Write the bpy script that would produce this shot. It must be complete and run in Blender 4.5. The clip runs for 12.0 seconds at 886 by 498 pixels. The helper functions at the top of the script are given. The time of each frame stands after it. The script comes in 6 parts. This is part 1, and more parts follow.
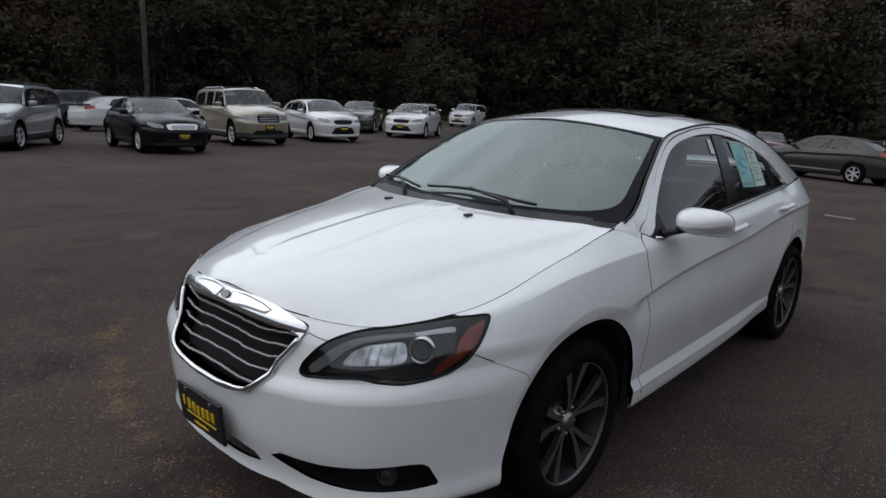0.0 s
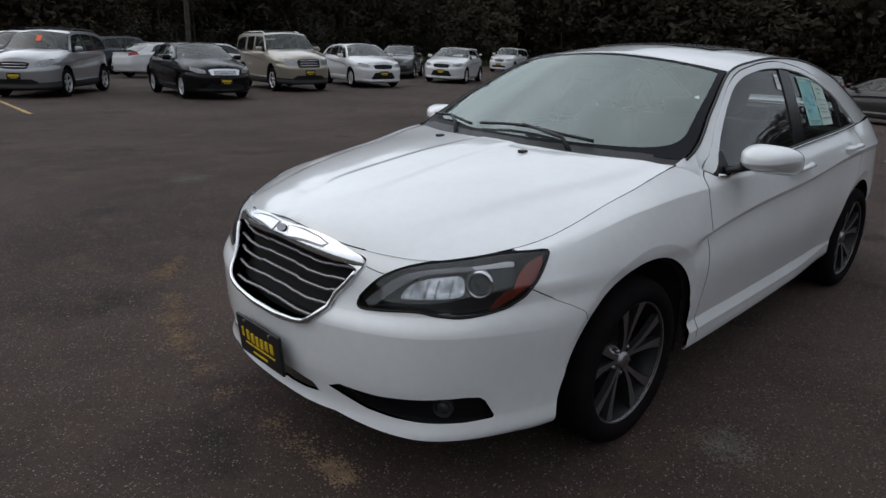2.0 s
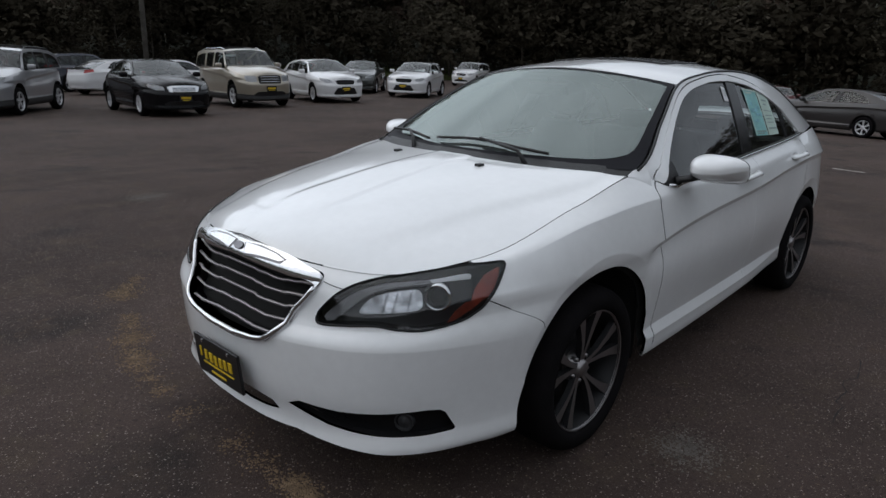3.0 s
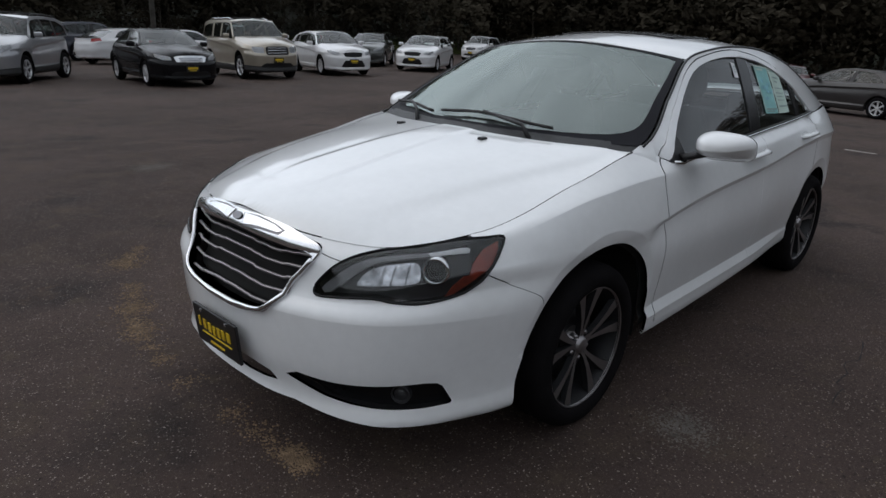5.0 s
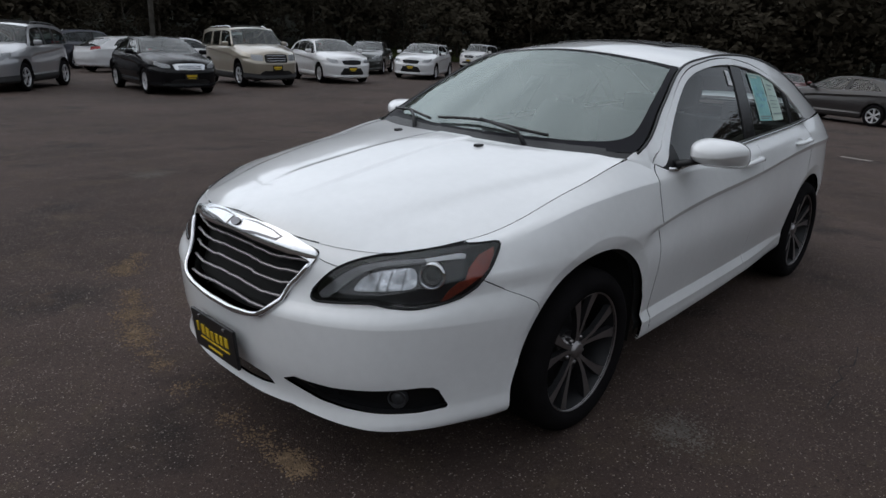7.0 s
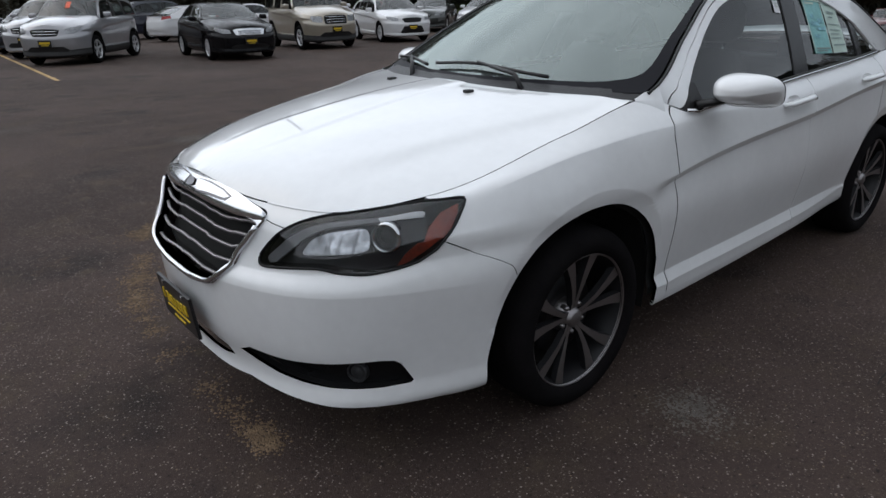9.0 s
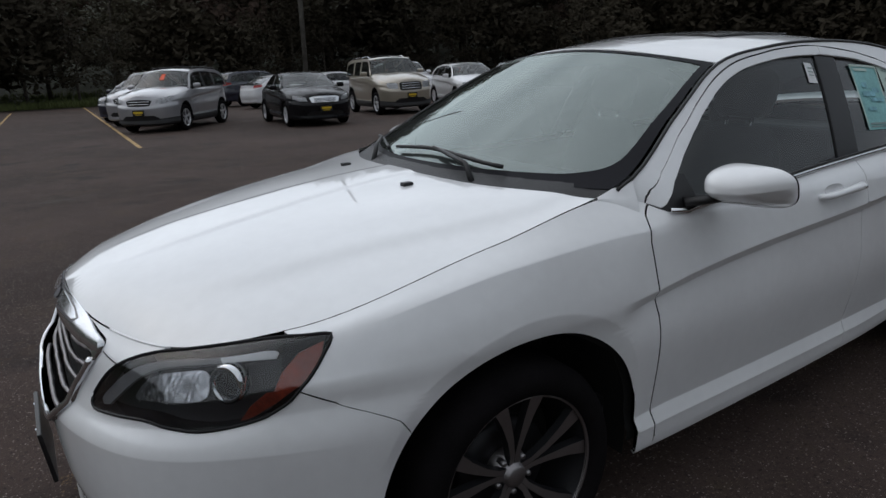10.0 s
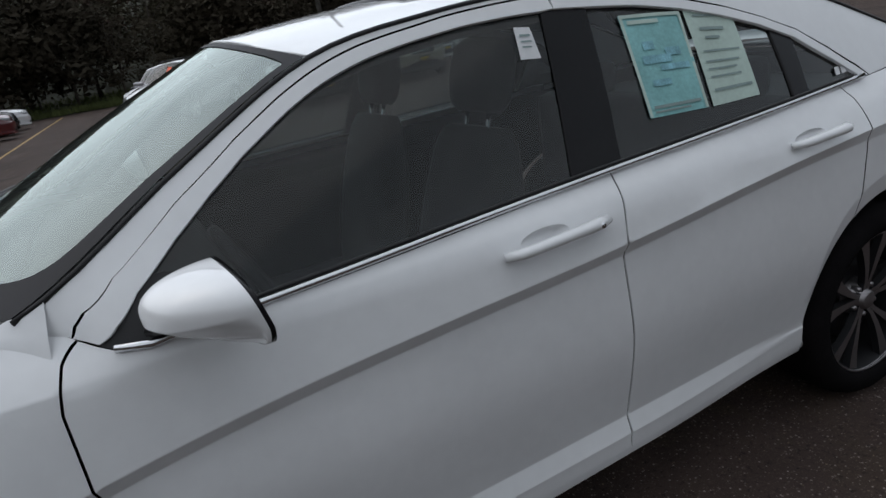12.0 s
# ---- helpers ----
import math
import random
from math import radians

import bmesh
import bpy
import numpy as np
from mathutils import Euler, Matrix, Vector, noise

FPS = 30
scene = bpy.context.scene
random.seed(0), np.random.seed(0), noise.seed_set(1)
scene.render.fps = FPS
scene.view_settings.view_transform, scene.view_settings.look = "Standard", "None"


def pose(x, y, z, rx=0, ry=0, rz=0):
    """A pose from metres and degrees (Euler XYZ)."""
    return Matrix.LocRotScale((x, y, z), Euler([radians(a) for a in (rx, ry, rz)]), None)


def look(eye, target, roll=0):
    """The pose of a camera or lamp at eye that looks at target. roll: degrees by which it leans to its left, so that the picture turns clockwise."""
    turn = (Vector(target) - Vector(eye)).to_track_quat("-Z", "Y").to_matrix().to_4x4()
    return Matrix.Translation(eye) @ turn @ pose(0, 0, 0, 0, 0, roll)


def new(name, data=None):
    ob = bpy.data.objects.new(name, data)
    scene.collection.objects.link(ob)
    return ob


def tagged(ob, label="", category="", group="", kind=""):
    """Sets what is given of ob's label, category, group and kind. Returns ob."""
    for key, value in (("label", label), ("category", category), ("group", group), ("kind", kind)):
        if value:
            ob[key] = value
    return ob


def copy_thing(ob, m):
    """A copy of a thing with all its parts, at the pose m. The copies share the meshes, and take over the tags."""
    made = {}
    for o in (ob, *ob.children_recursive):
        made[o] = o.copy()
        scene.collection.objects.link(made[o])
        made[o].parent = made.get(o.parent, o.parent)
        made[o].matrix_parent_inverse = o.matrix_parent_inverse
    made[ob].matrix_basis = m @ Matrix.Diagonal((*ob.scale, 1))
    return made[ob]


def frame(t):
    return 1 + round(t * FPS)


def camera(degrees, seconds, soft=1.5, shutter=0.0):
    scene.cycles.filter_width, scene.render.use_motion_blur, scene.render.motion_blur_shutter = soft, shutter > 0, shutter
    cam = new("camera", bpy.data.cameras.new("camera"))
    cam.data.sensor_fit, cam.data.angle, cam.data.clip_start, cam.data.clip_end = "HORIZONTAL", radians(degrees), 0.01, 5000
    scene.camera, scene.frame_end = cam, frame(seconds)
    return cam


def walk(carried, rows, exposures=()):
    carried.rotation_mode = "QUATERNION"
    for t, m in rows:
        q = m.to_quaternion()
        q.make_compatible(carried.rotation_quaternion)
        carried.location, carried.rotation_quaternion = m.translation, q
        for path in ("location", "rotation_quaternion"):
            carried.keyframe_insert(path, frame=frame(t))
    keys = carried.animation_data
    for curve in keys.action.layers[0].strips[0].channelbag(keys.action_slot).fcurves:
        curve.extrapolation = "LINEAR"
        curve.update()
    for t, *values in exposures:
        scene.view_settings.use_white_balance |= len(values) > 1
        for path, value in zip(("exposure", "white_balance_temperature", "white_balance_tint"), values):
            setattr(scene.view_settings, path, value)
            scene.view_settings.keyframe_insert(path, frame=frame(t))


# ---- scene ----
cam = camera(67.7, 12.0)
PATH = [
    (0, (-3.501, -2.098, 1.557), (-2.067, -0.776, 1.115), 2.3),
    (0.5, (-3.518, -2.071, 1.543), (-2.142, -0.706, 1.049), 2.5),
    (1, (-3.514, -2.069, 1.54), (-2.142, -0.709, 1.022), 2.7),
    (1.5, (-3.582, -2.027, 1.551), (-2.324, -0.576, 0.993), 3.0),
    (2, (-3.53, -2.039, 1.5), (-2.202, -0.668, 0.904), 1.9),
    (2.5, (-3.495, -2.085, 1.5), (-2.099, -0.779, 0.911), 2.2),
    (3, (-3.522, -2.074, 1.506), (-2.115, -0.765, 0.952), 1.5),
    (3.2, (-3.507, -2.052, 1.505), (-2.097, -0.743, 0.957), 1.6),
    (4.8, (-3.499, -2.081, 1.497), (-2.123, -0.765, 0.885), 2.0),
    (5, (-3.494, -2.082, 1.494), (-2.115, -0.775, 0.87), 2.3),
    (5.5, (-3.494, -2.084, 1.499), (-2.113, -0.77, 0.892), 2.1),
    (6, (-3.494, -2.089, 1.495), (-2.112, -0.778, 0.885), 1.4),
    (6.5, (-3.494, -2.106, 1.496), (-2.104, -0.807, 0.879), 1.9),
    (7, (-3.505, -2.104, 1.496), (-2.119, -0.795, 0.893), 2.3),
    (7.2, (-3.5, -2.11, 1.48), (-2.106, -0.808, 0.878), 1.9),
    (8.8, (-3.155, -2.153, 1.446), (-1.938, -0.746, 0.711), -1.2),
    (9, (-3.091, -2.177, 1.419), (-1.895, -0.744, 0.7), -0.7),
    (9.5, (-2.757, -2.096, 1.443), (-1.696, -0.507, 0.853), -1.7),
    (10, (-2.378, -2.11, 1.45), (-1.358, -0.479, 0.903), -2.0),
    (10.5, (-2.022, -2.176, 1.484), (-1.135, -0.482, 0.897), -1.8),
    (11, (-1.573, -2.058, 1.425), (-0.598, -0.380, 0.934), -5.0),
    (11.3, (-1.303, -2.013, 1.43), (-0.316, -0.364, 0.876), -8.6),
    (11.5, (-1.136, -2.026, 1.370), (-0.134, -0.391, 0.797), -8.3),
    (11.6, (-1.054, -2.009, 1.398), (-0.069, -0.389, 0.76), -7.8),
    (12, (-0.727, -2.04, 1.441), (0.072, -0.324, 0.793), -9.1),
]
walk(cam, [(t, look(eye, target, roll)) for t, eye, target, roll in PATH],
     [(0, -0.1), (3.2, -0.12), (5.5, -0.14), (7.2, -0.08), (9, 0.12), (9.5, 0.0), (10, -0.29), (10.5, -0.46), (11, -0.43), (11.5, -0.36), (12, -0.14)])

# ---- world and light: an overcast late afternoon ----
world = bpy.data.worlds.new("overcast_sky")
scene.world = world
world.use_nodes = True
wn, wl = world.node_tree.nodes, world.node_tree.links
wn.clear()
w_out = wn.new("ShaderNodeOutputWorld")
w_bg = wn.new("ShaderNodeBackground")
w_sky = wn.new("ShaderNodeTexSky")
w_sky.sky_type = "NISHITA"
w_sky.sun_disc = False
w_sky.sun_elevation = radians(48)
w_sky.sun_rotation = radians(-42)
w_sky.air_density, w_sky.dust_density = 1.0, 4.0
w_co = wn.new("ShaderNodeTexCoord")
w_map = wn.new("ShaderNodeMapping")
w_map.inputs["Scale"].default_value = (1.0, 1.0, 2.2)
w_noise = wn.new("ShaderNodeTexNoise")
w_noise.inputs["Scale"].default_value = 2.6
w_noise.inputs["Detail"].default_value = 7.0
w_noise.inputs["Roughness"].default_value = 0.55
w_ramp = wn.new("ShaderNodeValToRGB")
w_ramp.color_ramp.elements[0].position = 0.36
w_ramp.color_ramp.elements[0].color = (6.0, 6.6, 7.4, 1)
w_ramp.color_ramp.elements[1].position = 0.66
w_ramp.color_ramp.elements[1].color = (8.8, 9.5, 10.5, 1)
w_mix = wn.new("ShaderNodeMixRGB")
w_mix.inputs["Fac"].default_value = 0.86
wl.new(w_co.outputs["Generated"], w_map.inputs["Vector"])
wl.new(w_map.outputs["Vector"], w_noise.inputs["Vector"])
wl.new(w_noise.outputs["Fac"], w_ramp.inputs["Fac"])
wl.new(w_sky.outputs["Color"], w_mix.inputs["Color1"])
wl.new(w_ramp.outputs["Color"], w_mix.inputs["Color2"])
# the cloud cover is thinner and brighter towards the veiled sun
w_dot = wn.new("ShaderNodeVectorMath")
w_dot.operation = "DOT_PRODUCT"
w_dot.inputs[1].default_value = (-0.15, 0.87, 0.47)
w_glow = wn.new("ShaderNodeMapRange")
w_glow.inputs["From Min"].default_value, w_glow.inputs["From Max"].default_value = 0.2, 1.0
w_glow.inputs["To Min"].default_value, w_glow.inputs["To Max"].default_value = 0.84, 1.75
w_mul = wn.new("ShaderNodeVectorMath")
w_mul.operation = "SCALE"
wl.new(w_co.outputs["Generated"], w_dot.inputs[0])
wl.new(w_dot.outputs["Value"], w_glow.inputs["Value"])
wl.new(w_mix.outputs["Color"], w_mul.inputs[0]), wl.new(w_glow.outputs["Result"], w_mul.inputs["Scale"])
wl.new(w_mul.outputs["Vector"], w_bg.inputs["Color"])
w_bg.inputs["Strength"].default_value = 0.095
wl.new(w_bg.outputs["Background"], w_out.inputs["Surface"])

sun = new("sun", bpy.data.lights.new("sun", "SUN"))
sun.data.energy, sun.data.angle, sun.data.color = 0.5, radians(170), (1.0, 0.98, 0.95)
sun.matrix_world = look((-9, 10, 17), (0, 0, 0))
scene.view_settings.exposure = 0.0

# ---- materials ----
def material(name, color, rough=0.5, metal=0.0, spec=0.5, coat=0.0, var=0.0, scale=8.0, bump=0.0, bump_scale=60.0, trans=0.0, ior=1.45, random_tint=0.0):
    """A Principled material with variation of colour at two scales and fine relief."""
    m = bpy.data.materials.new(name)
    m.use_nodes = True
    n, k = m.node_tree.nodes, m.node_tree.links
    b = n["Principled BSDF"]
    b.inputs["Base Color"].default_value = (*color, 1)
    b.inputs["Roughness"].default_value = rough
    b.inputs["Metallic"].default_value = metal
    b.inputs["Specular IOR Level"].default_value = spec
    b.inputs["Coat Weight"].default_value = coat
    b.inputs["Coat Roughness"].default_value = 0.02
    b.inputs["Coat IOR"].default_value = 1.6
    b.inputs["Transmission Weight"].default_value = trans
    b.inputs["IOR"].default_value = ior
    co = n.new("ShaderNodeTexCoord")
    if var:
        mixed = None
        for s, amount in ((scale, var), (scale * 9.0, var * 0.6)):
            t = n.new("ShaderNodeTexNoise")
            t.inputs["Scale"].default_value, t.inputs["Detail"].default_value = s, 5.0
            k.new(co.outputs["Object"], t.inputs["Vector"])
            r = n.new("ShaderNodeMapRange")
            r.inputs["From Min"].default_value, r.inputs["From Max"].default_value = 0.3, 0.7
            r.inputs["To Min"].default_value, r.inputs["To Max"].default_value = 1 - amount, 1 + amount
            k.new(t.outputs["Fac"], r.inputs["Value"])
            if mixed is None:
                mixed = r.outputs["Result"]
            else:
                mul = n.new("ShaderNodeMath")
                mul.operation = "MULTIPLY"
                k.new(mixed, mul.inputs[0]), k.new(r.outputs["Result"], mul.inputs[1])
                mixed = mul.outputs["Value"]
        if random_tint:
            inf = n.new("ShaderNodeObjectInfo")
            r = n.new("ShaderNodeMapRange")
            r.inputs["To Min"].default_value, r.inputs["To Max"].default_value = 1 - random_tint, 1 + random_tint
            k.new(inf.outputs["Random"], r.inputs["Value"])
            mul = n.new("ShaderNodeMath")
            mul.operation = "MULTIPLY"
            k.new(mixed, mul.inputs[0]), k.new(r.outputs["Result"], mul.inputs[1])
            mixed = mul.outputs["Value"]
        hsv = n.new("ShaderNodeHueSaturation")
        hsv.inputs["Color"].default_value = (*color, 1)
        k.new(mixed, hsv.inputs["Value"])
        k.new(hsv.outputs["Color"], b.inputs["Base Color"])
    if bump:
        t = n.new("ShaderNodeTexNoise")
        t.inputs["Scale"].default_value, t.inputs["Detail"].default_value = bump_scale, 4.0
        k.new(co.outputs["Object"], t.inputs["Vector"])
        bm_node = n.new("ShaderNodeBump")
        bm_node.inputs["Strength"].default_value, bm_node.inputs["Distance"].default_value = bump, 0.004
        k.new(t.outputs["Fac"], bm_node.inputs["Height"])
        k.new(bm_node.outputs["Normal"], b.inputs["Normal"])
    return m


def paint(name, color, metal=0.0, rough=0.28):
    return material(name, color, rough=rough, metal=metal, coat=1.0, var=0.03, scale=3.0)


M_WHITE = paint("white_car_paint", (0.79, 0.80, 0.81), rough=0.35)
M_BLACK_PLASTIC = material("black_plastic", (0.010, 0.010, 0.011), rough=0.45, var=0.15, bump=0.2, bump_scale=300)
M_GLOSS_BLACK = material("gloss_black_trim", (0.008, 0.008, 0.009), rough=0.16, spec=0.22, var=0.1)
M_RUBBER = material("tyre_rubber", (0.008, 0.0072, 0.0078), rough=0.95, spec=0.06, var=0.2, scale=14, bump=0.3, bump_scale=180)
M_TRIM = material("satin_chrome", (0.74, 0.75, 0.77), rough=0.20, metal=1.0, var=0.05)
M_LIGHTBAR = material("frosted_light_bar", (0.20, 0.20, 0.21), rough=0.35, var=0.15, scale=20)
M_EMBLEM = material("emblem_grey", (0.20, 0.20, 0.215), rough=0.35, metal=0.7, var=0.1)
M_CHROME = material("chrome", (0.72, 0.73, 0.75), rough=0.07, metal=1.0, var=0.04)
M_ALLOY = material("machined_alloy", (0.30, 0.285, 0.29), rough=0.45, metal=1.0, var=0.06)
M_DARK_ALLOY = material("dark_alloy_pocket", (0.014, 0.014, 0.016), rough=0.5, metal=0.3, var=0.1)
M_FRIT = material("black_glass_edge", (0.007, 0.007, 0.010), rough=0.5, spec=0.12, var=0.1)
M_DARK = material("dark_void", (0.006, 0.006, 0.006), rough=0.9, var=0.1)
M_AMBER = material("amber_reflector", (0.26, 0.032, 0.012), rough=0.3, coat=0.4, var=0.45, scale=14, bump=0.4, bump_scale=80)
M_RED = material("red_lamp_lens", (0.35, 0.012, 0.012), rough=0.15, coat=0.8, var=0.1, scale=30)
M_LAMP_DARK = material("smoked_lamp_housing", (0.03, 0.031, 0.034), rough=0.3, var=0.15)
M_LAMP_CLEAR = material("lamp_reflector", (0.42, 0.43, 0.45), rough=0.16, metal=0.9, var=0.6, scale=30, bump=1.0, bump_scale=38)
M_YELLOW = material("yellow_print", (0.62, 0.42, 0.02), rough=0.5, var=0.1, scale=30)
M_PLATE_BLACK = material("black_plate", (0.012, 0.012, 0.013), rough=0.35, var=0.1)
M_SEAT = material("dark_cloth", (0.035, 0.034, 0.036), rough=0.85, var=0.2, bump=0.3)
M_DASH = material("dash_plastic", (0.03, 0.03, 0.033), rough=0.6, var=0.2, bump=0.3)
M_AQUA = material("aqua_paper", (0.24, 0.50, 0.50), rough=0.7, var=0.16, scale=12)
M_BLUE_PRINT = material("blue_print", (0.21, 0.44, 0.50), rough=0.7, var=0.35, scale=25)
M_PALE = material("pale_paper", (0.48, 0.60, 0.54), rough=0.7, var=0.08, scale=9)
M_INK = material("grey_ink", (0.24, 0.32, 0.31), rough=0.7, var=0.1)
M_LABEL_WHITE = material("white_sticker", (0.72, 0.73, 0.74), rough=0.6, var=0.06)


def glass(name, tint, rough=0.0, ior=1.55, sky_haze=0.0, sheen=(1.0, 1.0, 1.0)):
    """Tinted car glass: a clear sheet seen through a tint, with the gloss of glass and a pale diffuse haze painted in
    for reflected sky.
    """
    m = bpy.data.materials.new(name)
    m.use_nodes = True
    n, k = m.node_tree.nodes, m.node_tree.links
    n.clear()
    out = n.new("ShaderNodeOutputMaterial")
    clear = n.new("ShaderNodeBsdfTransparent")
    clear.inputs["Color"].default_value = (*tint, 1)
    gloss = n.new("ShaderNodeBsdfGlossy")
    gloss.inputs["Roughness"].default_value = rough
    gloss.inputs["Color"].default_value = (*sheen, 1)
    fres = n.new("ShaderNodeFresnel")
    fres.inputs["IOR"].default_value = ior
    mix = n.new("ShaderNodeMixShader")
    k.new(fres.outputs["Fac"], mix.inputs["Fac"])
    # pale diffuse layer that paints the brightness of reflected sky into the pane
    film = n.new("ShaderNodeBsdfDiffuse")
    film.inputs["Color"].default_value = (0.62, 0.70, 0.68, 1)
    cloudy = n.new("ShaderNodeTexNoise")
    cloudy.inputs["Scale"].default_value = 2.5
    amount = n.new("ShaderNodeMapRange")
    amount.inputs["From Min"].default_value, amount.inputs["From Max"].default_value = 0.3, 0.7
    amount.inputs["To Min"].default_value, amount.inputs["To Max"].default_value = sky_haze * 0.8, sky_haze * 1.2
    k.new(cloudy.outputs["Fac"], amount.inputs["Value"])
    body = n.new("ShaderNodeMixShader")
    k.new(amount.outputs["Result"], body.inputs["Fac"])
    k.new(clear.outputs["BSDF"], body.inputs[1]), k.new(film.outputs["BSDF"], body.inputs[2])
    k.new(body.outputs["Shader"], mix.inputs[1]), k.new(gloss.outputs["BSDF"], mix.inputs[2])
    k.new(mix.outputs["Shader"], out.inputs["Surface"])
    return m


M_GLASS = glass("tinted_glass", (0.52, 0.58, 0.575), ior=1.5, sky_haze=0.008)
M_FAR_SHIELD = glass("plain_windshield", (0.55, 0.62, 0.60), ior=1.5, sky_haze=0.03)
M_WINDSHIELD = glass("windshield_glass", (0.72, 0.79, 0.77), ior=2.3, sky_haze=0.05, sheen=(0.90, 1.0, 0.96))
M_LENS = glass("clear_lens", (0.9, 0.91, 0.92))

# ---- mesh helpers ----
from mathutils.geometry import delaunay_2d_cdt


def empty(name, m=None):
    ob = new(name)
    ob.empty_display_size = 0.2
    if m is not None:
        ob.matrix_world = m
    return ob


def mesh_ob(name, verts, faces, mat, parent=None, label="", smooth=True, normals=None, flip=False):
    me = bpy.data.meshes.new(name)
    if flip:
        faces = [f[::-1] for f in faces]
    me.from_pydata([tuple(map(float, v)) for v in verts], [], [tuple(int(i) for i in f) for f in faces])
    me.materials.append(mat)
    if smooth:
        me.polygons.foreach_set("use_smooth", [True] * len(me.polygons))
    me.update()
    if normals is not None:
        me.normals_split_custom_set_from_vertices([tuple(map(float, v)) for v in normals])
    ob = new(name, me)
    if parent is not None:
        ob.parent = parent
    return tagged(ob, label)


def part(name, bm, mat, parent=None, label="", smooth=False):
    """Links a bmesh as one mesh object under a thing or a part."""
    me = bpy.data.meshes.new(name)
    bm.to_mesh(me)
    bm.free()
    me.materials.append(mat)
    if smooth:
        me.polygons.foreach_set("use_smooth", [True] * len(me.polygons))
    ob = new(name, me)
    if parent is not None:
        ob.parent = parent
    return tagged(ob, label)


def box(bm, x0, y0, z0, x1, y1, z1, bevel=0.0, m=None):
    vs = bmesh.ops.create_cube(bm, size=1.0)["verts"]
    for v in vs:
        v.co = Vector((x0 + (v.co.x + 0.5) * (x1 - x0), y0 + (v.co.y + 0.5) * (y1 - y0), z0 + (v.co.z + 0.5) * (z1 - z0)))
        if m is not None:
            v.co = m @ v.co
    if bevel:
        es = list({e for v in vs for e in v.link_edges})
        bmesh.ops.bevel(bm, geom=es, offset=bevel, segments=2, affect="EDGES", profile=0.6)
    return bm


def boxed(*a, **k):
    return box(bmesh.new(), *a, **k)


def catmull(values, t):
    """A smooth curve through values at whole t, mirrored in its ends by extension. values: (n,) or (n, d)."""
    p = np.asarray(values, float)
    one = p.ndim == 1
    p = p[:, None] if one else p
    p = np.concatenate([2 * p[:1] - p[1:2], p, 2 * p[-1:] - p[-2:-1]])
    t = np.clip(np.asarray(t, float), 0, len(p) - 3 - 1e-9)
    i = np.floor(t).astype(int)
    f = (t - i)[..., None]
    a, b, c, d = p[i], p[i + 1], p[i + 2], p[i + 3]
    out = 0.5 * (2 * b + (c - a) * f + (2 * a - 5 * b + 4 * c - d) * f**2 + (3 * b - a - 3 * c + d) * f**3)
    return out[..., 0] if one else out


def along(xs, values, x, tight=False):
    """A smooth curve through (xs, values), by x, for uneven steps; tight: it swings out past no value."""
    xs, p = np.asarray(xs, float), np.asarray(values, float)
    one = p.ndim == 1
    p = p[:, None] if one else p
    h = np.diff(xs)
    g = np.diff(p, axis=0) / h[:, None]
    m = np.empty_like(p)
    m[1:-1] = (g[:-1] * h[1:, None] + g[1:] * h[:-1, None]) / (h[1:] + h[:-1])[:, None]
    m[0], m[-1] = g[0], g[-1]
    if tight:
        small = np.minimum(np.abs(g[:-1]), np.abs(g[1:])) * 2.5
        m[1:-1] = np.where(g[:-1] * g[1:] <= 0, 0, np.clip(m[1:-1], -small, small))
    x = np.clip(np.asarray(x, float), xs[0], xs[-1])
    i = np.clip(np.searchsorted(xs, x, "right") - 1, 0, len(xs) - 2)
    f = ((x - xs[i]) / h[i])[..., None]
    hi = h[i][..., None]
    out = (2 * f**3 - 3 * f**2 + 1) * p[i] + (f**3 - 2 * f**2 + f) * hi * m[i] + (3 * f**2 - 2 * f**3) * p[i + 1] + (f**3 - f**2) * hi * m[i + 1]
    return out[..., 0] if one else out


def refine(poly, step):
    """A closed outline with points no further apart than step."""
    out = []
    for a, b in zip(poly, poly[1:] + poly[:1]):
        n = max(1, math.ceil(math.dist(a, b) / step))
        out += [(a[0] + (b[0] - a[0]) * k / n, a[1] + (b[1] - a[1]) * k / n) for k in range(n)]
    return out


def rounded(points, n=6, closed=True):
    """A smooth closed (or open) curve through a few corner points."""
    p = [tuple(q) for q in points]
    if closed:
        p = [p[-1]] + p + [p[0], p[1]]
        c = catmull(p, np.linspace(1, len(p) - 2, n * (len(p) - 3), endpoint=False))
    else:
        c = catmull(p, np.linspace(0, len(p) - 1, n * (len(p) - 1) + 1))
    return [tuple(q) for q in c]


def inside(poly, pts):
    x, y = pts[:, 0], pts[:, 1]
    res = np.zeros(len(pts), bool)
    for (x0, y0), (x1, y1) in zip(poly, poly[1:] + poly[:1]):
        if y0 != y1:
            res ^= ((y0 > y) != (y1 > y)) & (x < (x1 - x0) * (y - y0) / (y1 - y0) + x0)
    return res


def edge_far(poly, pts):
    d = np.full(len(pts), 1e9)
    for a, b in zip(poly, poly[1:] + poly[:1]):
        a, b = np.array(a), np.array(b)
        ab = b - a
        s = np.clip(((pts - a) @ ab) / max(ab @ ab, 1e-12), 0, 1)
        d = np.minimum(d, np.linalg.norm(pts - a - s[:, None] * ab, axis=1))
    return d


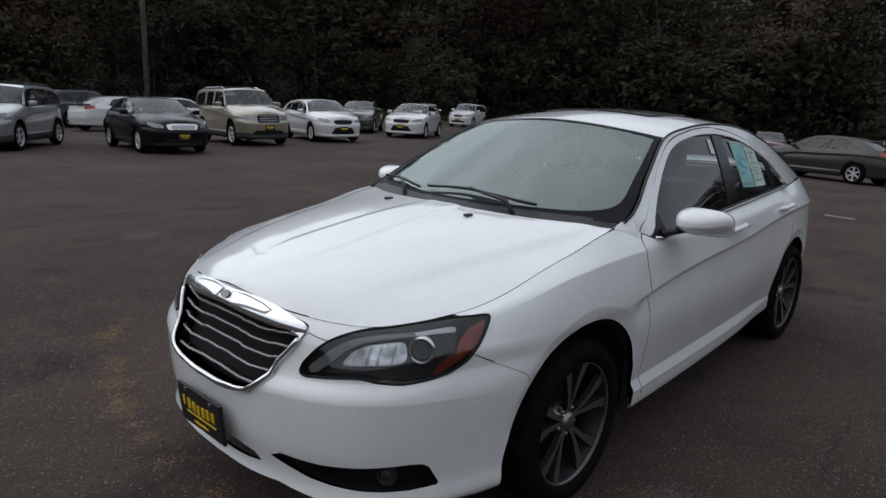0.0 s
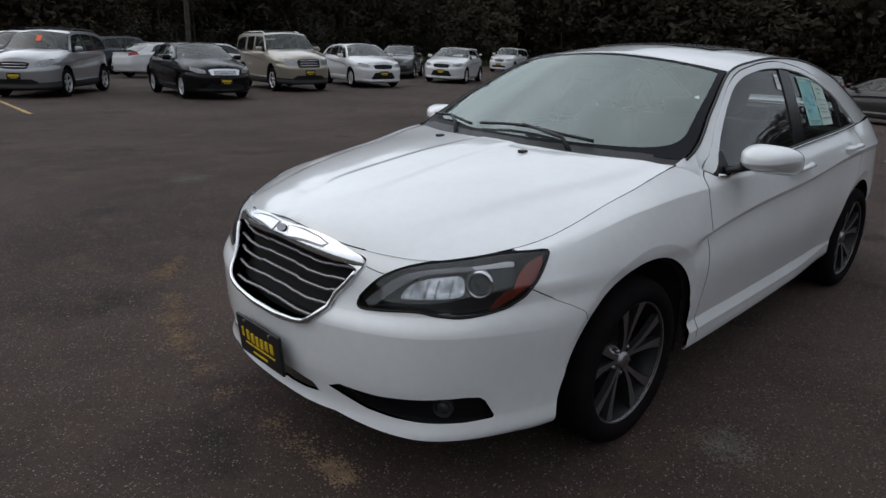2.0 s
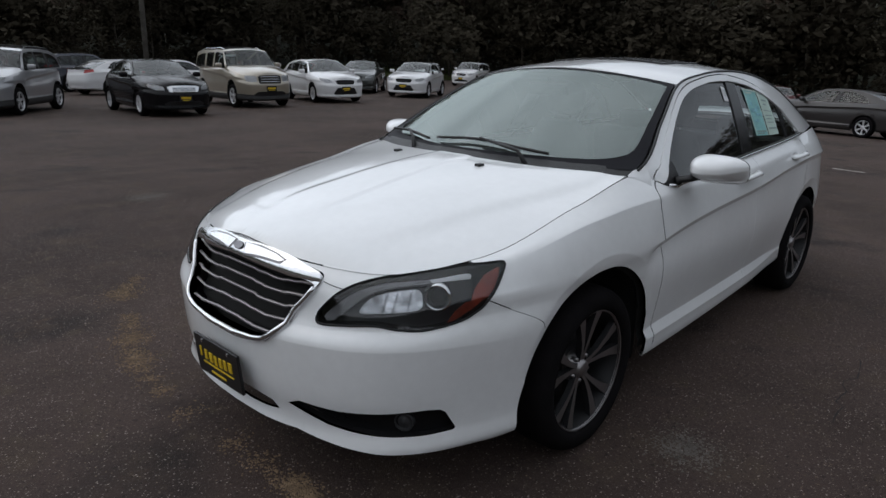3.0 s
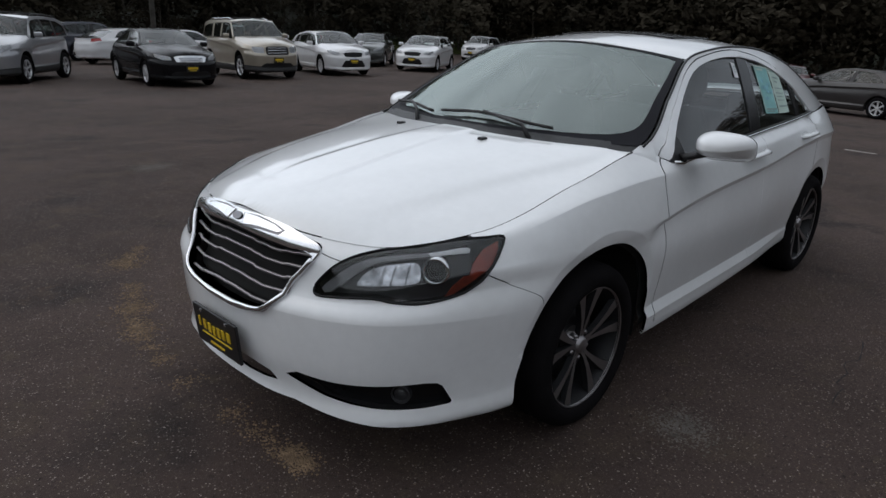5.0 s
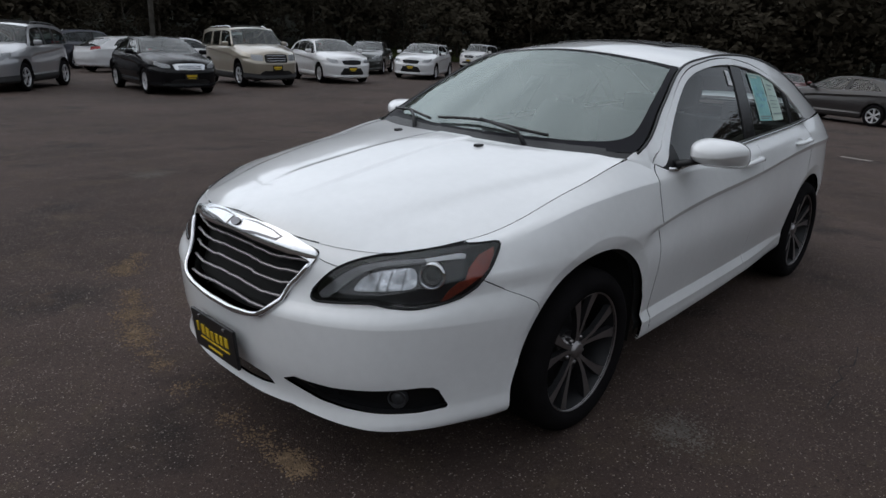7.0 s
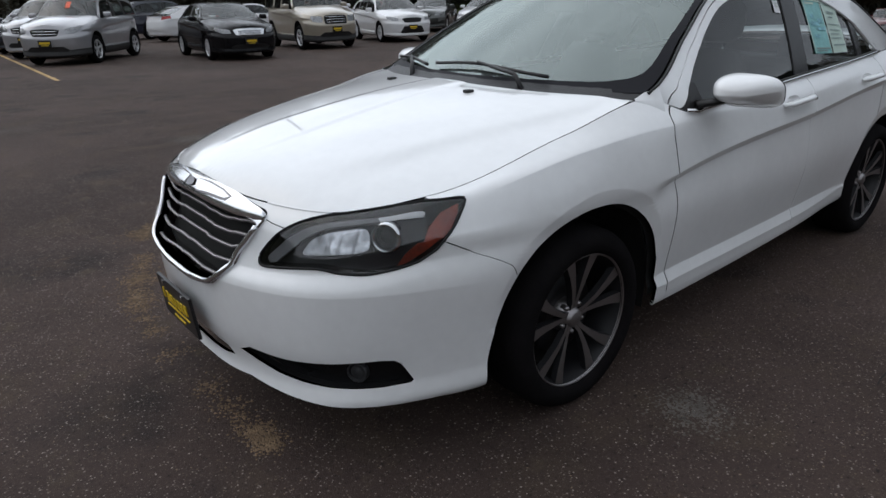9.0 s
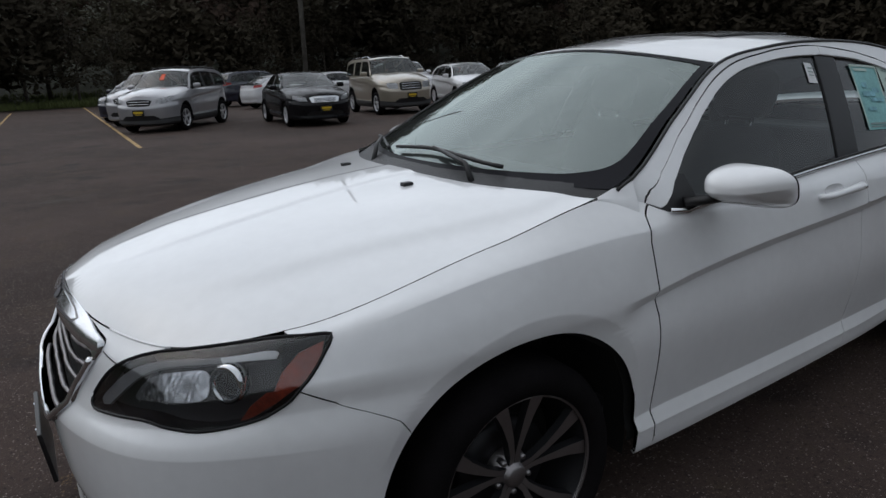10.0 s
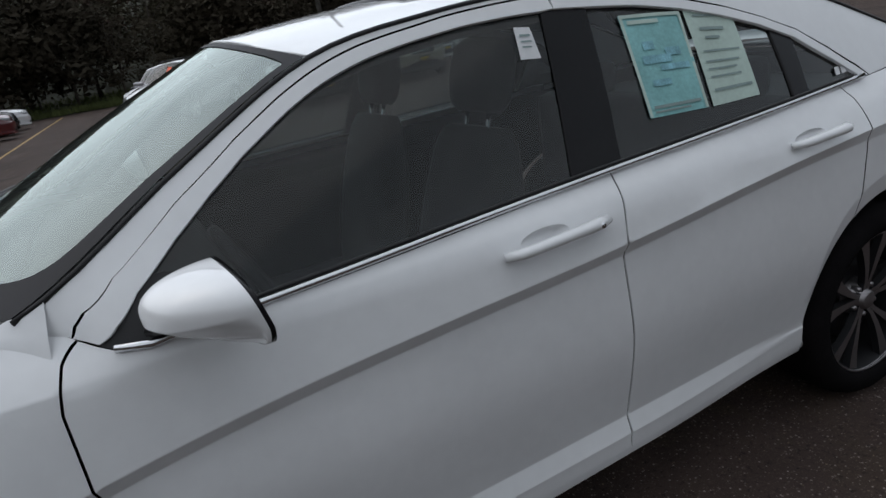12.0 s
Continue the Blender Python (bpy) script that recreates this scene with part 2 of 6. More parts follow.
def tri_fill(outline, holes=(), step=(0.04, 0.04), edge=None, extra=()):
    """Fills an outline with holes in a plane domain by triangles on a grid of the given step. Returns 2D points, faces, and the outlines as index loops."""
    edge = edge or min(step)
    sx, sy = step
    unit = lambda poly: [(p[0] / sx, p[1] / sy) for p in poly]
    outline = refine(unit(outline), edge / min(step))
    holes = [refine(unit(h), edge / min(step)) for h in holes]
    lo, hi = np.min(outline, 0), np.max(outline, 0)
    gx, gy = np.meshgrid(np.arange(math.floor(lo[0]), hi[0] + 1), np.arange(math.floor(lo[1]), hi[1] + 1))
    gx = gx + 0.5 * (np.round(gy) % 2)
    g = np.stack([gx.ravel(), gy.ravel()], -1)
    ok = inside(outline, g) & (edge_far(outline, g) > 0.45)
    for h in holes:
        ok &= ~inside(h, g) & (edge_far(h, g) > 0.45)
    if len(extra):
        x = np.array(unit(extra))
        x = x[inside(outline, x) & (edge_far(outline, x) > 0.12)]
        for h in holes:
            x = x[~inside(h, x) & (edge_far(h, x) > 0.12)]
        if len(x):
            idx = np.nonzero(ok)[0]
            near = np.array([np.min(np.abs(x - g[i]).max(1)) for i in idx]) < 0.5
            ok[idx[near]] = False
            g, ok = np.concatenate([g, x]), np.concatenate([ok, np.ones(len(x), bool)])
    pts, faces_in, loops = [], [], []
    for poly in (outline, *holes):
        loops.append(list(range(len(pts), len(pts) + len(poly))))
        faces_in.append(loops[-1])
        pts += poly
    pts += [tuple(p) for p in g[ok]]
    v, _, f, ov, _, _ = delaunay_2d_cdt([Vector(p) for p in pts], [], [list(l) for l in loops], 1, 1e-6, True)
    v = np.array([tuple(p) for p in v])
    back = {}
    for i, olds in enumerate(ov):
        for o in olds:
            back[o] = i
    f = [tuple(t) for t in f]
    if f:
        mids = np.array([v[list(t)].mean(0) for t in f])
        keep = inside(outline, mids)
        for h in holes:
            keep &= ~inside(h, mids)
        f = [t for t, k in zip(f, keep) if k]
    loops = [[back[i] for i in l] for l in loops]
    return v * np.array([sx, sy]), f, loops


def surface_normals(fn, pts, eps=(1e-3, 1e-3)):
    a = fn(pts + [eps[0], 0]) - fn(pts - [eps[0], 0])
    b = fn(pts + [0, eps[1]]) - fn(pts - [0, eps[1]])
    n = np.cross(a, b)
    return n / np.maximum(np.linalg.norm(n, axis=1, keepdims=True), 1e-12)


def skin(name, fn, outline, mat, parent=None, label="", holes=(), step=(0.04, 0.04), edge=None, out=1.0, hem=0.012, lift=0.0, mirror=False, hem_holes=True, extra=()):
    """A panel cut out of the surface fn (2D points to 3D): its outline turned in by a hem, so that it has an edge of its own. out: +1 or -1 turns the normal outward; lift: how far it stands proud."""
    p2, faces, loops = tri_fill(outline, holes, step, edge, extra)
    n = surface_normals(fn, p2) * out
    p3 = fn(p2) + n * lift
    verts, norms = [*p3], [*n]
    tris = np.array(faces)
    fn_n = np.cross(p3[tris[:, 1]] - p3[tris[:, 0]], p3[tris[:, 2]] - p3[tris[:, 0]])
    turn = (fn_n * n[tris[:, 0]]).sum(1) < 0
    faces = [tuple(t[::-1]) if r else tuple(t) for t, r in zip(faces, turn)]
    if hem:
        for which, loop in enumerate(loops):
            if which and not hem_holes:
                continue
            base = len(verts)
            m = len(loop)
            q = p3[loop]
            tangent = np.roll(q, -1, 0) - np.roll(q, 1, 0)
            side = np.cross(tangent, n[loop])
            side /= np.maximum(np.linalg.norm(side, axis=1, keepdims=True), 1e-9)
            centre_dir = np.sign((side * (q - q.mean(0))).sum())
            side *= centre_dir * (1 if which == 0 else -1)
            for k, i in enumerate(loop):
                verts += [p3[i] - n[i] * 0.0015 + side[k] * 0.0012, p3[i] - n[i] * hem]
                norms += [n[i] * 0.5 + side[k] * 0.8, side[k]]
            for k in range(m):
                j = (k + 1) % m
                a, b = loop[k], loop[j]
                a1, b1, a2, b2 = base + 2 * k, base + 2 * j, base + 2 * k + 1, base + 2 * j + 1
                faces += [(a, b, b1, a1), (a1, b1, b2, a2)]
    verts, norms = np.array(verts), np.array(norms)
    norms /= np.maximum(np.linalg.norm(norms, axis=1, keepdims=True), 1e-9)
    if mirror:
        verts, norms = verts * [1, -1, 1], norms * [1, -1, 1]
        faces = [f[::-1] for f in faces]
    return mesh_ob(name, verts, faces, mat, parent, label, True, norms)


def grid_faces(nu, nv, closed_u=False, closed_v=False):
    f = []
    for i in range(nu if closed_u else nu - 1):
        for j in range(nv if closed_v else nv - 1):
            a, b = (i + 1) % nu, (j + 1) % nv
            f.append((i * nv + j, a * nv + j, a * nv + b, i * nv + b))
    return f


def tube(name, points, radius, mat, parent=None, label="", sides=8, flat=1.0):
    """A tube along points, tapering with radius (one or one a point)."""
    pts = [Vector(p) for p in points]
    r = radius if hasattr(radius, "__len__") else [radius] * len(pts)
    verts = []
    for i, p in enumerate(pts):
        d = (pts[min(i + 1, len(pts) - 1)] - pts[max(i - 1, 0)]).normalized()
        a = d.orthogonal().normalized() if abs(d.z) > 0.9 else d.cross(Vector((0, 0, 1))).normalized()
        b = d.cross(a)
        for k in range(sides):
            w = 2 * math.pi * k / sides
            verts.append(p + a * (math.cos(w) * r[i]) + b * (math.sin(w) * r[i] * flat))
    f = grid_faces(len(pts), sides, closed_v=True)
    f += [tuple(range(sides)), tuple(range((len(pts) - 1) * sides, len(pts) * sides))[::-1]]
    return mesh_ob(name, verts, f, mat, parent, label)


def lathe(name, profile, mat, parent=None, label="", n=48, axis="y"):
    """Turns a profile of (radius, along) round an axis."""
    verts = []
    for k in range(n):
        a = 2 * math.pi * k / n
        for r, h in profile:
            verts.append((r * math.cos(a), h, r * math.sin(a)) if axis == "y" else (r * math.cos(a), r * math.sin(a), h))
    return mesh_ob(name, verts, grid_faces(n, len(profile), closed_u=True), mat, parent, label)

# ---- ground ----
def ground_z(x, y):
    """The lot is level round the white sedan and falls off gently all round."""
    r, b = math.hypot(x + 0.5, y), math.degrees(math.atan2(y, x + 0.5))
    fall = 0.014 + 0.020 * math.exp(-(((b - 5) / 18) ** 2)) - 0.009 * math.exp(-(((b - 52) / 13) ** 2))
    return -fall * (math.sqrt((max(r, 4.0) - 4.0) ** 2 + 1.0) - 1.0)


def on_ground(x, y, turn=0.0):
    """A pose on the ground, leaning with it; turn: degrees by which the thing's front swings from -x, anticlockwise."""
    e = 0.5
    n = Vector((-(ground_z(x + e, y) - ground_z(x - e, y)) / (2 * e), -(ground_z(x, y + e) - ground_z(x, y - e)) / (2 * e), 1)).normalized()
    lean = Vector((0, 0, 1)).rotation_difference(n).to_matrix().to_4x4()
    return Matrix.Translation((x, y, ground_z(x, y))) @ lean @ pose(0, 0, 0, 0, 0, turn)


def asphalt():
    m = bpy.data.materials.new("old_asphalt")
    m.use_nodes = True
    n, k = m.node_tree.nodes, m.node_tree.links
    b = n["Principled BSDF"]
    b.inputs["Roughness"].default_value = 0.86
    b.inputs["Specular IOR Level"].default_value = 0.2
    co = n.new("ShaderNodeTexCoord")

    def noise_tex(scale, detail, lo, hi, rough=0.6):
        t = n.new("ShaderNodeTexNoise")
        t.inputs["Scale"].default_value, t.inputs["Detail"].default_value, t.inputs["Roughness"].default_value = scale, detail, rough
        k.new(co.outputs["Object"], t.inputs["Vector"])
        r = n.new("ShaderNodeMapRange")
        r.inputs["From Min"].default_value, r.inputs["From Max"].default_value = lo, hi
        k.new(t.outputs["Fac"], r.inputs["Value"])
        return r.outputs["Result"]

    def mix(fac, a, c):
        x = n.new("ShaderNodeMixRGB")
        k.new(fac, x.inputs["Fac"])
        for s, v in (("Color1", a), ("Color2", c)):
            if isinstance(v, tuple):
                x.inputs[s].default_value = (*v, 1)
            else:
                k.new(v, x.inputs[s])
        return x.outputs["Color"]

    base = mix(noise_tex(0.45, 7, 0.40, 0.62), (0.051, 0.0345, 0.0293), (0.091, 0.063, 0.054))
    base = mix(noise_tex(2.3, 6, 0.52, 0.75), base, (0.090, 0.064, 0.046))
    base = mix(noise_tex(0.9, 5, 0.54, 0.68), base, (0.031, 0.0228, 0.0208))
    base = mix(noise_tex(1.7, 8, 0.60, 0.68, 0.75), base, (0.088, 0.056, 0.038))
    base = mix(noise_tex(6.0, 7, 0.58, 0.72), base, (0.085, 0.062, 0.045))
    # pale and dark stones in the binder
    v = n.new("ShaderNodeTexVoronoi")
    v.distance = "MANHATTAN"
    v.inputs["Scale"].default_value = 118.0
    k.new(co.outputs["Object"], v.inputs["Vector"])
    r = n.new("ShaderNodeMapRange")
    r.inputs["From Min"].default_value, r.inputs["From Max"].default_value = 0.24, 0.52
    r.inputs["To Min"].default_value, r.inputs["To Max"].default_value = 1.0, 0.0
    sep = n.new("ShaderNodeSeparateColor")
    k.new(v.outputs["Color"], sep.inputs["Color"])
    size = n.new("ShaderNodeMapRange")
    size.inputs["To Min"].default_value, size.inputs["To Max"].default_value = 0.35, 1.35
    k.new(sep.outputs["Blue"], size.inputs["Value"])
    uneven = n.new("ShaderNodeMath")
    uneven.operation = "DIVIDE"
    k.new(v.outputs["Distance"], uneven.inputs[0]), k.new(size.outputs["Result"], uneven.inputs[1])
    k.new(uneven.outputs["Value"], r.inputs["Value"])
    pick = n.new("ShaderNodeMapRange")
    pick.inputs["From Min"].default_value, pick.inputs["From Max"].default_value = 0.50, 1.0
    k.new(sep.outputs["Red"], pick.inputs["Value"])
    mul = n.new("ShaderNodeMath")
    mul.operation = "MULTIPLY"
    k.new(r.outputs["Result"], mul.inputs[0]), k.new(pick.outputs["Result"], mul.inputs[1])
    base = mix(mul.outputs["Value"], base, (0.42, 0.36, 0.33))
    # larger stones, few and far between
    big = n.new("ShaderNodeTexVoronoi")
    big.distance = "MANHATTAN"
    big.inputs["Scale"].default_value = 52.0
    k.new(co.outputs["Object"], big.inputs["Vector"])
    bd = n.new("ShaderNodeMapRange")
    bd.inputs["From Min"].default_value, bd.inputs["From Max"].default_value = 0.16, 0.30
    bd.inputs["To Min"].default_value, bd.inputs["To Max"].default_value = 1.0, 0.0
    k.new(big.outputs["Distance"], bd.inputs["Value"])
    bs = n.new("ShaderNodeSeparateColor")
    k.new(big.outputs["Color"], bs.inputs["Color"])
    bp = n.new("ShaderNodeMapRange")
    bp.inputs["From Min"].default_value, bp.inputs["From Max"].default_value = 0.70, 0.95
    k.new(bs.outputs["Green"], bp.inputs["Value"])
    bm_ = n.new("ShaderNodeMath")
    bm_.operation = "MULTIPLY"
    k.new(bd.outputs["Result"], bm_.inputs[0]), k.new(bp.outputs["Result"], bm_.inputs[1])
    base = mix(bm_.outputs["Value"], base, (0.27, 0.205, 0.15))
    base = mix(noise_tex(95, 4, 0.56, 0.72, 0.7), base, (0.16, 0.125, 0.105))
    base = mix(noise_tex(42, 5, 0.55, 0.70, 0.7), base, (0.020, 0.0155, 0.0135))
    fine = noise_tex(260, 3, 0.3, 0.7)
    dark = n.new("ShaderNodeMixRGB")
    dark.blend_type = "MULTIPLY"
    dark.inputs["Fac"].default_value = 0.40
    k.new(base, dark.inputs["Color1"]), k.new(fine, dark.inputs["Color2"])
    k.new(dark.outputs["Color"], b.inputs["Base Color"])
    bump = n.new("ShaderNodeBump")
    bump.inputs["Strength"].default_value, bump.inputs["Distance"].default_value = 0.6, 0.004
    add = n.new("ShaderNodeMath")
    add.operation = "ADD"
    k.new(fine, add.inputs[0]), k.new(r.outputs["Result"], add.inputs[1])
    k.new(add.outputs["Value"], bump.inputs["Height"])
    k.new(bump.outputs["Normal"], b.inputs["Normal"])
    return m


M_ASPHALT = asphalt()
M_GRASS_SOIL = material("rough_grass_soil", (0.024, 0.026, 0.013), rough=0.95, var=0.45, scale=0.4, bump=0.8, bump_scale=6)
M_LINE = material("worn_yellow_line", (0.40, 0.26, 0.10), rough=0.8, var=0.5, scale=3.0)
M_PALE_LINE = material("worn_white_line", (0.32, 0.30, 0.27), rough=0.8, var=0.4, scale=3.0)


def build_ground():
    radii = [0.0, 2, 4, 5, 6, 8, 10, 13, 16, 20, 25, 32, 40, 55, 80, 130, 250, 600, 1500, 3500]
    n = 72
    verts = [(-0.5, 0, 0)]
    for r in radii[1:]:
        for k in range(n):
            a = 2 * math.pi * k / n
            x, y = -0.5 + r * math.cos(a), r * math.sin(a)
            verts.append((x, y, ground_z(x, y)))
    faces = [(0, 1 + k, 1 + (k + 1) % n) for k in range(n)]
    for i in range(len(radii) - 2):
        for k in range(n):
            a, b = 1 + i * n, 1 + (i + 1) * n
            faces.append((a + k, b + k, b + (k + 1) % n, a + (k + 1) % n))
    g = mesh_ob("ground", verts, faces, M_ASPHALT, None, "worn dark grey asphalt of a car lot")
    tagged(g, category="ground", kind="structure")


build_ground()


def painted_line(name, a, b, width, mat, label):
    """A strip of paint on the ground, with ragged ends."""
    a, b = Vector(a), Vector(b)
    d = (b - a).normalized()
    side = Vector((-d.y, d.x)) * width / 2
    n = max(2, int((b - a).length / 0.25))
    verts = []
    for i in range(n + 1):
        p = a.lerp(b, i / n)
        wob = 1 + 0.18 * noise.noise((p.x * 3, p.y * 3, 1.3))
        for s in (-1, 1):
            q = p + side * s * wob
            verts.append((q.x, q.y, ground_z(q.x, q.y) + 0.004))
    ob = mesh_ob(name, verts, grid_faces(n + 1, 2), mat, None, label)
    return tagged(ob, category="line", kind="structure")


M_SAND = material("orange_sand", (0.155, 0.106, 0.064), rough=0.95, var=0.4, scale=20)
M_GRIT = material("pale_grit", (0.19, 0.165, 0.145), rough=0.9, var=0.4, scale=40, random_tint=0.0)
M_BROWN_GRIT = material("brown_grit", (0.085, 0.062, 0.046), rough=0.95, var=0.4, scale=30)
M_SMUDGE = material("pale_dust_smudge", (0.105, 0.092, 0.080), rough=0.95, var=0.3, scale=12)
M_CRACK = material("crack_filler", (0.016, 0.015, 0.015), rough=0.9, var=0.3)


def scatter(name, spots, count, size, mat, label, seed, flat=0.25):
    """Loose grains on the asphalt round spots (x, y, spread)."""
    rng = random.Random(seed)
    verts, faces = [], []
    for _ in range(count):
        x, y, spread = rng.choice(spots)
        x, y = x + rng.gauss(0, spread), y + rng.gauss(0, spread)
        s = size * rng.uniform(0.4, 1.3)
        z = ground_z(x, y)
        b, a0 = len(verts), rng.uniform(0, 6.3)
        verts += [(x + s * math.cos(a0 + k * 1.57) * rng.uniform(0.6, 1.2), y + s * math.sin(a0 + k * 1.57) * rng.uniform(0.6, 1.2), z + 0.001) for k in range(4)] + [(x, y, z + s * flat + 0.002)]
        faces += [(b + k, b + (k + 1) % 4, b + 4) for k in range(4)]
    return tagged(mesh_ob(name, verts, faces, mat, None, label, smooth=False), category="grit", kind="stuff")


streak = [(-1.81, 2.38), (-1.98, 2.2), (-2.12, 1.73), (-2.26, 1.41), (-2.36, 1.08), (-2.38, 0.81), (-2.40, 0.47), (-2.37, 0.0), (-2.37, -0.23), (-2.35, -0.42)]
spots = [(a[0] + (b[0] - a[0]) * t, a[1] + (b[1] - a[1]) * t, 0.035) for a, b in zip(streak, streak[1:]) for t in (0, 0.25, 0.5, 0.75) if random.Random(int(1000 * (a[1] + t))).random() < 0.62]
scatter("sand", spots + [(-2.36, -0.36, 0.03), (-2.36, -0.28, 0.03), (-2.0, 2.15, 0.07), (-2.25, 1.4, 0.06), (-2.33, 1.1, 0.05)] * 3, 3300, 0.0065, M_SAND, "orange sand swept along the asphalt", 3)
scatter("grit", [(-2.5, -0.5, 1.6), (-3.2, 1.5, 1.3), (-1.0, -1.8, 0.7), (0.5, -2.0, 0.8), (-2.6, 3.2, 1.5), (1.5, -1.6, 0.8)], 3500, 0.0036, M_GRIT, "pale loose grit on asphalt", 4, flat=0.5)
scatter("grit", [(-2.6, 0.3, 1.2), (-3.0, -0.4, 0.9), (-1.6, -1.5, 0.7), (0.2, -1.8, 0.8)], 2000, 0.0042, M_BROWN_GRIT, "brown loose grit on asphalt", 8, flat=0.5)
scatter("grit", [(-0.62, 5.06, 0.12), (-0.5, 5.02, 0.1), (-1.9, 7.15, 0.2), (-2.2, 7.1, 0.12), (-1.1, -1.2, 0.07), (-0.7, 4.95, 0.1)], 4200, 0.0065, M_SMUDGE, "pale patches of grit on asphalt", 6, flat=0.05)
for path in ([(0.42, -1.50), (0.26, -1.55), (0.0, -1.52), (-0.18, -1.55), (-0.42, -1.58)], [(4.0, 8.2), (4.6, 7.7), (5.4, 7.3)], [(-1.2, 4.4), (-0.6, 4.2), (0.2, 4.3)]):
    jag = random.Random(int(100 * path[0][0]) + 500)
    fine = [path[0]]
    for a, b in zip(path, path[1:]):
        n = max(3, int(math.dist(a, b) / 0.06))
        fine += [(a[0] + (b[0] - a[0]) * k / n + jag.gauss(0, 0.010), a[1] + (b[1] - a[1]) * k / n + jag.gauss(0, 0.010)) for k in range(1, n + 1)]
    verts = []
    for k, p in enumerate(fine):
        q, r = Vector(fine[max(k - 1, 0)]), Vector(fine[min(k + 1, len(fine) - 1)])
        d = (r - q).normalized() * 0.0025 * jag.uniform(0.5, 1.6)
        for sgn in (-1, 1):
            x, y = p[0] - sgn * d.y, p[1] + sgn * d.x
            verts.append((x, y, ground_z(x, y) + 0.003))
    tagged(mesh_ob("crack", verts, grid_faces(len(fine), 2), M_CRACK, None, "dark jagged crack in asphalt"), category="crack", kind="structure")

# ---- the white sedan: x runs from its nose (-) to its tail (+), y < 0 is the driver's side ----
PLAN_X = [-2.44, -2.405, -2.27, -1.95, -1.383, -0.95, -0.78, 0.33, 1.05, 1.383, 2.0, 2.38, 2.48]
PLAN_Y = [0, -0.36, -0.65, -0.855, -0.915, -0.925, -0.925, -0.902, -0.877, -0.878, -0.765, -0.53, 0]
# feature lines from the under edge up to the hood line or belt: outward offset and height at each station
LINE_D = [
    [-0.12, -0.12, -0.12, -0.10, -0.06, -0.10, -0.10, -0.10, -0.10, -0.06, -0.10, -0.12, -0.12],
    [-0.02, -0.02, -0.02, -0.03, -0.02, -0.03, -0.03, -0.03, -0.04, -0.02, -0.04, -0.05, -0.05],
    [-0.035, -0.03, -0.03, -0.03, -0.02, -0.014, -0.016, -0.016, -0.030, -0.02, -0.03, -0.04, -0.04],
    [-0.01, -0.01, -0.01, -0.02, -0.01, -0.032, -0.036, -0.036, -0.032, -0.01, -0.02, -0.01, -0.01],
    [0, 0, 0, 0, 0, -0.004, -0.003, -0.003, -0.003, 0, 0, 0, 0],
    [-0.032, -0.034, -0.032, -0.022, -0.002, -0.02, -0.022, -0.022, -0.022, -0.022, -0.02, -0.02, -0.02],
    [-0.05, -0.05, -0.04, -0.02, 0, 0, 0, 0, -0.003, -0.016, -0.015, -0.03, -0.03],
    [-0.075, -0.08, -0.08, -0.065, -0.056, -0.046, -0.036, -0.037, -0.044, -0.064, -0.06, -0.08, -0.06],
    [-0.10, -0.12, -0.125, -0.115, -0.14, -0.145, -0.05, -0.085, -0.089, -0.126, -0.11, -0.08, -0.08],
]
LINE_Z = [
    [0.19, 0.19, 0.19, 0.20, 0.21, 0.20, 0.20, 0.20, 0.20, 0.21, 0.24, 0.26, 0.26],
    [0.22, 0.22, 0.23, 0.25, 0.26, 0.255, 0.255, 0.265, 0.29, 0.30, 0.30, 0.30, 0.30],
    [0.30, 0.30, 0.31, 0.33, 0.34, 0.342, 0.348, 0.354, 0.366, 0.36, 0.38, 0.40, 0.40],
    [0.42, 0.42, 0.43, 0.45, 0.46, 0.385, 0.39, 0.394, 0.398, 0.46, 0.50, 0.50, 0.50],
    [0.6, 0.605, 0.618, 0.628, 0.62, 0.62, 0.62, 0.62, 0.63, 0.64, 0.64, 0.60, 0.60],
    [0.66, 0.66, 0.68, 0.72, 0.73, 0.757, 0.782, 0.852, 0.902, 0.918, 0.89, 0.76, 0.74],
    [0.70, 0.70, 0.72, 0.77, 0.765, 0.79, 0.815, 0.885, 0.935, 0.95, 0.93, 0.85, 0.82],
    [0.79, 0.79, 0.80, 0.855, 0.94, 0.965, 0.965, 0.98, 1.005, 1.015, 1.02, 0.97, 0.95],
    [0.88, 0.845, 0.835, 0.88, 0.985, 1.06, 0.995, 1.03, 1.06, 1.075, 1.10, 1.07, 1.06],
]
LINE_V = np.array([0, 0.08, 0.16, 0.28, 0.44, 0.62, 0.66, 0.80, 0.93])


def _mirrored(v, sign):
    v = list(v)
    return np.array([*(sign * a for a in v[5:0:-1]), *v, sign * v[-2], sign * v[-3]])


_px, _py = _mirrored(PLAN_X, 1), _mirrored(PLAN_Y, -1)
_ps = np.concatenate([[0], np.cumsum(np.hypot(np.diff(_px), np.diff(_py)))])
_ps -= _ps[5]
PLAN_S = _ps[5:-2]
_plan = np.stack([_px, _py], -1)
_lines = np.stack([np.stack([_mirrored(d, 1), _mirrored(z, 1)], -1) for d, z in zip(LINE_D, LINE_Z)], 1).reshape(len(_px), -1)


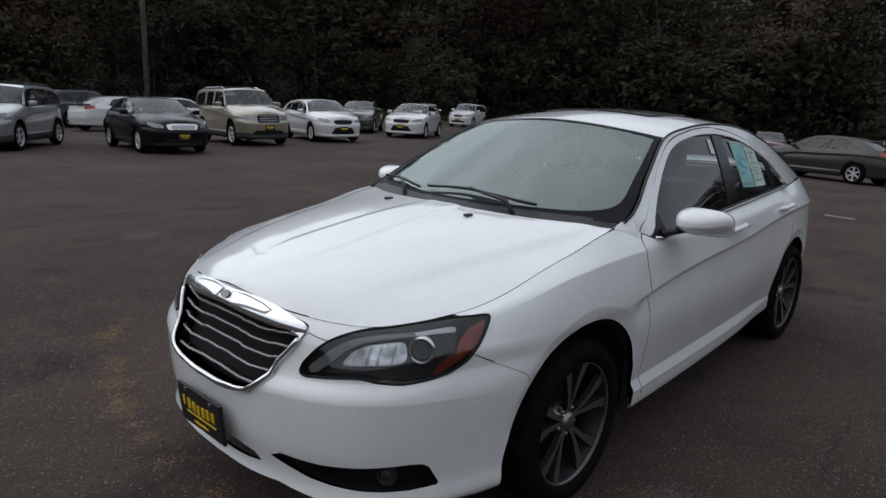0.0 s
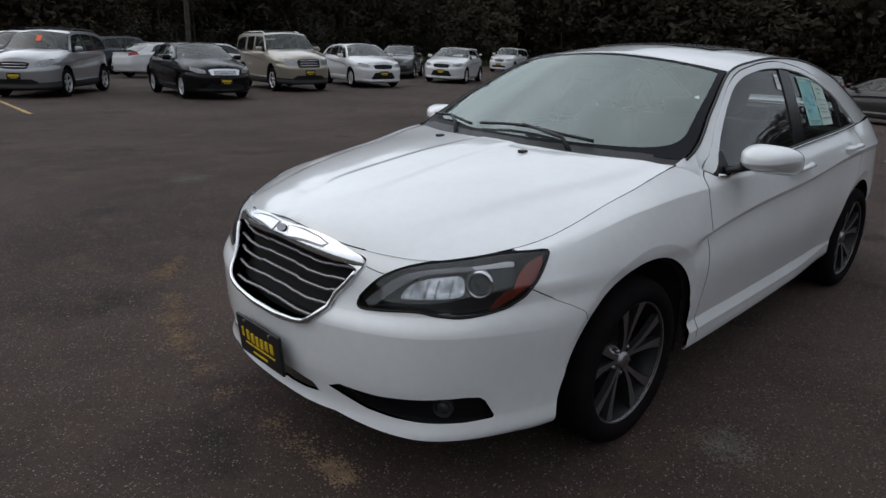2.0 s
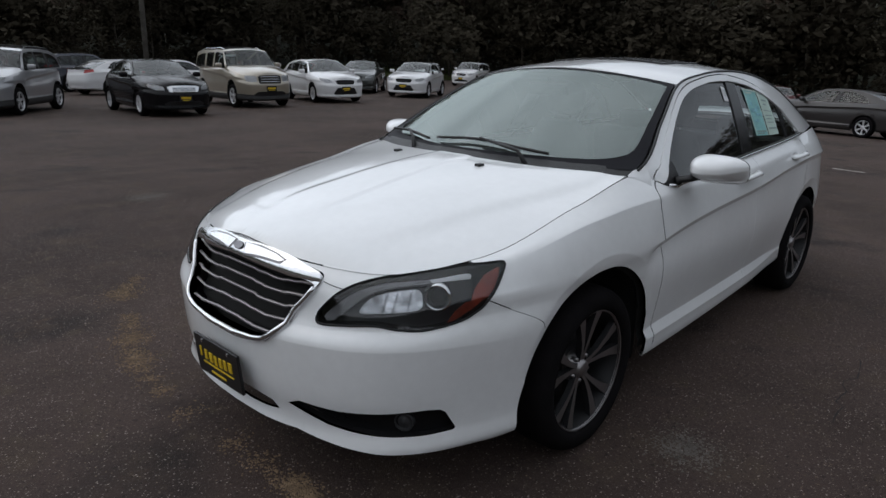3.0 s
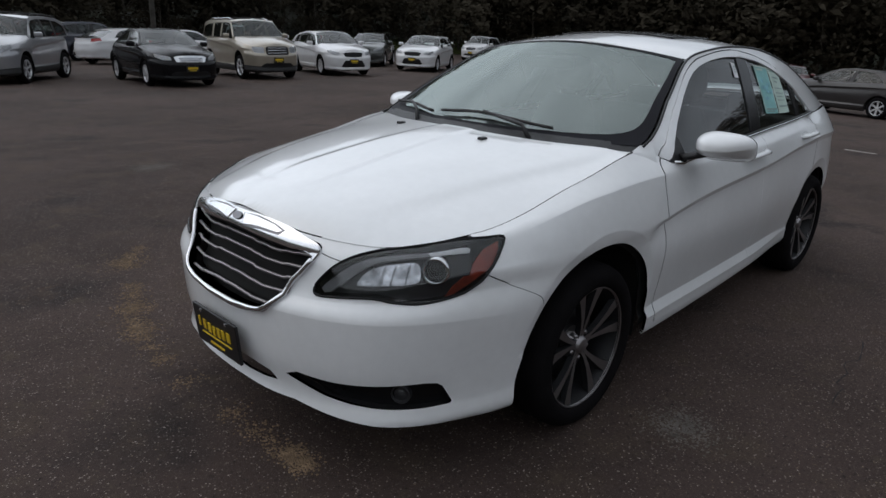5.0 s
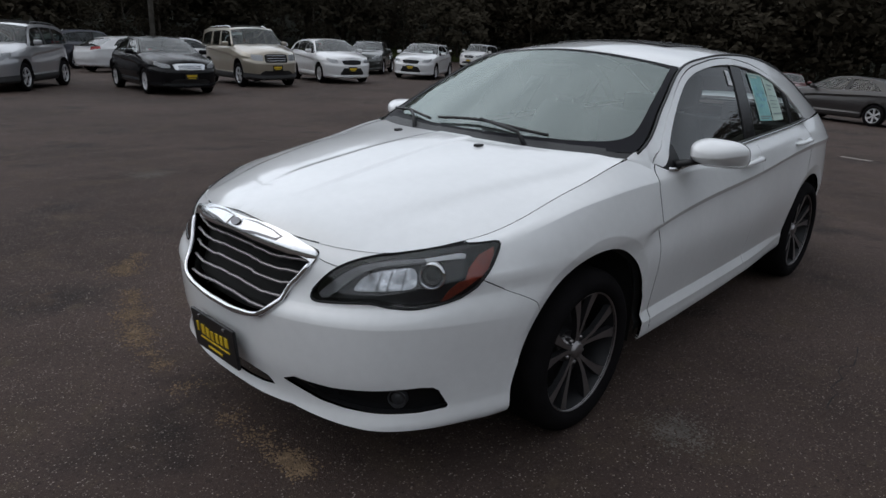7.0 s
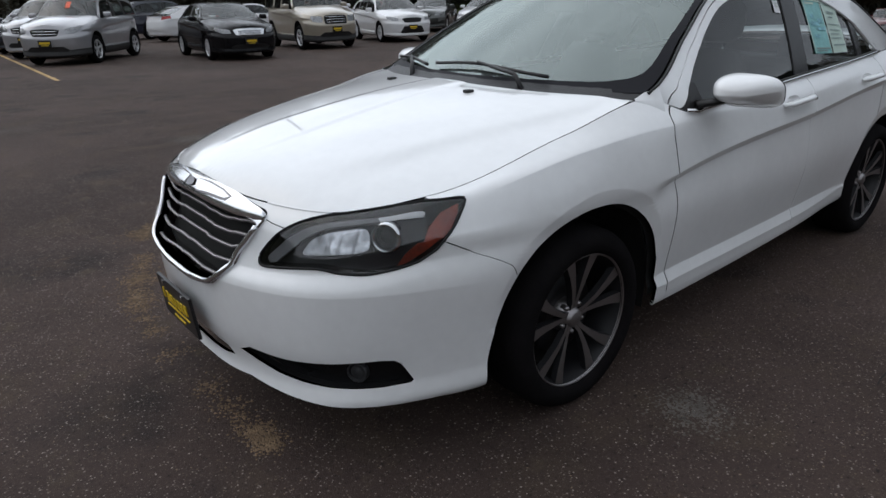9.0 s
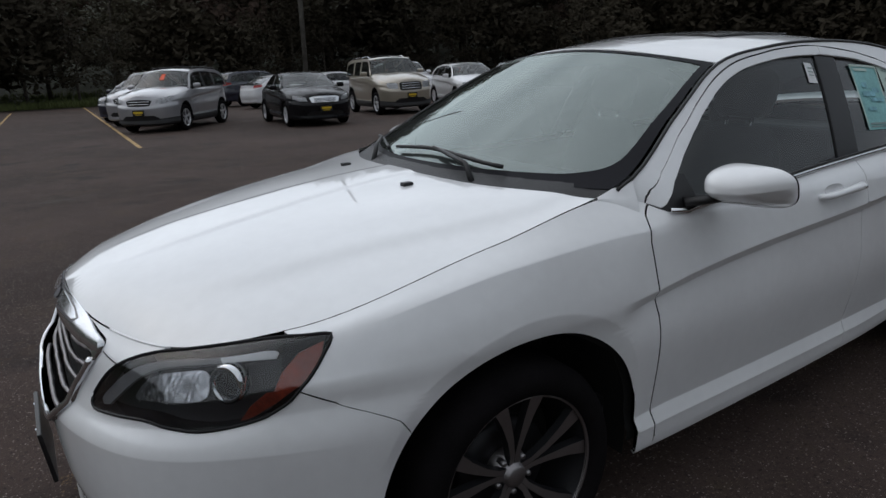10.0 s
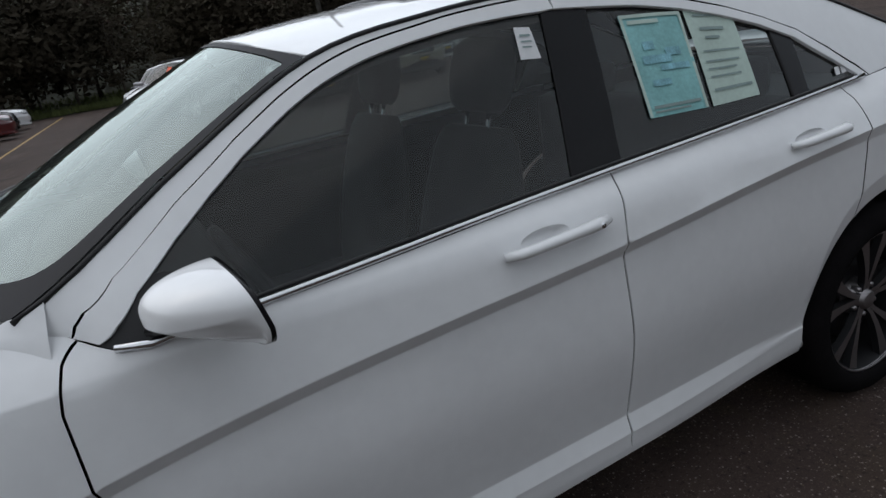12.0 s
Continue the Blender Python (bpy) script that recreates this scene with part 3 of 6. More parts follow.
FLARE_A = [-180, -20, 20, 40, 50, 62, 74, 84, 98, 113, 126, 137, 150, 165, 180]
FLARE_F = [0, 0, 0.47, 0.505, 0.513, 0.501, 0.486, 0.474, 0.459, 0.459, 0.465, 0.466, 0.452, 0.425, 0]
FLARE_R = [0, 0, 0.40, 0.43, 0.437, 0.444, 0.447, 0.447, 0.447, 0.444, 0.44, 0.43, 0.41, 0.39, 0]


def shell(q):
    """The side and end surface of the lower body: (arc along the plan, way up the section) to places."""
    q = np.atleast_2d(np.asarray(q, float))
    s, v = q[:, 0], q[:, 1]
    p = along(_ps, _plan, s)
    t = along(_ps, _plan, s + 0.004) - along(_ps, _plan, s - 0.004)
    t /= np.linalg.norm(t, axis=1, keepdims=True)
    n = np.stack([t[:, 1], -t[:, 0]], -1)
    dz = along(_ps, _lines, s, True).reshape(len(s), -1, 2)
    # the crease of the doors starts in a point behind the front wheel
    start = np.clip((2.07 - s) / 0.11, 0, 1) * np.clip((s - 1.2) / 0.5, 0, 1)
    dz[:, 5, 0] += start * (0.55 * dz[:, 4, 0] + 0.45 * dz[:, 6, 0] - dz[:, 5, 0])
    x = np.clip(v, LINE_V[0] - 0.03, LINE_V[-1] + 0.03)
    h = np.diff(LINE_V)
    g = np.diff(dz, axis=1) / h[None, :, None]
    m = np.empty_like(dz)
    m[:, 1:-1] = (g[:, :-1] * h[None, 1:, None] + g[:, 1:] * h[None, :-1, None]) / (h[1:] + h[:-1])[None, :, None]
    m[:, 0], m[:, -1] = g[:, 0], g[:, -1]
    i = np.clip(np.searchsorted(LINE_V, x, "right") - 1, 0, len(h) - 1)
    r = np.arange(len(s))
    # the crease keeps sharp edges: between lines 5 and 6 the section runs straight
    m0, m1 = m.copy(), m.copy()
    sharp = 1 - start[:, None]
    for j, before, after in ((5, 4, 5), (6, 5, 6)):
        m1[:, j] += sharp * (g[:, before] - m1[:, j])
        m0[:, j] += sharp * (g[:, after] - m0[:, j])
    # so does the ledge along the lower doors (lines 2 and 3) and the fold under the headlights (line 4)
    ledge = np.clip((s - 2.0) / 0.1, 0, 1)[:, None] * np.clip((4.05 - s) / 0.3, 0, 1)[:, None]
    fold = 0.55 * np.clip((1.25 - s) / 0.3, 0, 1)[:, None]
    brow = 0.7 * np.clip((s - 1.2) / 0.25, 0, 1)[:, None] * np.clip((2.4 - s) / 0.25, 0, 1)[:, None]
    for j, w in ((2, ledge), (3, ledge), (4, fold), (7, brow)):
        m1[:, j] += w * (g[:, j - 1] - m1[:, j])
        m0[:, j] += w * (g[:, j] - m0[:, j])
    f, hi = ((x - LINE_V[i]) / h[i])[:, None], h[i][:, None]
    o = (2 * f**3 - 3 * f**2 + 1) * dz[r, i] + (f**3 - 2 * f**2 + f) * hi * m0[r, i] + (3 * f**2 - 2 * f**3) * dz[r, i + 1] + (f**3 - f**2) * hi * m1[r, i + 1]
    out = np.column_stack([p + n * o[:, :1], o[:, 1]])
    # round the wheel arches the metal folds in along a flared lip
    for cx, cz, rim in ((-1.397, 0.335, FLARE_F), (1.40, 0.345, FLARE_R)):
        dx, dz_ = out[:, 0] - cx, out[:, 2] - cz
        edge_r = np.interp(np.degrees(np.arctan2(dz_, dx)), FLARE_A, rim)
        tuck = np.clip(edge_r - np.hypot(dx, dz_), 0, 0.07) * np.clip((0.80 - x) / 0.1, 0, 1) * np.clip((np.abs(s - 1.62) < 0.62) + 1.0 * (np.abs(s - 4.4) < 0.7), 0, 1)
        out[:, :2] -= n * (0.27 * tuck)[:, None]
    return out


_gs, _gv = np.meshgrid(np.linspace(0, PLAN_S[-1], 700), np.linspace(0, LINE_V[-1], 140), indexing="ij")
_grid_q = np.stack([_gs.ravel(), _gv.ravel()], -1)
_grid_p = shell(_grid_q)


def on_shell(*places):
    """The surface coordinates nearest to places."""
    out = []
    for p in places:
        w = np.array([np.nan if c is None else c for c in p], float)
        q = _grid_q[np.nanargmin(np.nansum((_grid_p - w) ** 2, axis=1))]
        # settle on the exact place
        known = ~np.isnan(w)
        for _ in range(4):
            at, du, dv = shell(np.array([q, q + [1e-4, 0], q + [0, 1e-4]]))
            jac = np.stack([(du - at) / 1e-4, (dv - at) / 1e-4], -1)[known]
            q = q + np.clip(np.linalg.lstsq(jac, (w - at)[known], rcond=None)[0], -0.02, 0.02)
        out.append((float(q[0]), float(np.clip(q[1], 0.0, LINE_V[-1]))))
    return out


_edge = shell(np.stack([np.linspace(0, PLAN_S[5], 200), np.full(200, LINE_V[-1])], -1))
HOOD_X = [-2.36, -2.25, -2.12, -1.8, -1.5, -1.2, -0.95]
HOOD_Z = [0.875, 0.920, 0.956, 1.017, 1.06, 1.085, 1.09]


def hood_top(q):
    q = np.atleast_2d(np.asarray(q, float))
    x, y = q[:, 0], q[:, 1]
    ye = np.interp(x, _edge[:, 0], -_edge[:, 1])
    ze = np.interp(x, _edge[:, 0], _edge[:, 2])
    zc = np.maximum(along(HOOD_X, HOOD_Z, x), ze)
    w = np.clip(np.abs(y) / np.maximum(ye, 0.02), 0, 1.2)
    fade = np.clip((x + 2.34) / 0.55, 0, 1)
    fade = fade * fade * (3 - 2 * fade)
    inner = np.interp(x, [-2.3, -2.0, -1.2], [0.10, 0.13, 0.10])
    outer = np.interp(x, [-2.2, -2.1, -1.91, -1.65, -1.36, -1.2], [0.45, 0.455, 0.525, 0.586, 0.656, 0.70])
    spine = 0.006 * fade / (1 + np.exp(-(inner - np.abs(y)) / 0.007))
    dome = 0.012 * fade / (1 + np.exp(-(outer - np.abs(y)) / 0.016))
    return np.column_stack([x, y, ze + (zc - 0.016 * fade - ze) * (1 - w**2.3) + spine + dome])


RAIL_X = [-0.98, -0.94, -0.62, -0.30, 0.0, 0.4, 0.8, 1.1, 1.35, 1.65, 1.98]
RAIL_Y = [-0.783, -0.788, -0.712, -0.625, -0.605, -0.59, -0.58, -0.58, -0.592, -0.62, -0.645]
RAIL_Z = [1.062, 1.078, 1.258, 1.412, 1.46, 1.477, 1.457, 1.412, 1.35, 1.235, 1.10]
BELT_X = [-0.98, -0.88, -0.80, -0.7, -0.6, -0.4, 0.0, 0.33, 0.6, 0.9, 1.05, 1.3, 1.5, 1.98]
BELT_Y = [-0.783, -0.816, -0.872, -0.872, -0.868, -0.858, -0.831, -0.815, -0.806, -0.793, -0.785, -0.762, -0.742, -0.65]
BELT_Z = [1.058, 1.034, 0.997, 0.996, 0.998, 1.003, 1.018, 1.031, 1.042, 1.054, 1.061, 1.071, 1.08, 1.10]


def side_glass(q):
    """The side of the cabin from belt (0) to roof rail (0.4)."""
    q = np.atleast_2d(np.asarray(q, float))
    x, v = q[:, 0], q[:, 1] / 0.4
    a = np.column_stack([along(BELT_X, BELT_Y, x), along(BELT_X, BELT_Z, x)])
    b = np.column_stack([along(RAIL_X, RAIL_Y, x), along(RAIL_X, RAIL_Z, x)])
    p = a + (b - a) * v[:, None]
    p[:, 0] -= 0.10 * np.maximum(b[:, 1] - a[:, 1], 0) * v * (1 - v)
    return np.column_stack([x, p])


def roof_top(q):
    q = np.atleast_2d(np.asarray(q, float))
    x, y = q[:, 0], q[:, 1]
    yr, zr = -along(RAIL_X, RAIL_Y, x), along(RAIL_X, RAIL_Z, x)
    crown = along([-0.45, -0.30, 0.0, 0.5, 1.0, 1.3], [0.122, 0.080, 0.062, 0.055, 0.05, 0.06], x)
    return np.column_stack([x, y, zr + crown * (1 - np.clip(np.abs(y) / yr, 0, 1.1) ** 2)])


def windshield(q):
    """(way up, 0 to 0.75; across, -0.8 to 0.8) to places."""
    q = np.atleast_2d(np.asarray(q, float))
    a, w = q[:, 0] / 0.75, q[:, 1] / 0.8
    xe = -0.94 + 0.64 * a
    e = np.column_stack([xe, -along(RAIL_X, RAIL_Y, xe), along(RAIL_X, RAIL_Z, xe)])
    c = np.column_stack([-1.20 + 0.80 * a, 0 * a, 1.075 + 0.40 * a + 0.05 * a * (1 - a)])
    k = np.abs(w)[:, None] ** 2
    p = c + (e - c) * k
    p[:, 1] = e[:, 1] * w
    return p



def crease_points(step=0.02):
    """Rows of points close on both sides of the folds of the shell, to keep them sharp."""
    rows = [(a, v + d) for v in LINE_V[[5, 6]] for d in (-0.003, 0.003) for a in np.arange(1.6, 5.0, step)]
    rows += [(a, v + d) for v in LINE_V[[2, 3]] for d in (-0.003, 0.003) for a in np.arange(2.0, 4.0, step)]
    rows += [(a, LINE_V[4] + d) for d in (-0.003, 0.003) for a in np.arange(-1.25, 1.25, step)]
    for cx, cz, rim in ((-1.397, 0.335, FLARE_F), (1.40, 0.345, FLARE_R)):
        for w in np.arange(24, 150, 2.2):
            r = float(np.interp(w, FLARE_A, rim))
            rows += on_shell(*[(cx + (r + d) * math.cos(radians(w)), None, cz + (r + d) * math.sin(radians(w))) for d in (-0.004, 0.004)])
    rows += [(a, LINE_V[7] + d) for d in (-0.003, 0.003) for a in np.arange(1.25, 2.13, step)]
    return rows


def plan_s(x):
    """The arc along the side at a given x."""
    return float(np.interp(x, _side[:, 0], _side_s))


_side_s = np.linspace(PLAN_S[2], PLAN_S[10], 400)
_side = shell(np.stack([_side_s, np.full(400, 0.45)], -1))
_front = _grid_q[:, 0] < 1.35


def on_front(*yz):
    """Surface coordinates on the nose from (y, z) with y <= 0."""
    out = []
    for y, z in yz:
        d = (_grid_p[_front, 1] + abs(y)) ** 2 + (_grid_p[_front, 2] - z) ** 2
        q = _grid_q[_front][d.argmin()]
        out.append((float(q[0]) if abs(y) > 1e-4 else 0.0, float(q[1])))
    return out


def both(half):
    """A closed outline over the middle from its half, whose first and last points lie on the middle line."""
    return half + [(-s, v) for s, v in half[-2:0:-1]]


def inset(poly, d=0.003):
    """An outline drawn in by d."""
    p = np.array(refine(poly, 0.03))
    t = np.roll(p, -1, 0) - np.roll(p, 1, 0)
    n = np.stack([-t[:, 1], t[:, 0]], -1) / np.maximum(np.linalg.norm(t, axis=1, keepdims=True), 1e-9)
    area = 0.5 * np.sum(p[:, 0] * np.roll(p[:, 1], -1) - np.roll(p[:, 0], -1) * p[:, 1])
    return [tuple(q) for q in p + n * (d if area > 0 else -d)]


def arch(cx, a, b, lo, hi, n=20, cz=0.345):
    """Points of a wheel arch on the shell, from angle lo to hi (degrees, 0 towards the tail, 90 up)."""
    return on_shell(*[(cx + a * math.cos(radians(w)), None, cz + b * math.sin(radians(w))) for w in np.linspace(lo, hi, n)])


ARCH_A = [-40, 3, 20, 36, 50, 58, 70, 87, 102, 117, 130, 140, 149, 166, 182, 192, 220]
ARCH_R = [0.46, 0.444, 0.451, 0.456, 0.452, 0.447, 0.436, 0.418, 0.411, 0.414, 0.421, 0.423, 0.419, 0.412, 0.419, 0.430, 0.440]


def front_arch(lo, hi, n=20, k=1.0):
    """Points of the front wheel arch, which reaches furthest forward and up."""
    return on_shell(*[(-1.397 + k * r * math.cos(radians(w)), None, 0.335 + k * r * math.sin(radians(w))) for w, r in zip(np.linspace(lo, hi, n), along(ARCH_A, ARCH_R, np.linspace(lo, hi, n)))])


LAMP_POINTS = [(0.440, 0.652), (0.462, 0.700), (0.508, 0.768), (0.590, 0.853), (0.668, 0.904), (0.770, 0.925), (0.895, 0.922), (1.0, 0.892), (1.062, 0.856), (1.130, 0.818),
               (1.108, 0.755), (1.040, 0.656), (0.988, 0.626), (0.915, 0.597), (0.816, 0.586), (0.742, 0.615), (0.660, 0.635), (0.530, 0.633), (0.458, 0.632)]
LAMP = rounded(LAMP_POINTS, 3)
TOP = float(LINE_V[-1])


def lamp_unit(car, m):
    """A swept headlight: dark bowl, ribbed reflector, projector with a chrome ring, light bar, amber marker, clear cover."""
    lamp = skin("headlight", shell, inset(LAMP, 0.004), M_LAMP_DARK, car, "smoked headlight with amber marker", step=(0.03, 0.02), lift=-0.05, hem=0.0, mirror=m)
    n = len(LAMP)
    ring = np.array(LAMP)
    wall = np.concatenate([shell(ring) - 0, shell(ring) + [0.05, 0.035, -0.005]])
    if m:
        wall = wall * [1, -1, 1]
    mesh_ob("housing_wall", wall, [(k, (k + 1) % n, n + (k + 1) % n, n + k) for k in range(n)], M_GLOSS_BLACK, lamp)
    refl = [(0.586, 0.69), (0.623, 0.753), (0.69, 0.79), (0.776, 0.798), (0.818, 0.777), (0.825, 0.71), (0.805, 0.680), (0.705, 0.684), (0.62, 0.684)]
    bowl = skin("reflector", shell, rounded(refl, 4), M_LAMP_CLEAR, lamp, "ribbed clear reflector", step=(0.02, 0.015), lift=-0.026, hem=0.006, mirror=m)
    for k in range(4):
        u = 0.62 + 0.047 * k + 0.006 * (k % 2)
        rib = shell([(u, 0.665), (u + 0.006, 0.70), (u + 0.014, 0.735 + 0.005 * k), (u + 0.022, 0.755 + 0.004 * k)]) + [0.016, 0.010, 0]
        tube("rib", [tuple(p * [1, -1, 1] if m else p) for p in rib], 0.0016, M_LAMP_CLEAR, bowl, sides=5)
    bar = rounded([(0.462, 0.655), (0.500, 0.705), (0.554, 0.768), (0.615, 0.825), (0.695, 0.868), (0.787, 0.872), (0.867, 0.850), (0.985, 0.812), (0.975, 0.787), (0.839, 0.815), (0.748, 0.827), (0.678, 0.813), (0.620, 0.775), (0.562, 0.715), (0.500, 0.648)], 2)
    skin("light_bar", shell, bar, M_LIGHTBAR, lamp, "frosted light bar", step=(0.03, 0.02), lift=-0.012, hem=0.010, mirror=m)
    tip = [(0.858, 0.840), (0.968, 0.824), (0.990, 0.812), (0.998, 0.796), (0.992, 0.774), (0.865, 0.808)]
    skin("light_strip", shell, tip, M_LABEL_WHITE, lamp, "white light strip", step=(0.03, 0.02), lift=-0.008, hem=0.006, mirror=m)
    amber = [(1.046, 0.778), (1.108, 0.803), (1.100, 0.757), (1.069, 0.70), (1.032, 0.658), (0.985, 0.635), (0.94, 0.620), (0.905, 0.612), (0.931, 0.637), (0.985, 0.666), (1.002, 0.716)]
    skin("amber_marker", shell, amber, M_AMBER, lamp, "amber side marker", step=(0.03, 0.02), lift=-0.012, hem=0.006, mirror=m)
    c = shell([(0.869, 0.710)])[0]
    nrm = Vector((-0.80, -0.55, 0.12)).normalized()
    flip = Vector((1, -1 if m else 1, 1))
    base = Vector(c) * flip
    turn = Vector((0, -1, 0)).rotation_difference(nrm * flip).to_matrix().to_4x4()
    ring_ob = lathe("projector_ring", [(0.030, 0.015), (0.032, -0.004), (0.036, -0.013), (0.043, -0.014), (0.047, -0.004), (0.048, 0.02)], M_CHROME, lamp, "chrome projector ring", n=28)
    ring_ob.matrix_local = Matrix.Translation(base - nrm * flip * 0.026) @ turn
    eye_ob = lathe("projector_lens", [(0.0005, -0.012), (0.012, -0.010), (0.022, -0.003), (0.030, 0.010)], M_GLOSS_BLACK, lamp, n=24)
    eye_ob.matrix_local = Matrix.Translation(base - nrm * flip * 0.026) @ turn
    skin("lens", shell, inset(LAMP, 0.004), M_LENS, lamp, "clear lens", step=(0.03, 0.02), hem=0.0, lift=0.0, mirror=m).visible_shadow = False
    rim = np.array(refine(LAMP, 0.03))
    path = [tuple(p * [1, -1, 1] if m else p) for p in shell(np.concatenate([rim, rim[:1]]))]
    tube("lamp_seal", path, 0.0045, M_GLOSS_BLACK, lamp, sides=5)


def wheel(car, x, side):
    """An alloy wheel: tyre, barrel, lip, five pairs of spokes, hub cap and nuts. It faces side * y."""
    hub = empty("wheel")
    hub.parent = car
    hub.location = (x, side * (0.79 if x < 0 else 0.752), 0.337)
    hub.rotation_euler = (0, 0, 0 if side < 0 else math.pi)
    prof = [(0.246, -0.085), (0.252, -0.104), (0.268, -0.114), (0.292, -0.116), (0.316, -0.106), (0.328, -0.090), (0.3355, -0.07), (0.337, -0.045), (0.337, 0.045), (0.334, 0.08), (0.31, 0.108), (0.27, 0.11), (0.25, 0.09)]
    lathe("tyre", prof, M_RUBBER, hub, "black rubber tyre", n=64)
    rim = lathe("rim", [(0.243, -0.086), (0.2485, -0.090), (0.250, -0.097), (0.2465, -0.100), (0.2425, -0.095)], M_ALLOY, hub, "machined alloy lip", n=64)
    lathe("barrel", [(0.222, 0.09), (0.220, 0.0), (0.232, -0.06), (0.244, -0.088)], M_DARK_ALLOY, rim, "dark rim barrel", n=48)
    disc = lathe("brake_disc", [(0.05, 0.0), (0.05, -0.012), (0.15, -0.012), (0.152, 0.01)], M_DARK_ALLOY, hub, n=40)
    lathe("back_plate", [(0.0005, 0.03), (0.18, 0.03), (0.215, 0.05)], M_DARK, hub, n=32)
    for k in range(5):
        for sgn in (-1, 1):
            mid = radians(90 + 72 * k)
            verts = []
            for j, r in enumerate((0.028, 0.065, 0.12, 0.184, 0.2435)):
                a = mid + sgn * (0.10 + 0.16 * (r - 0.028) / 0.2155) if r > 0.05 else mid + sgn * 0.34
                half = (0.009, 0.0080, 0.0105, 0.0155, 0.0225)[j]
                depth = (-0.060, -0.066, -0.074, -0.080, -0.086)[j]
                c, u = Vector((math.cos(a) * r, 0, math.sin(a) * r)), Vector((-math.sin(a), 0, math.cos(a)))
                for w, dy in ((-half - 0.004, 0.022), (-half, 0.0), (half, 0.0), (half + 0.004, 0.022)):
                    v = c + u * w
                    verts.append((v.x, depth + dy, v.z))
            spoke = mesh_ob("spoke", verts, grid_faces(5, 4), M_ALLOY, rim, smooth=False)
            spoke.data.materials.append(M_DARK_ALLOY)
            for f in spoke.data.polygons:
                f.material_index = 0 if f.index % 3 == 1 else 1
    lathe("hub_cap", [(0.0005, -0.078), (0.026, -0.077), (0.033, -0.072), (0.038, -0.055), (0.060, -0.045), (0.066, 0.0)], M_ALLOY, rim, "silver hub cap", n=28)
    for k in range(5):
        a = radians(90 + 72 * k + 36)
        nut = lathe("wheel_nut", [(0.0005, -0.064), (0.008, -0.063), (0.010, -0.05), (0.011, -0.035)], M_ALLOY, rim, n=6)
        nut.location = (0.055 * math.cos(a), 0, 0.055 * math.sin(a))
    return hub


def handle_cup(x0, x1):
    q0, q1 = on_shell((x0, -0.89, 0.945 + 0.045 * (x0 + 0.05)), (x1, -0.88, 0.957 + 0.045 * (x1 - 0.22)))
    mid = 0.5 * (np.array(q0) + np.array(q1))
    return [(mid[0] - 0.02 + 0.068 * math.cos(a), mid[1] + 0.010 + 0.034 * math.sin(a)) for a in np.linspace(0, 2 * math.pi, 24, endpoint=False)]


def door_handle(parent, x0, x1, m, key):
    """A pull handle over a shallow cup."""
    flip = np.array([1, -1 if m else 1, 1])
    q0, q1 = on_shell((x0, -0.89, 0.945 + 0.045 * (x0 + 0.05)), (x1, -0.88, 0.957 + 0.045 * (x1 - 0.22)))
    ts = np.linspace(0, 1, 9)
    q = np.array([(q0[0] + (q1[0] - q0[0]) * t, q0[1] + (q1[1] - q0[1]) * t) for t in ts])
    p = shell(q) + surface_normals(shell, q) * 0
    outw = np.array([0, -1, 0.12])
    rise = np.array([0.006, 0.026, 0.030, 0.031, 0.032, 0.033, 0.034, 0.034, 0.020])[:, None]
    path = (p + outw * rise) * flip
    h = tube("door_handle", [tuple(v) for v in path], [0.012, 0.016, 0.0165, 0.0165, 0.0165, 0.017, 0.018, 0.019, 0.017], M_WHITE, parent, "white pull handle", sides=10, flat=0.75)
    mid = 0.5 * (np.array(q0) + np.array(q1))
    cup = handle_cup(x0, x1)
    c3 = shell(cup)
    cc = shell([tuple(mid)])[0] + [0, 0.016, 0]
    verts = [*(c3 + [0, 0.0005, 0]), *((c3 * 0.55 + cc * 0.45) + [0, 0.010, 0]), cc]
    n = len(cup)
    faces = [(k, (k + 1) % n, n + (k + 1) % n, n + k) for k in range(n)] + [(n + k, n + (k + 1) % n, 2 * n) for k in range(n)]
    mesh_ob("handle_cup", np.array(verts) * flip, faces, M_WHITE, parent, flip=m)
    if key and not m:
        lk = lathe("lock", [(0.0005, -0.003), (0.006, -0.003), (0.0075, 0.002)], M_CHROME, h, n=14)
        lk.location = tuple(path[-2] + [0, -0.016, 0])
    return cup


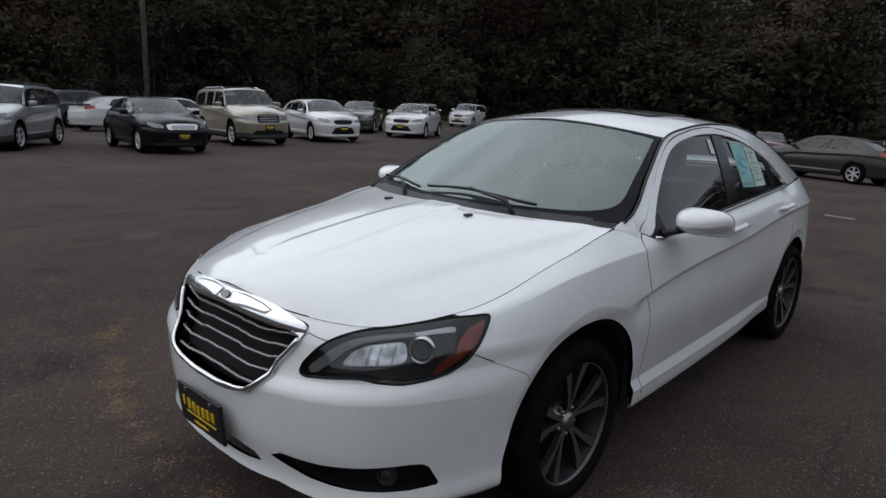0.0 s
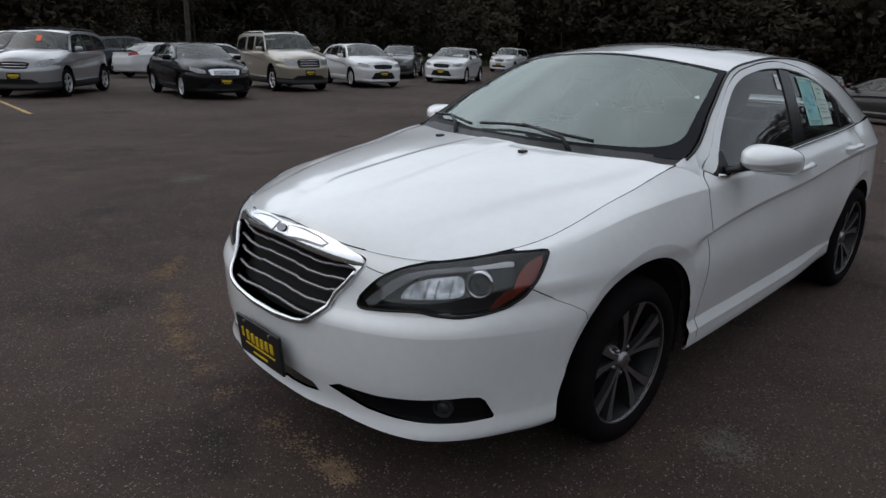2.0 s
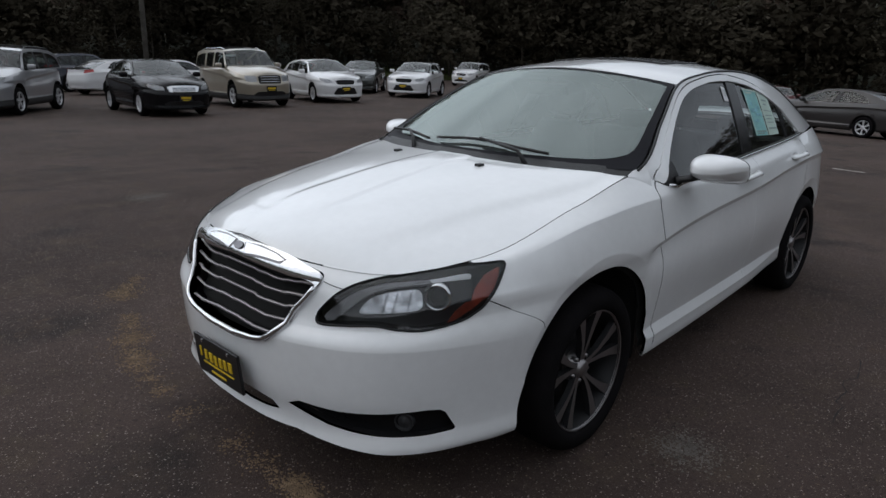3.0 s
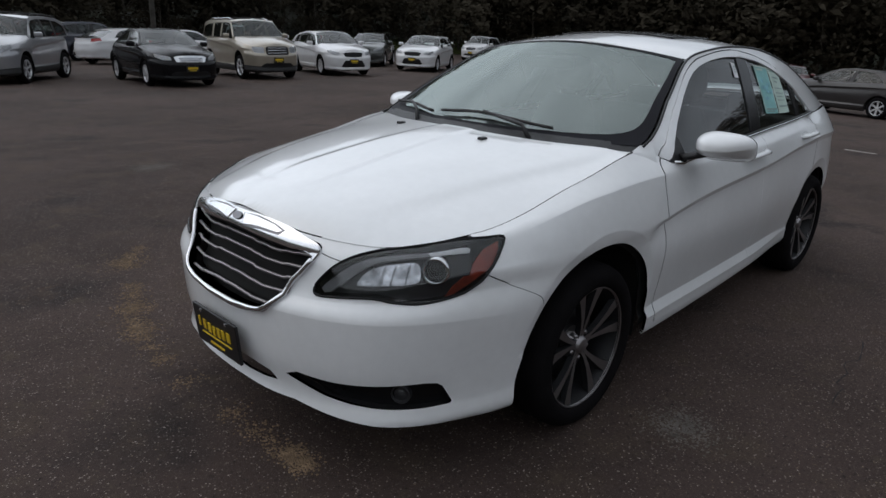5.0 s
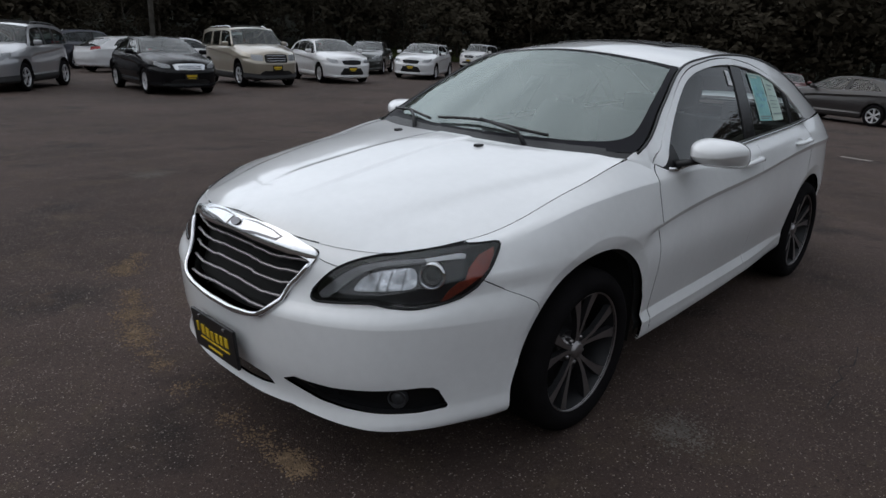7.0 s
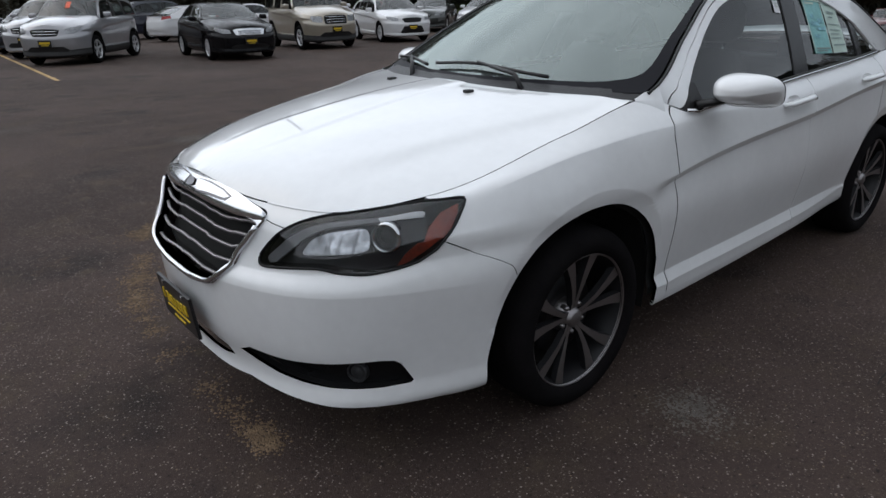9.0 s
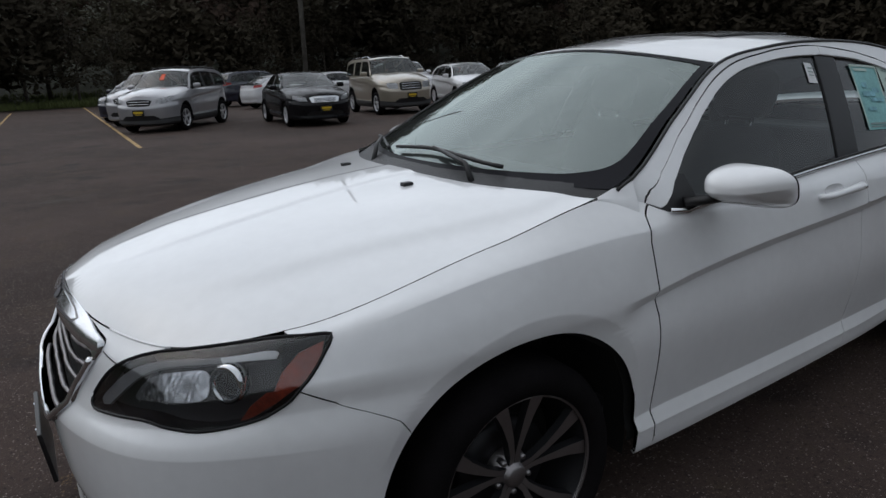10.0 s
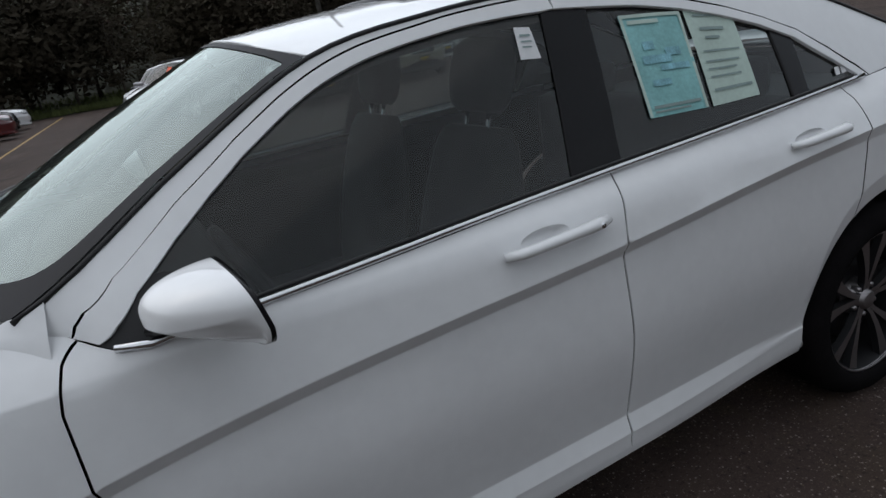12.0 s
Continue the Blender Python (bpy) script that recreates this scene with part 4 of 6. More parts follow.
def mirror_unit(car, m):
    """A door mirror: a wedge-shaped cap with a fold along it, a lower lip, a dark rim, a glass and a foot."""
    flip = -1 if m else 1
    verts, nu, nv = [], 120, 64
    cy, cz = -1.003, 1.076
    for i in range(nu):
        a = 2 * math.pi * i / nu
        c, d = math.cos(a), math.sin(a)
        n = 3.8 if d < 0 else 3.0
        sq = (abs(c) ** n + abs(d) ** n) ** (-1 / n)
        for j in range(nv):
            k = 1 - (1 - j / (nv - 1)) ** 1.6
            u, w = c * sq * k, d * sq * k
            # u: +1 at the door, -1 outside; the cap is deepest beside the door
            y = cy + 0.115 * u
            z = cz + w * ((0.064 if w < 0 else 0.060) + 0.004 * u)
            depth = 0.142 + 0.040 * u
            x = -0.606 - 0.012 * u - depth * max(0.0, 1 - k ** 2.3) ** 0.58
            fold = cz - 0.012 + 0.020 * max(0.0, -u) ** 1.5
            under = max(0.0, fold - z) * (1 - k ** 14)
            x += 1.0 * under - 0.24 * max(0.0, z - 1.055) * k ** 2
            y += 0.18 * under * max(0.0, -u + 0.3)
            if z < cz - 0.046:
                lip = min(1.0, (cz - 0.046 - z) / 0.003) * (1 - k ** 10)
                x -= 0.016 * lip
                y -= 0.006 * lip * max(0.0, -u)
            verts.append((x, flip * y, z))
    ob = mesh_ob("door_mirror", verts, grid_faces(nu, nv, closed_u=True), M_WHITE, car, "white door mirror", flip=not m)
    ring = [verts[i * nv + nv - 1] for i in range(nu)]
    cen = np.mean(ring, 0)
    back = [*ring, *[tuple(np.array(r) + [0.008, 0, 0]) for r in ring], *[tuple(np.array(r) * 0.9 + cen * 0.1 + [0.006, 0, 0]) for r in ring]]
    faces = [(k, (k + 1) % nu, nu + (k + 1) % nu, nu + k) for k in range(nu)] + [(nu + k, nu + (k + 1) % nu, 2 * nu + (k + 1) % nu, 2 * nu + k) for k in range(nu)]
    mesh_ob("mirror_rim", back, faces, M_GLOSS_BLACK, ob)
    mesh_ob("mirror_glass", back[2 * nu:], [tuple(range(nu))], M_CHROME, ob, smooth=False)
    tube("mirror_foot", [(-0.675, flip * -0.95, 1.045), (-0.70, flip * -0.905, 1.030), (-0.745, flip * -0.862, 1.022)], [0.026, 0.024, 0.026], M_BLACK_PLASTIC, ob, "black mirror foot", sides=10, flat=0.6)


FRAME = [(-0.842, 0.180), (-0.784, 0.272), (-0.648, 0.330), (-0.51, 0.358), (-0.40, 0.368), (-0.20, 0.380), (0.03, 0.386), (0.26, 0.386)]
GLASS_F = [(-0.830, 0.014), (-0.797, 0.10), (-0.752, 0.180), (-0.665, 0.248), (-0.585, 0.289), (-0.505, 0.314), (-0.39, 0.332), (-0.30, 0.341), (-0.18, 0.350), (-0.06, 0.355), (0.06, 0.356), (0.215, 0.353), (0.300, 0.350)]
GLASS_R = [(0.43, 0.345), (0.60, 0.332), (0.752, 0.312), (0.90, 0.285), (1.03, 0.252), (1.16, 0.202), (1.29, 0.105), (1.385, 0.014)]


def sheet_on_glass(name, corners, mat, parent, label, m=False, lift=-0.006, rows=()):
    """A sheet of paper behind a side window, with bars for its print."""
    def at(u, v):
        a, b, c, d = [np.array(q) for q in corners]
        return side_glass([tuple((a * (1 - u) + b * u) * (1 - v) + (d * (1 - u) + c * u) * v)])[0]
    grid = [at(u, v) - np.array([0, -1, 0.4]) * -lift * -1 for u in np.linspace(0, 1, 7) for v in np.linspace(0, 1, 7)]
    grid = [g + np.array([0, 0.012, -0.004]) for g in grid]
    ob = mesh_ob(name, grid, grid_faces(7, 7), mat, parent, label)
    for (u0, v0, u1, v1, ink) in rows:
        bar = [at(u, v) + np.array([0, 0.0035, 0.0006]) for u in np.linspace(u0, u1, 5) for v in (v0, v1)]
        mesh_ob("print_bar", bar, grid_faces(5, 2), ink, ob)
    return ob


def seat(car, x, y, wide=0.50):
    """A front seat: cushion, backrest and headrest on two posts."""
    st = empty("seat")
    st.parent = car
    st.location = (x, y, 0.0)
    w = wide / 2
    lean = Matrix.Translation((0.16, 0, 0.50)) @ Matrix.Rotation(radians(14), 4, "Y")

    def pad(name, wide_at, deep, z0, z1, rows_, label):
        """A stuffed pad: rounded sections stacked up the lean."""
        verts = []
        for t in np.linspace(0, 1, rows_):
            end = max(0.06, 1 - abs(2 * t - 1) ** 5) ** 0.5
            for a in np.linspace(0, 2 * math.pi, 28, endpoint=False):
                c, d = math.cos(a), math.sin(a)
                q = (abs(c) ** 3.2 + abs(d) ** 3.2) ** (-1 / 3.2)
                verts.append(lean @ Vector((deep * (0.5 + 0.5 * end) * c * q, wide_at(t) * (0.75 + 0.25 * end) * d * q, z0 + (z1 - z0) * t)))
        f = grid_faces(rows_, 28, closed_v=True) + [tuple(range(28)), tuple(range((rows_ - 1) * 28, rows_ * 28))[::-1]]
        return mesh_ob(name, verts, f, M_SEAT, st, label)

    part("cushion", boxed(-0.28, -w, 0.42, 0.26, w, 0.56, bevel=0.05), M_SEAT, st, smooth=True)
    pad("backrest", lambda t: w * (1.0 - 0.30 * max(0.0, t - 0.55) / 0.45), 0.075, 0.0, 0.66, 16, "dark cloth backrest")
    pad("headrest", lambda t: 0.115 + 0.02 * math.sin(math.pi * t), 0.052, 0.70, 0.90, 12, "dark headrest")
    for yy in (-0.06, 0.06):
        p0, p1 = lean @ Vector((0, yy, 0.58)), lean @ Vector((0, yy, 0.72))
        tube("headrest_post", [p0, p1], 0.007, M_CHROME, st, sides=6)


def build_sedan():
    car = empty("sedan")
    tagged(car, "glossy white four-door sedan with dark alloy wheels on asphalt", "car")
    smax = float(PLAN_S[-1])
    folds = crease_points()
    # outlines on the shell
    cut_lamp = LAMP[33]
    fa_low = front_arch(140, 190, 18)
    cut_arch = fa_low[0]
    lamp_low = LAMP[34:]
    cut_mid = [(1.122, 0.624), (1.185, 0.567), (1.232, 0.520), (1.268, 0.482)]
    # front bumper
    half = [(0.0, 0.125), (0.2, 0.128), (0.36, 0.134), (0.527, 0.114), (0.668, 0.098), (0.784, 0.090), (0.90, 0.080), (1.03, 0.073), (1.12, 0.060), (fa_low[-1][0], 0.045)] + fa_low[::-1] + cut_mid[::-1] + [cut_lamp] + lamp_low + LAMP[:13] + [(0.675, TOP - 0.001), (0.54, TOP - 0.001), (0.4, TOP - 0.004), (0.2, TOP - 0.004), (0.0, TOP - 0.004)]
    chrome_out = both(on_front((0, 0.872), (0.10, 0.867), (0.17, 0.860), (0.273, 0.848), (0.355, 0.832), (0.393, 0.822), (0.407, 0.808), (0.403, 0.788), (0.378, 0.743), (0.344, 0.683), (0.308, 0.630), (0.274, 0.598), (0.222, 0.577), (0.15, 0.563), (0.08, 0.556), (0, 0.553)))
    chrome_out = rounded(chrome_out, 3)
    opening = both(on_front((0, 0.818), (0.123, 0.814), (0.235, 0.806), (0.331, 0.797), (0.388, 0.788), (0.386, 0.775), (0.362, 0.736), (0.328, 0.68), (0.292, 0.631), (0.260, 0.607), (0.213, 0.593), (0.14, 0.585), (0.07, 0.581), (0, 0.580)))
    opening = rounded(opening, 3)
    slot = both(on_front((0, 0.352), (0.15, 0.352), (0.24, 0.345), (0.268, 0.318), (0.20, 0.306), (0.10, 0.300), (0, 0.299)))
    fog = [(0.325, 0.226), (0.381, 0.250), (0.443, 0.246), (0.53, 0.242), (0.631, 0.245), (0.755, 0.248), (0.84, 0.247), (0.885, 0.240), (0.905, 0.225), (0.942, 0.158), (0.935, 0.150), (0.844, 0.147), (0.757, 0.150), (0.665, 0.155), (0.57, 0.164), (0.483, 0.178), (0.425, 0.196), (0.375, 0.212)]
    fog_r = [(-a, b) for a, b in fog]
    bumper = skin("front_bumper", shell, inset(both(half), 0.0016), M_WHITE, car, "white front bumper with black intakes", holes=[chrome_out, slot, fog, fog_r], step=(0.03, 0.02), extra=folds)
    skin("grille_back", shell, chrome_out, M_DARK, car, lift=-0.055, hem=0.0, step=(0.05, 0.04))
    

    def grille_face(q):
        p = shell(q)
        top = np.clip((p[:, 2] - 0.80) / 0.03, 0, 1)
        p[:, 0] += top * (-0.016 + 0.55 * (p[:, 2] - 0.818))
        return p

    grille = skin("grille", grille_face, chrome_out, M_TRIM, car, "chrome grille with black mesh and wavy bars", holes=[opening], step=(0.03, 0.015), lift=0.010, hem=0.03)
    low = [(0.395, 0.782), (0.370, 0.739), (0.336, 0.682), (0.300, 0.631), (0.267, 0.603), (0.218, 0.585), (0.145, 0.574), (0.075, 0.569), (0.0, 0.567)]
    low_q = on_front(*low)
    rim_q = rounded(low_q + [(-a, b) for a, b in low_q[-2::-1]], 4, False)
    tube("grille_trim", [tuple(p) for p in grille_face(np.array(rim_q)) + [-0.010, 0, 0]], 0.0095, M_TRIM, grille, "rounded chrome surround", sides=10)
    for k, z in enumerate((0.612, 0.655, 0.698, 0.740, 0.780)):
        reach = np.interp(z, [0.58, 0.607, 0.631, 0.68, 0.736, 0.788], [0.14, 0.250, 0.284, 0.322, 0.358, 0.384])
        ys = np.linspace(-reach, reach, 41)
        q = np.array([(math.copysign(on_front((abs(y), z + 0.0035 * math.sin(abs(y) * 20 + 0.6)))[0][0], -y), on_front((abs(y), z + 0.0035 * math.sin(abs(y) * 20 + 0.6)))[0][1]) for y in ys])
        p = shell(q) + [0.012, 0, 0]
        tube("grille_bar", [tuple(v) for v in p], 0.0068, M_ALLOY, grille, "bright wavy bar", sides=6, flat=0.8)
    # winged emblem as plain shapes
    for sgn in (-1, 1):
        wing = [(0.030, 0.856), (0.11, 0.857), (0.20, 0.848), (0.245, 0.836), (0.232, 0.830), (0.14, 0.831), (0.05, 0.828)]
        q = [(sgn * a, b) for a, b in on_front(*wing)]
        skin("emblem_wing", grille_face, q, M_TRIM, grille, "chrome emblem wing", step=(0.03, 0.015), lift=0.0128, hem=0.003)
        q = [(sgn * a, b) for a, b in on_front((0.028, 0.8585), (0.11, 0.8595), (0.20, 0.8505), (0.250, 0.8365), (0.234, 0.8275), (0.14, 0.8285), (0.048, 0.8255))]
        skin("emblem_edge", grille_face, q, M_EMBLEM, grille, step=(0.03, 0.015), lift=0.0112, hem=0.002)
    skin("emblem_seal", grille_face, [(0.027 * math.cos(a), on_front((0, 0.842))[0][1] + 0.016 * math.sin(a)) for a in np.linspace(0, 2 * math.pi, 20, endpoint=False)], M_EMBLEM, grille, step=(0.02, 0.01), lift=0.015, hem=0.004)
    skin("lower_intake", shell, slot, M_DARK, car, lift=-0.05, hem=0.0)
    for m in (False, True):
        fl = skin("fog_intake", shell, fog, M_GLOSS_BLACK, car, "gloss black fog lamp recess", lift=-0.035, hem=0.0, mirror=m)
        fr = np.array(refine(fog, 0.03))
        o, i = shell(fr), shell(fr) - surface_normals(shell, fr) * -0.0
        i = o + (shell(fr) * 0 + [0.035, 0.015, 0.0])
        w = np.concatenate([o, i]) * ([1, -1, 1] if m else [1, 1, 1])
        n = len(fr)
        mesh_ob("recess_wall", w, [(k, (k + 1) % n, n + (k + 1) % n, n + k) for k in range(n)], M_BLACK_PLASTIC, fl)
        c = shell([(0.756, 0.194)])[0] * ([1, -1, 1] if m else [1, 1, 1])
        d = Vector((-0.85, 0.5 if m else -0.5, 0)).normalized()
        turn = Vector((0, -1, 0)).rotation_difference(d).to_matrix().to_4x4()
        lens = lathe("fog_lens", [(0.0005, -0.004), (0.018, -0.002), (0.026, 0.006), (0.030, -0.004), (0.033, -0.002), (0.034, 0.02)], M_LAMP_DARK, fl, "round dark fog lamp", n=24)
        lens.matrix_local = Matrix.Translation(Vector(c) - d * 0.026) @ turn
        lamp_unit(car, m)
        # fender
        back = front_arch(140, -6, 44)[1:]
        cut_f = [(2.14, 0.10), (2.14, 0.14), (2.128, 0.40), (2.122, 0.55), (2.106, 0.66), (2.100, 0.77), (2.118, 0.855), (2.150, TOP)]
        top = [(s_, TOP - 0.0015) for s_ in np.linspace(2.02, 1.01, 20)]
        fender = [cut_arch] + back + [(back[-1][0] + 0.005, 0.10)] + cut_f + top + LAMP[22:34] + cut_mid
        skin("fender", shell, inset(fender, 0.0016), M_WHITE, car, step=(0.035, 0.02), mirror=m, extra=folds)
        # sill, doors, quarter
        ra = arch(1.40, 0.39, 0.385, 0, 180, 40)
        ra_front = [q for q in arch(1.40, 0.39, 0.385, 120, 184, 16)]
        sx = ra_front[-1][0]
        skin("sill", shell, inset([(back[-1][0] + 0.006, 0.085), (2.6, 0.094), (3.3, 0.097), (3.8, 0.090), (sx, 0.078), (sx, 0.118), (3.9, 0.126), (3.0, 0.126), (2.145, 0.126), (2.144, 0.102), (back[-1][0] + 0.006, 0.102)], 0.0012), M_WHITE, car, step=(0.05, 0.02), lift=-0.003, mirror=m)
        cut_b = [(3.283, 0.118), (3.288, 0.25), (3.300, 0.45), (3.300, 0.67), (3.322, 0.79), (3.338, TOP + 0.014)]
        door_f = [(2.145, 0.118)] + cut_b + [(s_, TOP + 0.014) for s_ in (3.2, 3.0, 2.85, 2.7, 2.55, 2.4, 2.28)] + cut_f[:0:-1]
        df = skin("front_door", shell, inset(door_f, 0.0034), M_WHITE, car, "white front door with pull handle", holes=[handle_cup(-0.052, 0.224)], step=(0.035, 0.02), mirror=m, extra=folds)
        door_handle(df, -0.052, 0.224, m, True)
        seal = shell(along(np.linspace(0, 1, len(cut_b)), np.array(cut_b), np.linspace(0, 1, 40)))
        tube("door_seal", [tuple((p + [0, 0.007, 0]) * [1, -1 if m else 1, 1]) for p in seal], 0.0042, M_DARK, df, sides=5)
        s_end = plan_s(1.27)
        ra_mid = [q for q in arch(1.40, 0.39, 0.385, 118, 186, 14)]
        cut_r = [(s_end, TOP), (s_end + 0.015, 0.85), (s_end + 0.01, 0.70), (s_end - 0.005, 0.60)] + ra_mid
        door_r = cut_b + [(s_, TOP + 0.014) for s_ in np.linspace(3.5, s_end - 0.05, 6)] + cut_r + [(ra_mid[-1][0], 0.112)]
        dr = skin("rear_door", shell, inset(door_r, 0.0034), M_WHITE, car, "white rear door with pull handle", holes=[handle_cup(0.92, 1.15)], step=(0.035, 0.02), mirror=m, extra=folds)
        door_handle(dr, 0.92, 1.15, m, False)
        s_tail = plan_s(2.08)
        lamp_t = [(s_tail, 0.70), (s_tail + 0.04, 0.90), (s_tail + 0.30, 0.90), (s_tail + 0.55, 0.86), (s_tail + 0.50, 0.73), (s_tail + 0.20, 0.70)]
        quarter = [cut_r[0], cut_r[1], cut_r[2], cut_r[3]] + arch(1.40, 0.39, 0.385, 118, 0, 24) + [(arch(1.40, 0.39, 0.385, 0, 0, 1)[0][0] + 0.01, 0.03), (smax, 0.03), (smax, TOP)] + [(s_, TOP) for s_ in np.linspace(smax - 0.1, s_end + 0.05, 14)]
        skin("rear_quarter", shell, inset(quarter, 0.0016), M_WHITE, car, "white rear quarter and bumper", step=(0.05, 0.025), holes=[lamp_t], mirror=m, extra=folds)
        skin("tail_lamp", shell, inset(lamp_t, 0.003), M_RED, car, "red tail lamp", step=(0.04, 0.03), lift=0.004, mirror=m)
        # dark lining behind the gaps and in the wheel houses
        skin("body_lining", shell, [(1.0, 0.13), (smax, 0.10), (smax, TOP - 0.02), (1.0, TOP - 0.02)], M_DARK, car, lift=-0.03, hem=0.0, step=(0.08, 0.05), mirror=m,
             holes=[front_arch(-35, 215, 30, 0.97), arch(1.40, 0.385, 0.375, -35, 215, 30)])
        side = 1 if m else -1
        for cx, a, b in ((-1.397, 0.455, 0.43), (1.40, 0.39, 0.385)):
            verts = []
            for w in np.linspace(-13, 193, 28):
                ra_, rb_ = (float(np.interp(w, ARCH_A, ARCH_R)) + 0.008,) * 2 if cx < 0 else (a, b)
                for yy, k in ((0.85 if cx < 0 else 0.80, 1.0), (0.76, 1.0), (0.55, 0.99), (0.50, 0.6)):
                    verts.append((cx + ra_ * k * math.cos(radians(w)), side * yy, 0.340 + rb_ * k * math.sin(radians(w))))
            mesh_ob("wheel_house", verts, grid_faces(28, 4), M_DARK, car)
            wheel(car, -1.383 if cx < 0 else 1.383, side)
        mirror_unit(car, m)
        # cabin side: roof rail, door frames, black pillars, glass
        rail_v = 0.4
        full = [(-0.985, -0.02), (-0.871, -0.02), (-0.862, 0.098), (-0.844, 0.180)] + FRAME[1:] + [(0.40, 0.378), (0.60, 0.362), (0.78, 0.340), (0.93, 0.312), (1.06, 0.278), (1.19, 0.232), (1.30, 0.155), (1.40, 0.06), (1.44, 0.0), (1.70, 0.0), (1.96, 0.0), (1.965, rail_v), (1.5, rail_v), (1.0, rail_v), (0.4, rail_v), (0.0, rail_v), (-0.4, rail_v), (-0.7, rail_v), (-0.93, rail_v)]
        skin("roof_rail", side_glass, inset(full, 0.003), M_WHITE, car, "white roof rail and rear pillar", step=(0.04, 0.03), mirror=m)
        skin("pillar_trim", side_glass, [(-0.90, 0.30), (-0.60, 0.34), (0.0, 0.35), (1.2, 0.33), (1.2, 0.398), (0.0, 0.398), (-0.60, 0.398), (-0.90, 0.39)], M_DASH, car, "dark pillar lining", step=(0.08, 0.04), lift=-0.03, hem=0.0, mirror=m)
        lining = [(-0.93, 0.0), (-0.90, 0.13), (-0.83, 0.24)] + [(x_, min(v_ + 0.024, 0.397)) for x_, v_ in FRAME[1:]] + [(0.40, 0.396), (0.60, 0.384), (0.78, 0.362), (0.93, 0.334), (1.06, 0.300), (1.20, 0.254), (1.32, 0.175), (1.44, 0.07), (1.49, 0.0), (1.39, 0.0)]
        skin("frame_lining", side_glass, lining + GLASS_R[::-1] + GLASS_F[::-1] + [(-0.84, 0.0)], M_DASH, car, "dark lining of the door frames", step=(0.06, 0.04), lift=-0.016, hem=0.0, mirror=m)
        frame_f = [(-0.870, 0.004), (-0.860, 0.10)] + FRAME + [(0.33, 0.384)]
        inner_f = GLASS_F + [(0.335, 0.352)]
        skin("front_door_frame", side_glass, inset(frame_f + inner_f[::-1], 0.0032), M_WHITE, car, step=(0.03, 0.02), edge=0.02, lift=0.004, mirror=m)
        frame_r = [(0.335, 0.352), (0.34, 0.382), (0.40, 0.376), (0.60, 0.359), (0.78, 0.336), (0.93, 0.309), (1.06, 0.275), (1.185, 0.229), (1.29, 0.152), (1.385, 0.06), (1.43, 0.004), (1.40, 0.004)] + GLASS_R[::-1]
        skin("rear_door_frame", side_glass, inset(frame_r, 0.002), M_WHITE, car, step=(0.03, 0.02), edge=0.02, lift=0.004, mirror=m)
        skin("centre_pillar", side_glass, [(0.205, 0.0), (0.30, 0.36), (0.44, 0.355), (0.36, 0.0)], M_GLOSS_BLACK, car, "gloss black centre pillar", step=(0.05, 0.04), lift=-0.004, mirror=m)
        skin("quarter_divider", side_glass, [(1.05, 0.0), (1.075, 0.25), (1.155, 0.215), (1.12, 0.0)], M_GLOSS_BLACK, car, step=(0.05, 0.04), lift=-0.004, mirror=m)
        skin("mirror_sail", side_glass, [(-0.86, 0.0), (-0.80, 0.13), (-0.735, 0.215), (-0.69, 0.18), (-0.67, 0.0)], M_BLACK_PLASTIC, car, "black mirror base", step=(0.05, 0.04), lift=-0.003, mirror=m)
        fr_poly = [(-0.855, 0.0)] + [(x_, v_ + 0.012) for x_, v_ in GLASS_F] + [(0.25, 0.2), (0.215, 0.0)]
        skin("front_door_glass", side_glass, fr_poly, M_GLASS, car, "tinted glass", step=(0.06, 0.05), lift=-0.010, hem=0.0, mirror=m)
        re_poly = [(0.35, 0.0), (0.43, 0.352)] + [(x_, v_ + 0.012) for x_, v_ in GLASS_R[1:5]] + [(1.10, 0.24), (1.06, 0.0)]
        skin("rear_door_glass", side_glass, re_poly, M_GLASS, car, "tinted glass", step=(0.06, 0.05), lift=-0.010, hem=0.0, mirror=m)
        skin("quarter_glass", side_glass, [(1.11, 0.0), (1.145, 0.22), (1.17, 0.21), (1.30, 0.11), (1.40, 0.0)], M_GLASS, car, "tinted glass", step=(0.06, 0.05), lift=-0.008, hem=0.0, mirror=m)
        xs = np.linspace(-0.812, 1.395, 40)
        strip = side_glass(np.stack([xs, np.full(40, 0.008)], -1)) * ([1, -1, 1] if m else [1, 1, 1])
        out = 1 if m else -1
        tube("belt_moulding", [tuple(p + [0, out * 0.006, 0.004]) for p in strip], 0.009, M_CHROME, car, "bright belt moulding", sides=6, flat=0.9)
        tube("belt_seal", [tuple(p + [0, out * 0.004, 0.016]) for p in strip[1:-1]], 0.005, M_BLACK_PLASTIC, car, sides=5)
    # hood and roof
    edge = [(p[0], p[1]) for p in _edge[::6]]
    rear = rounded([(-1.02, -0.772), (-1.10, -0.62), (-1.20, -0.36), (-1.235, 0), (-1.20, 0.36), (-1.10, 0.62), (-1.02, 0.772)], 4, False)
    edge = [q for q in edge if q[0] < -1.03]
    skin("hood", hood_top, inset(edge + rear + [(x, -y) for x, y in edge[:0:-1]], 0.0008), M_WHITE, car, "white hood with soft creases", step=(0.03, 0.012), edge=0.02)
    for x, y in ((-1.345, -0.25), (-1.31, 0.30)):
        nz = part("washer_nozzle", boxed(-0.018, -0.014, -0.004, 0.018, 0.014, 0.010, bevel=0.004), M_BLACK_PLASTIC, car)
        nz.location = tuple(hood_top([(x, y)])[0])
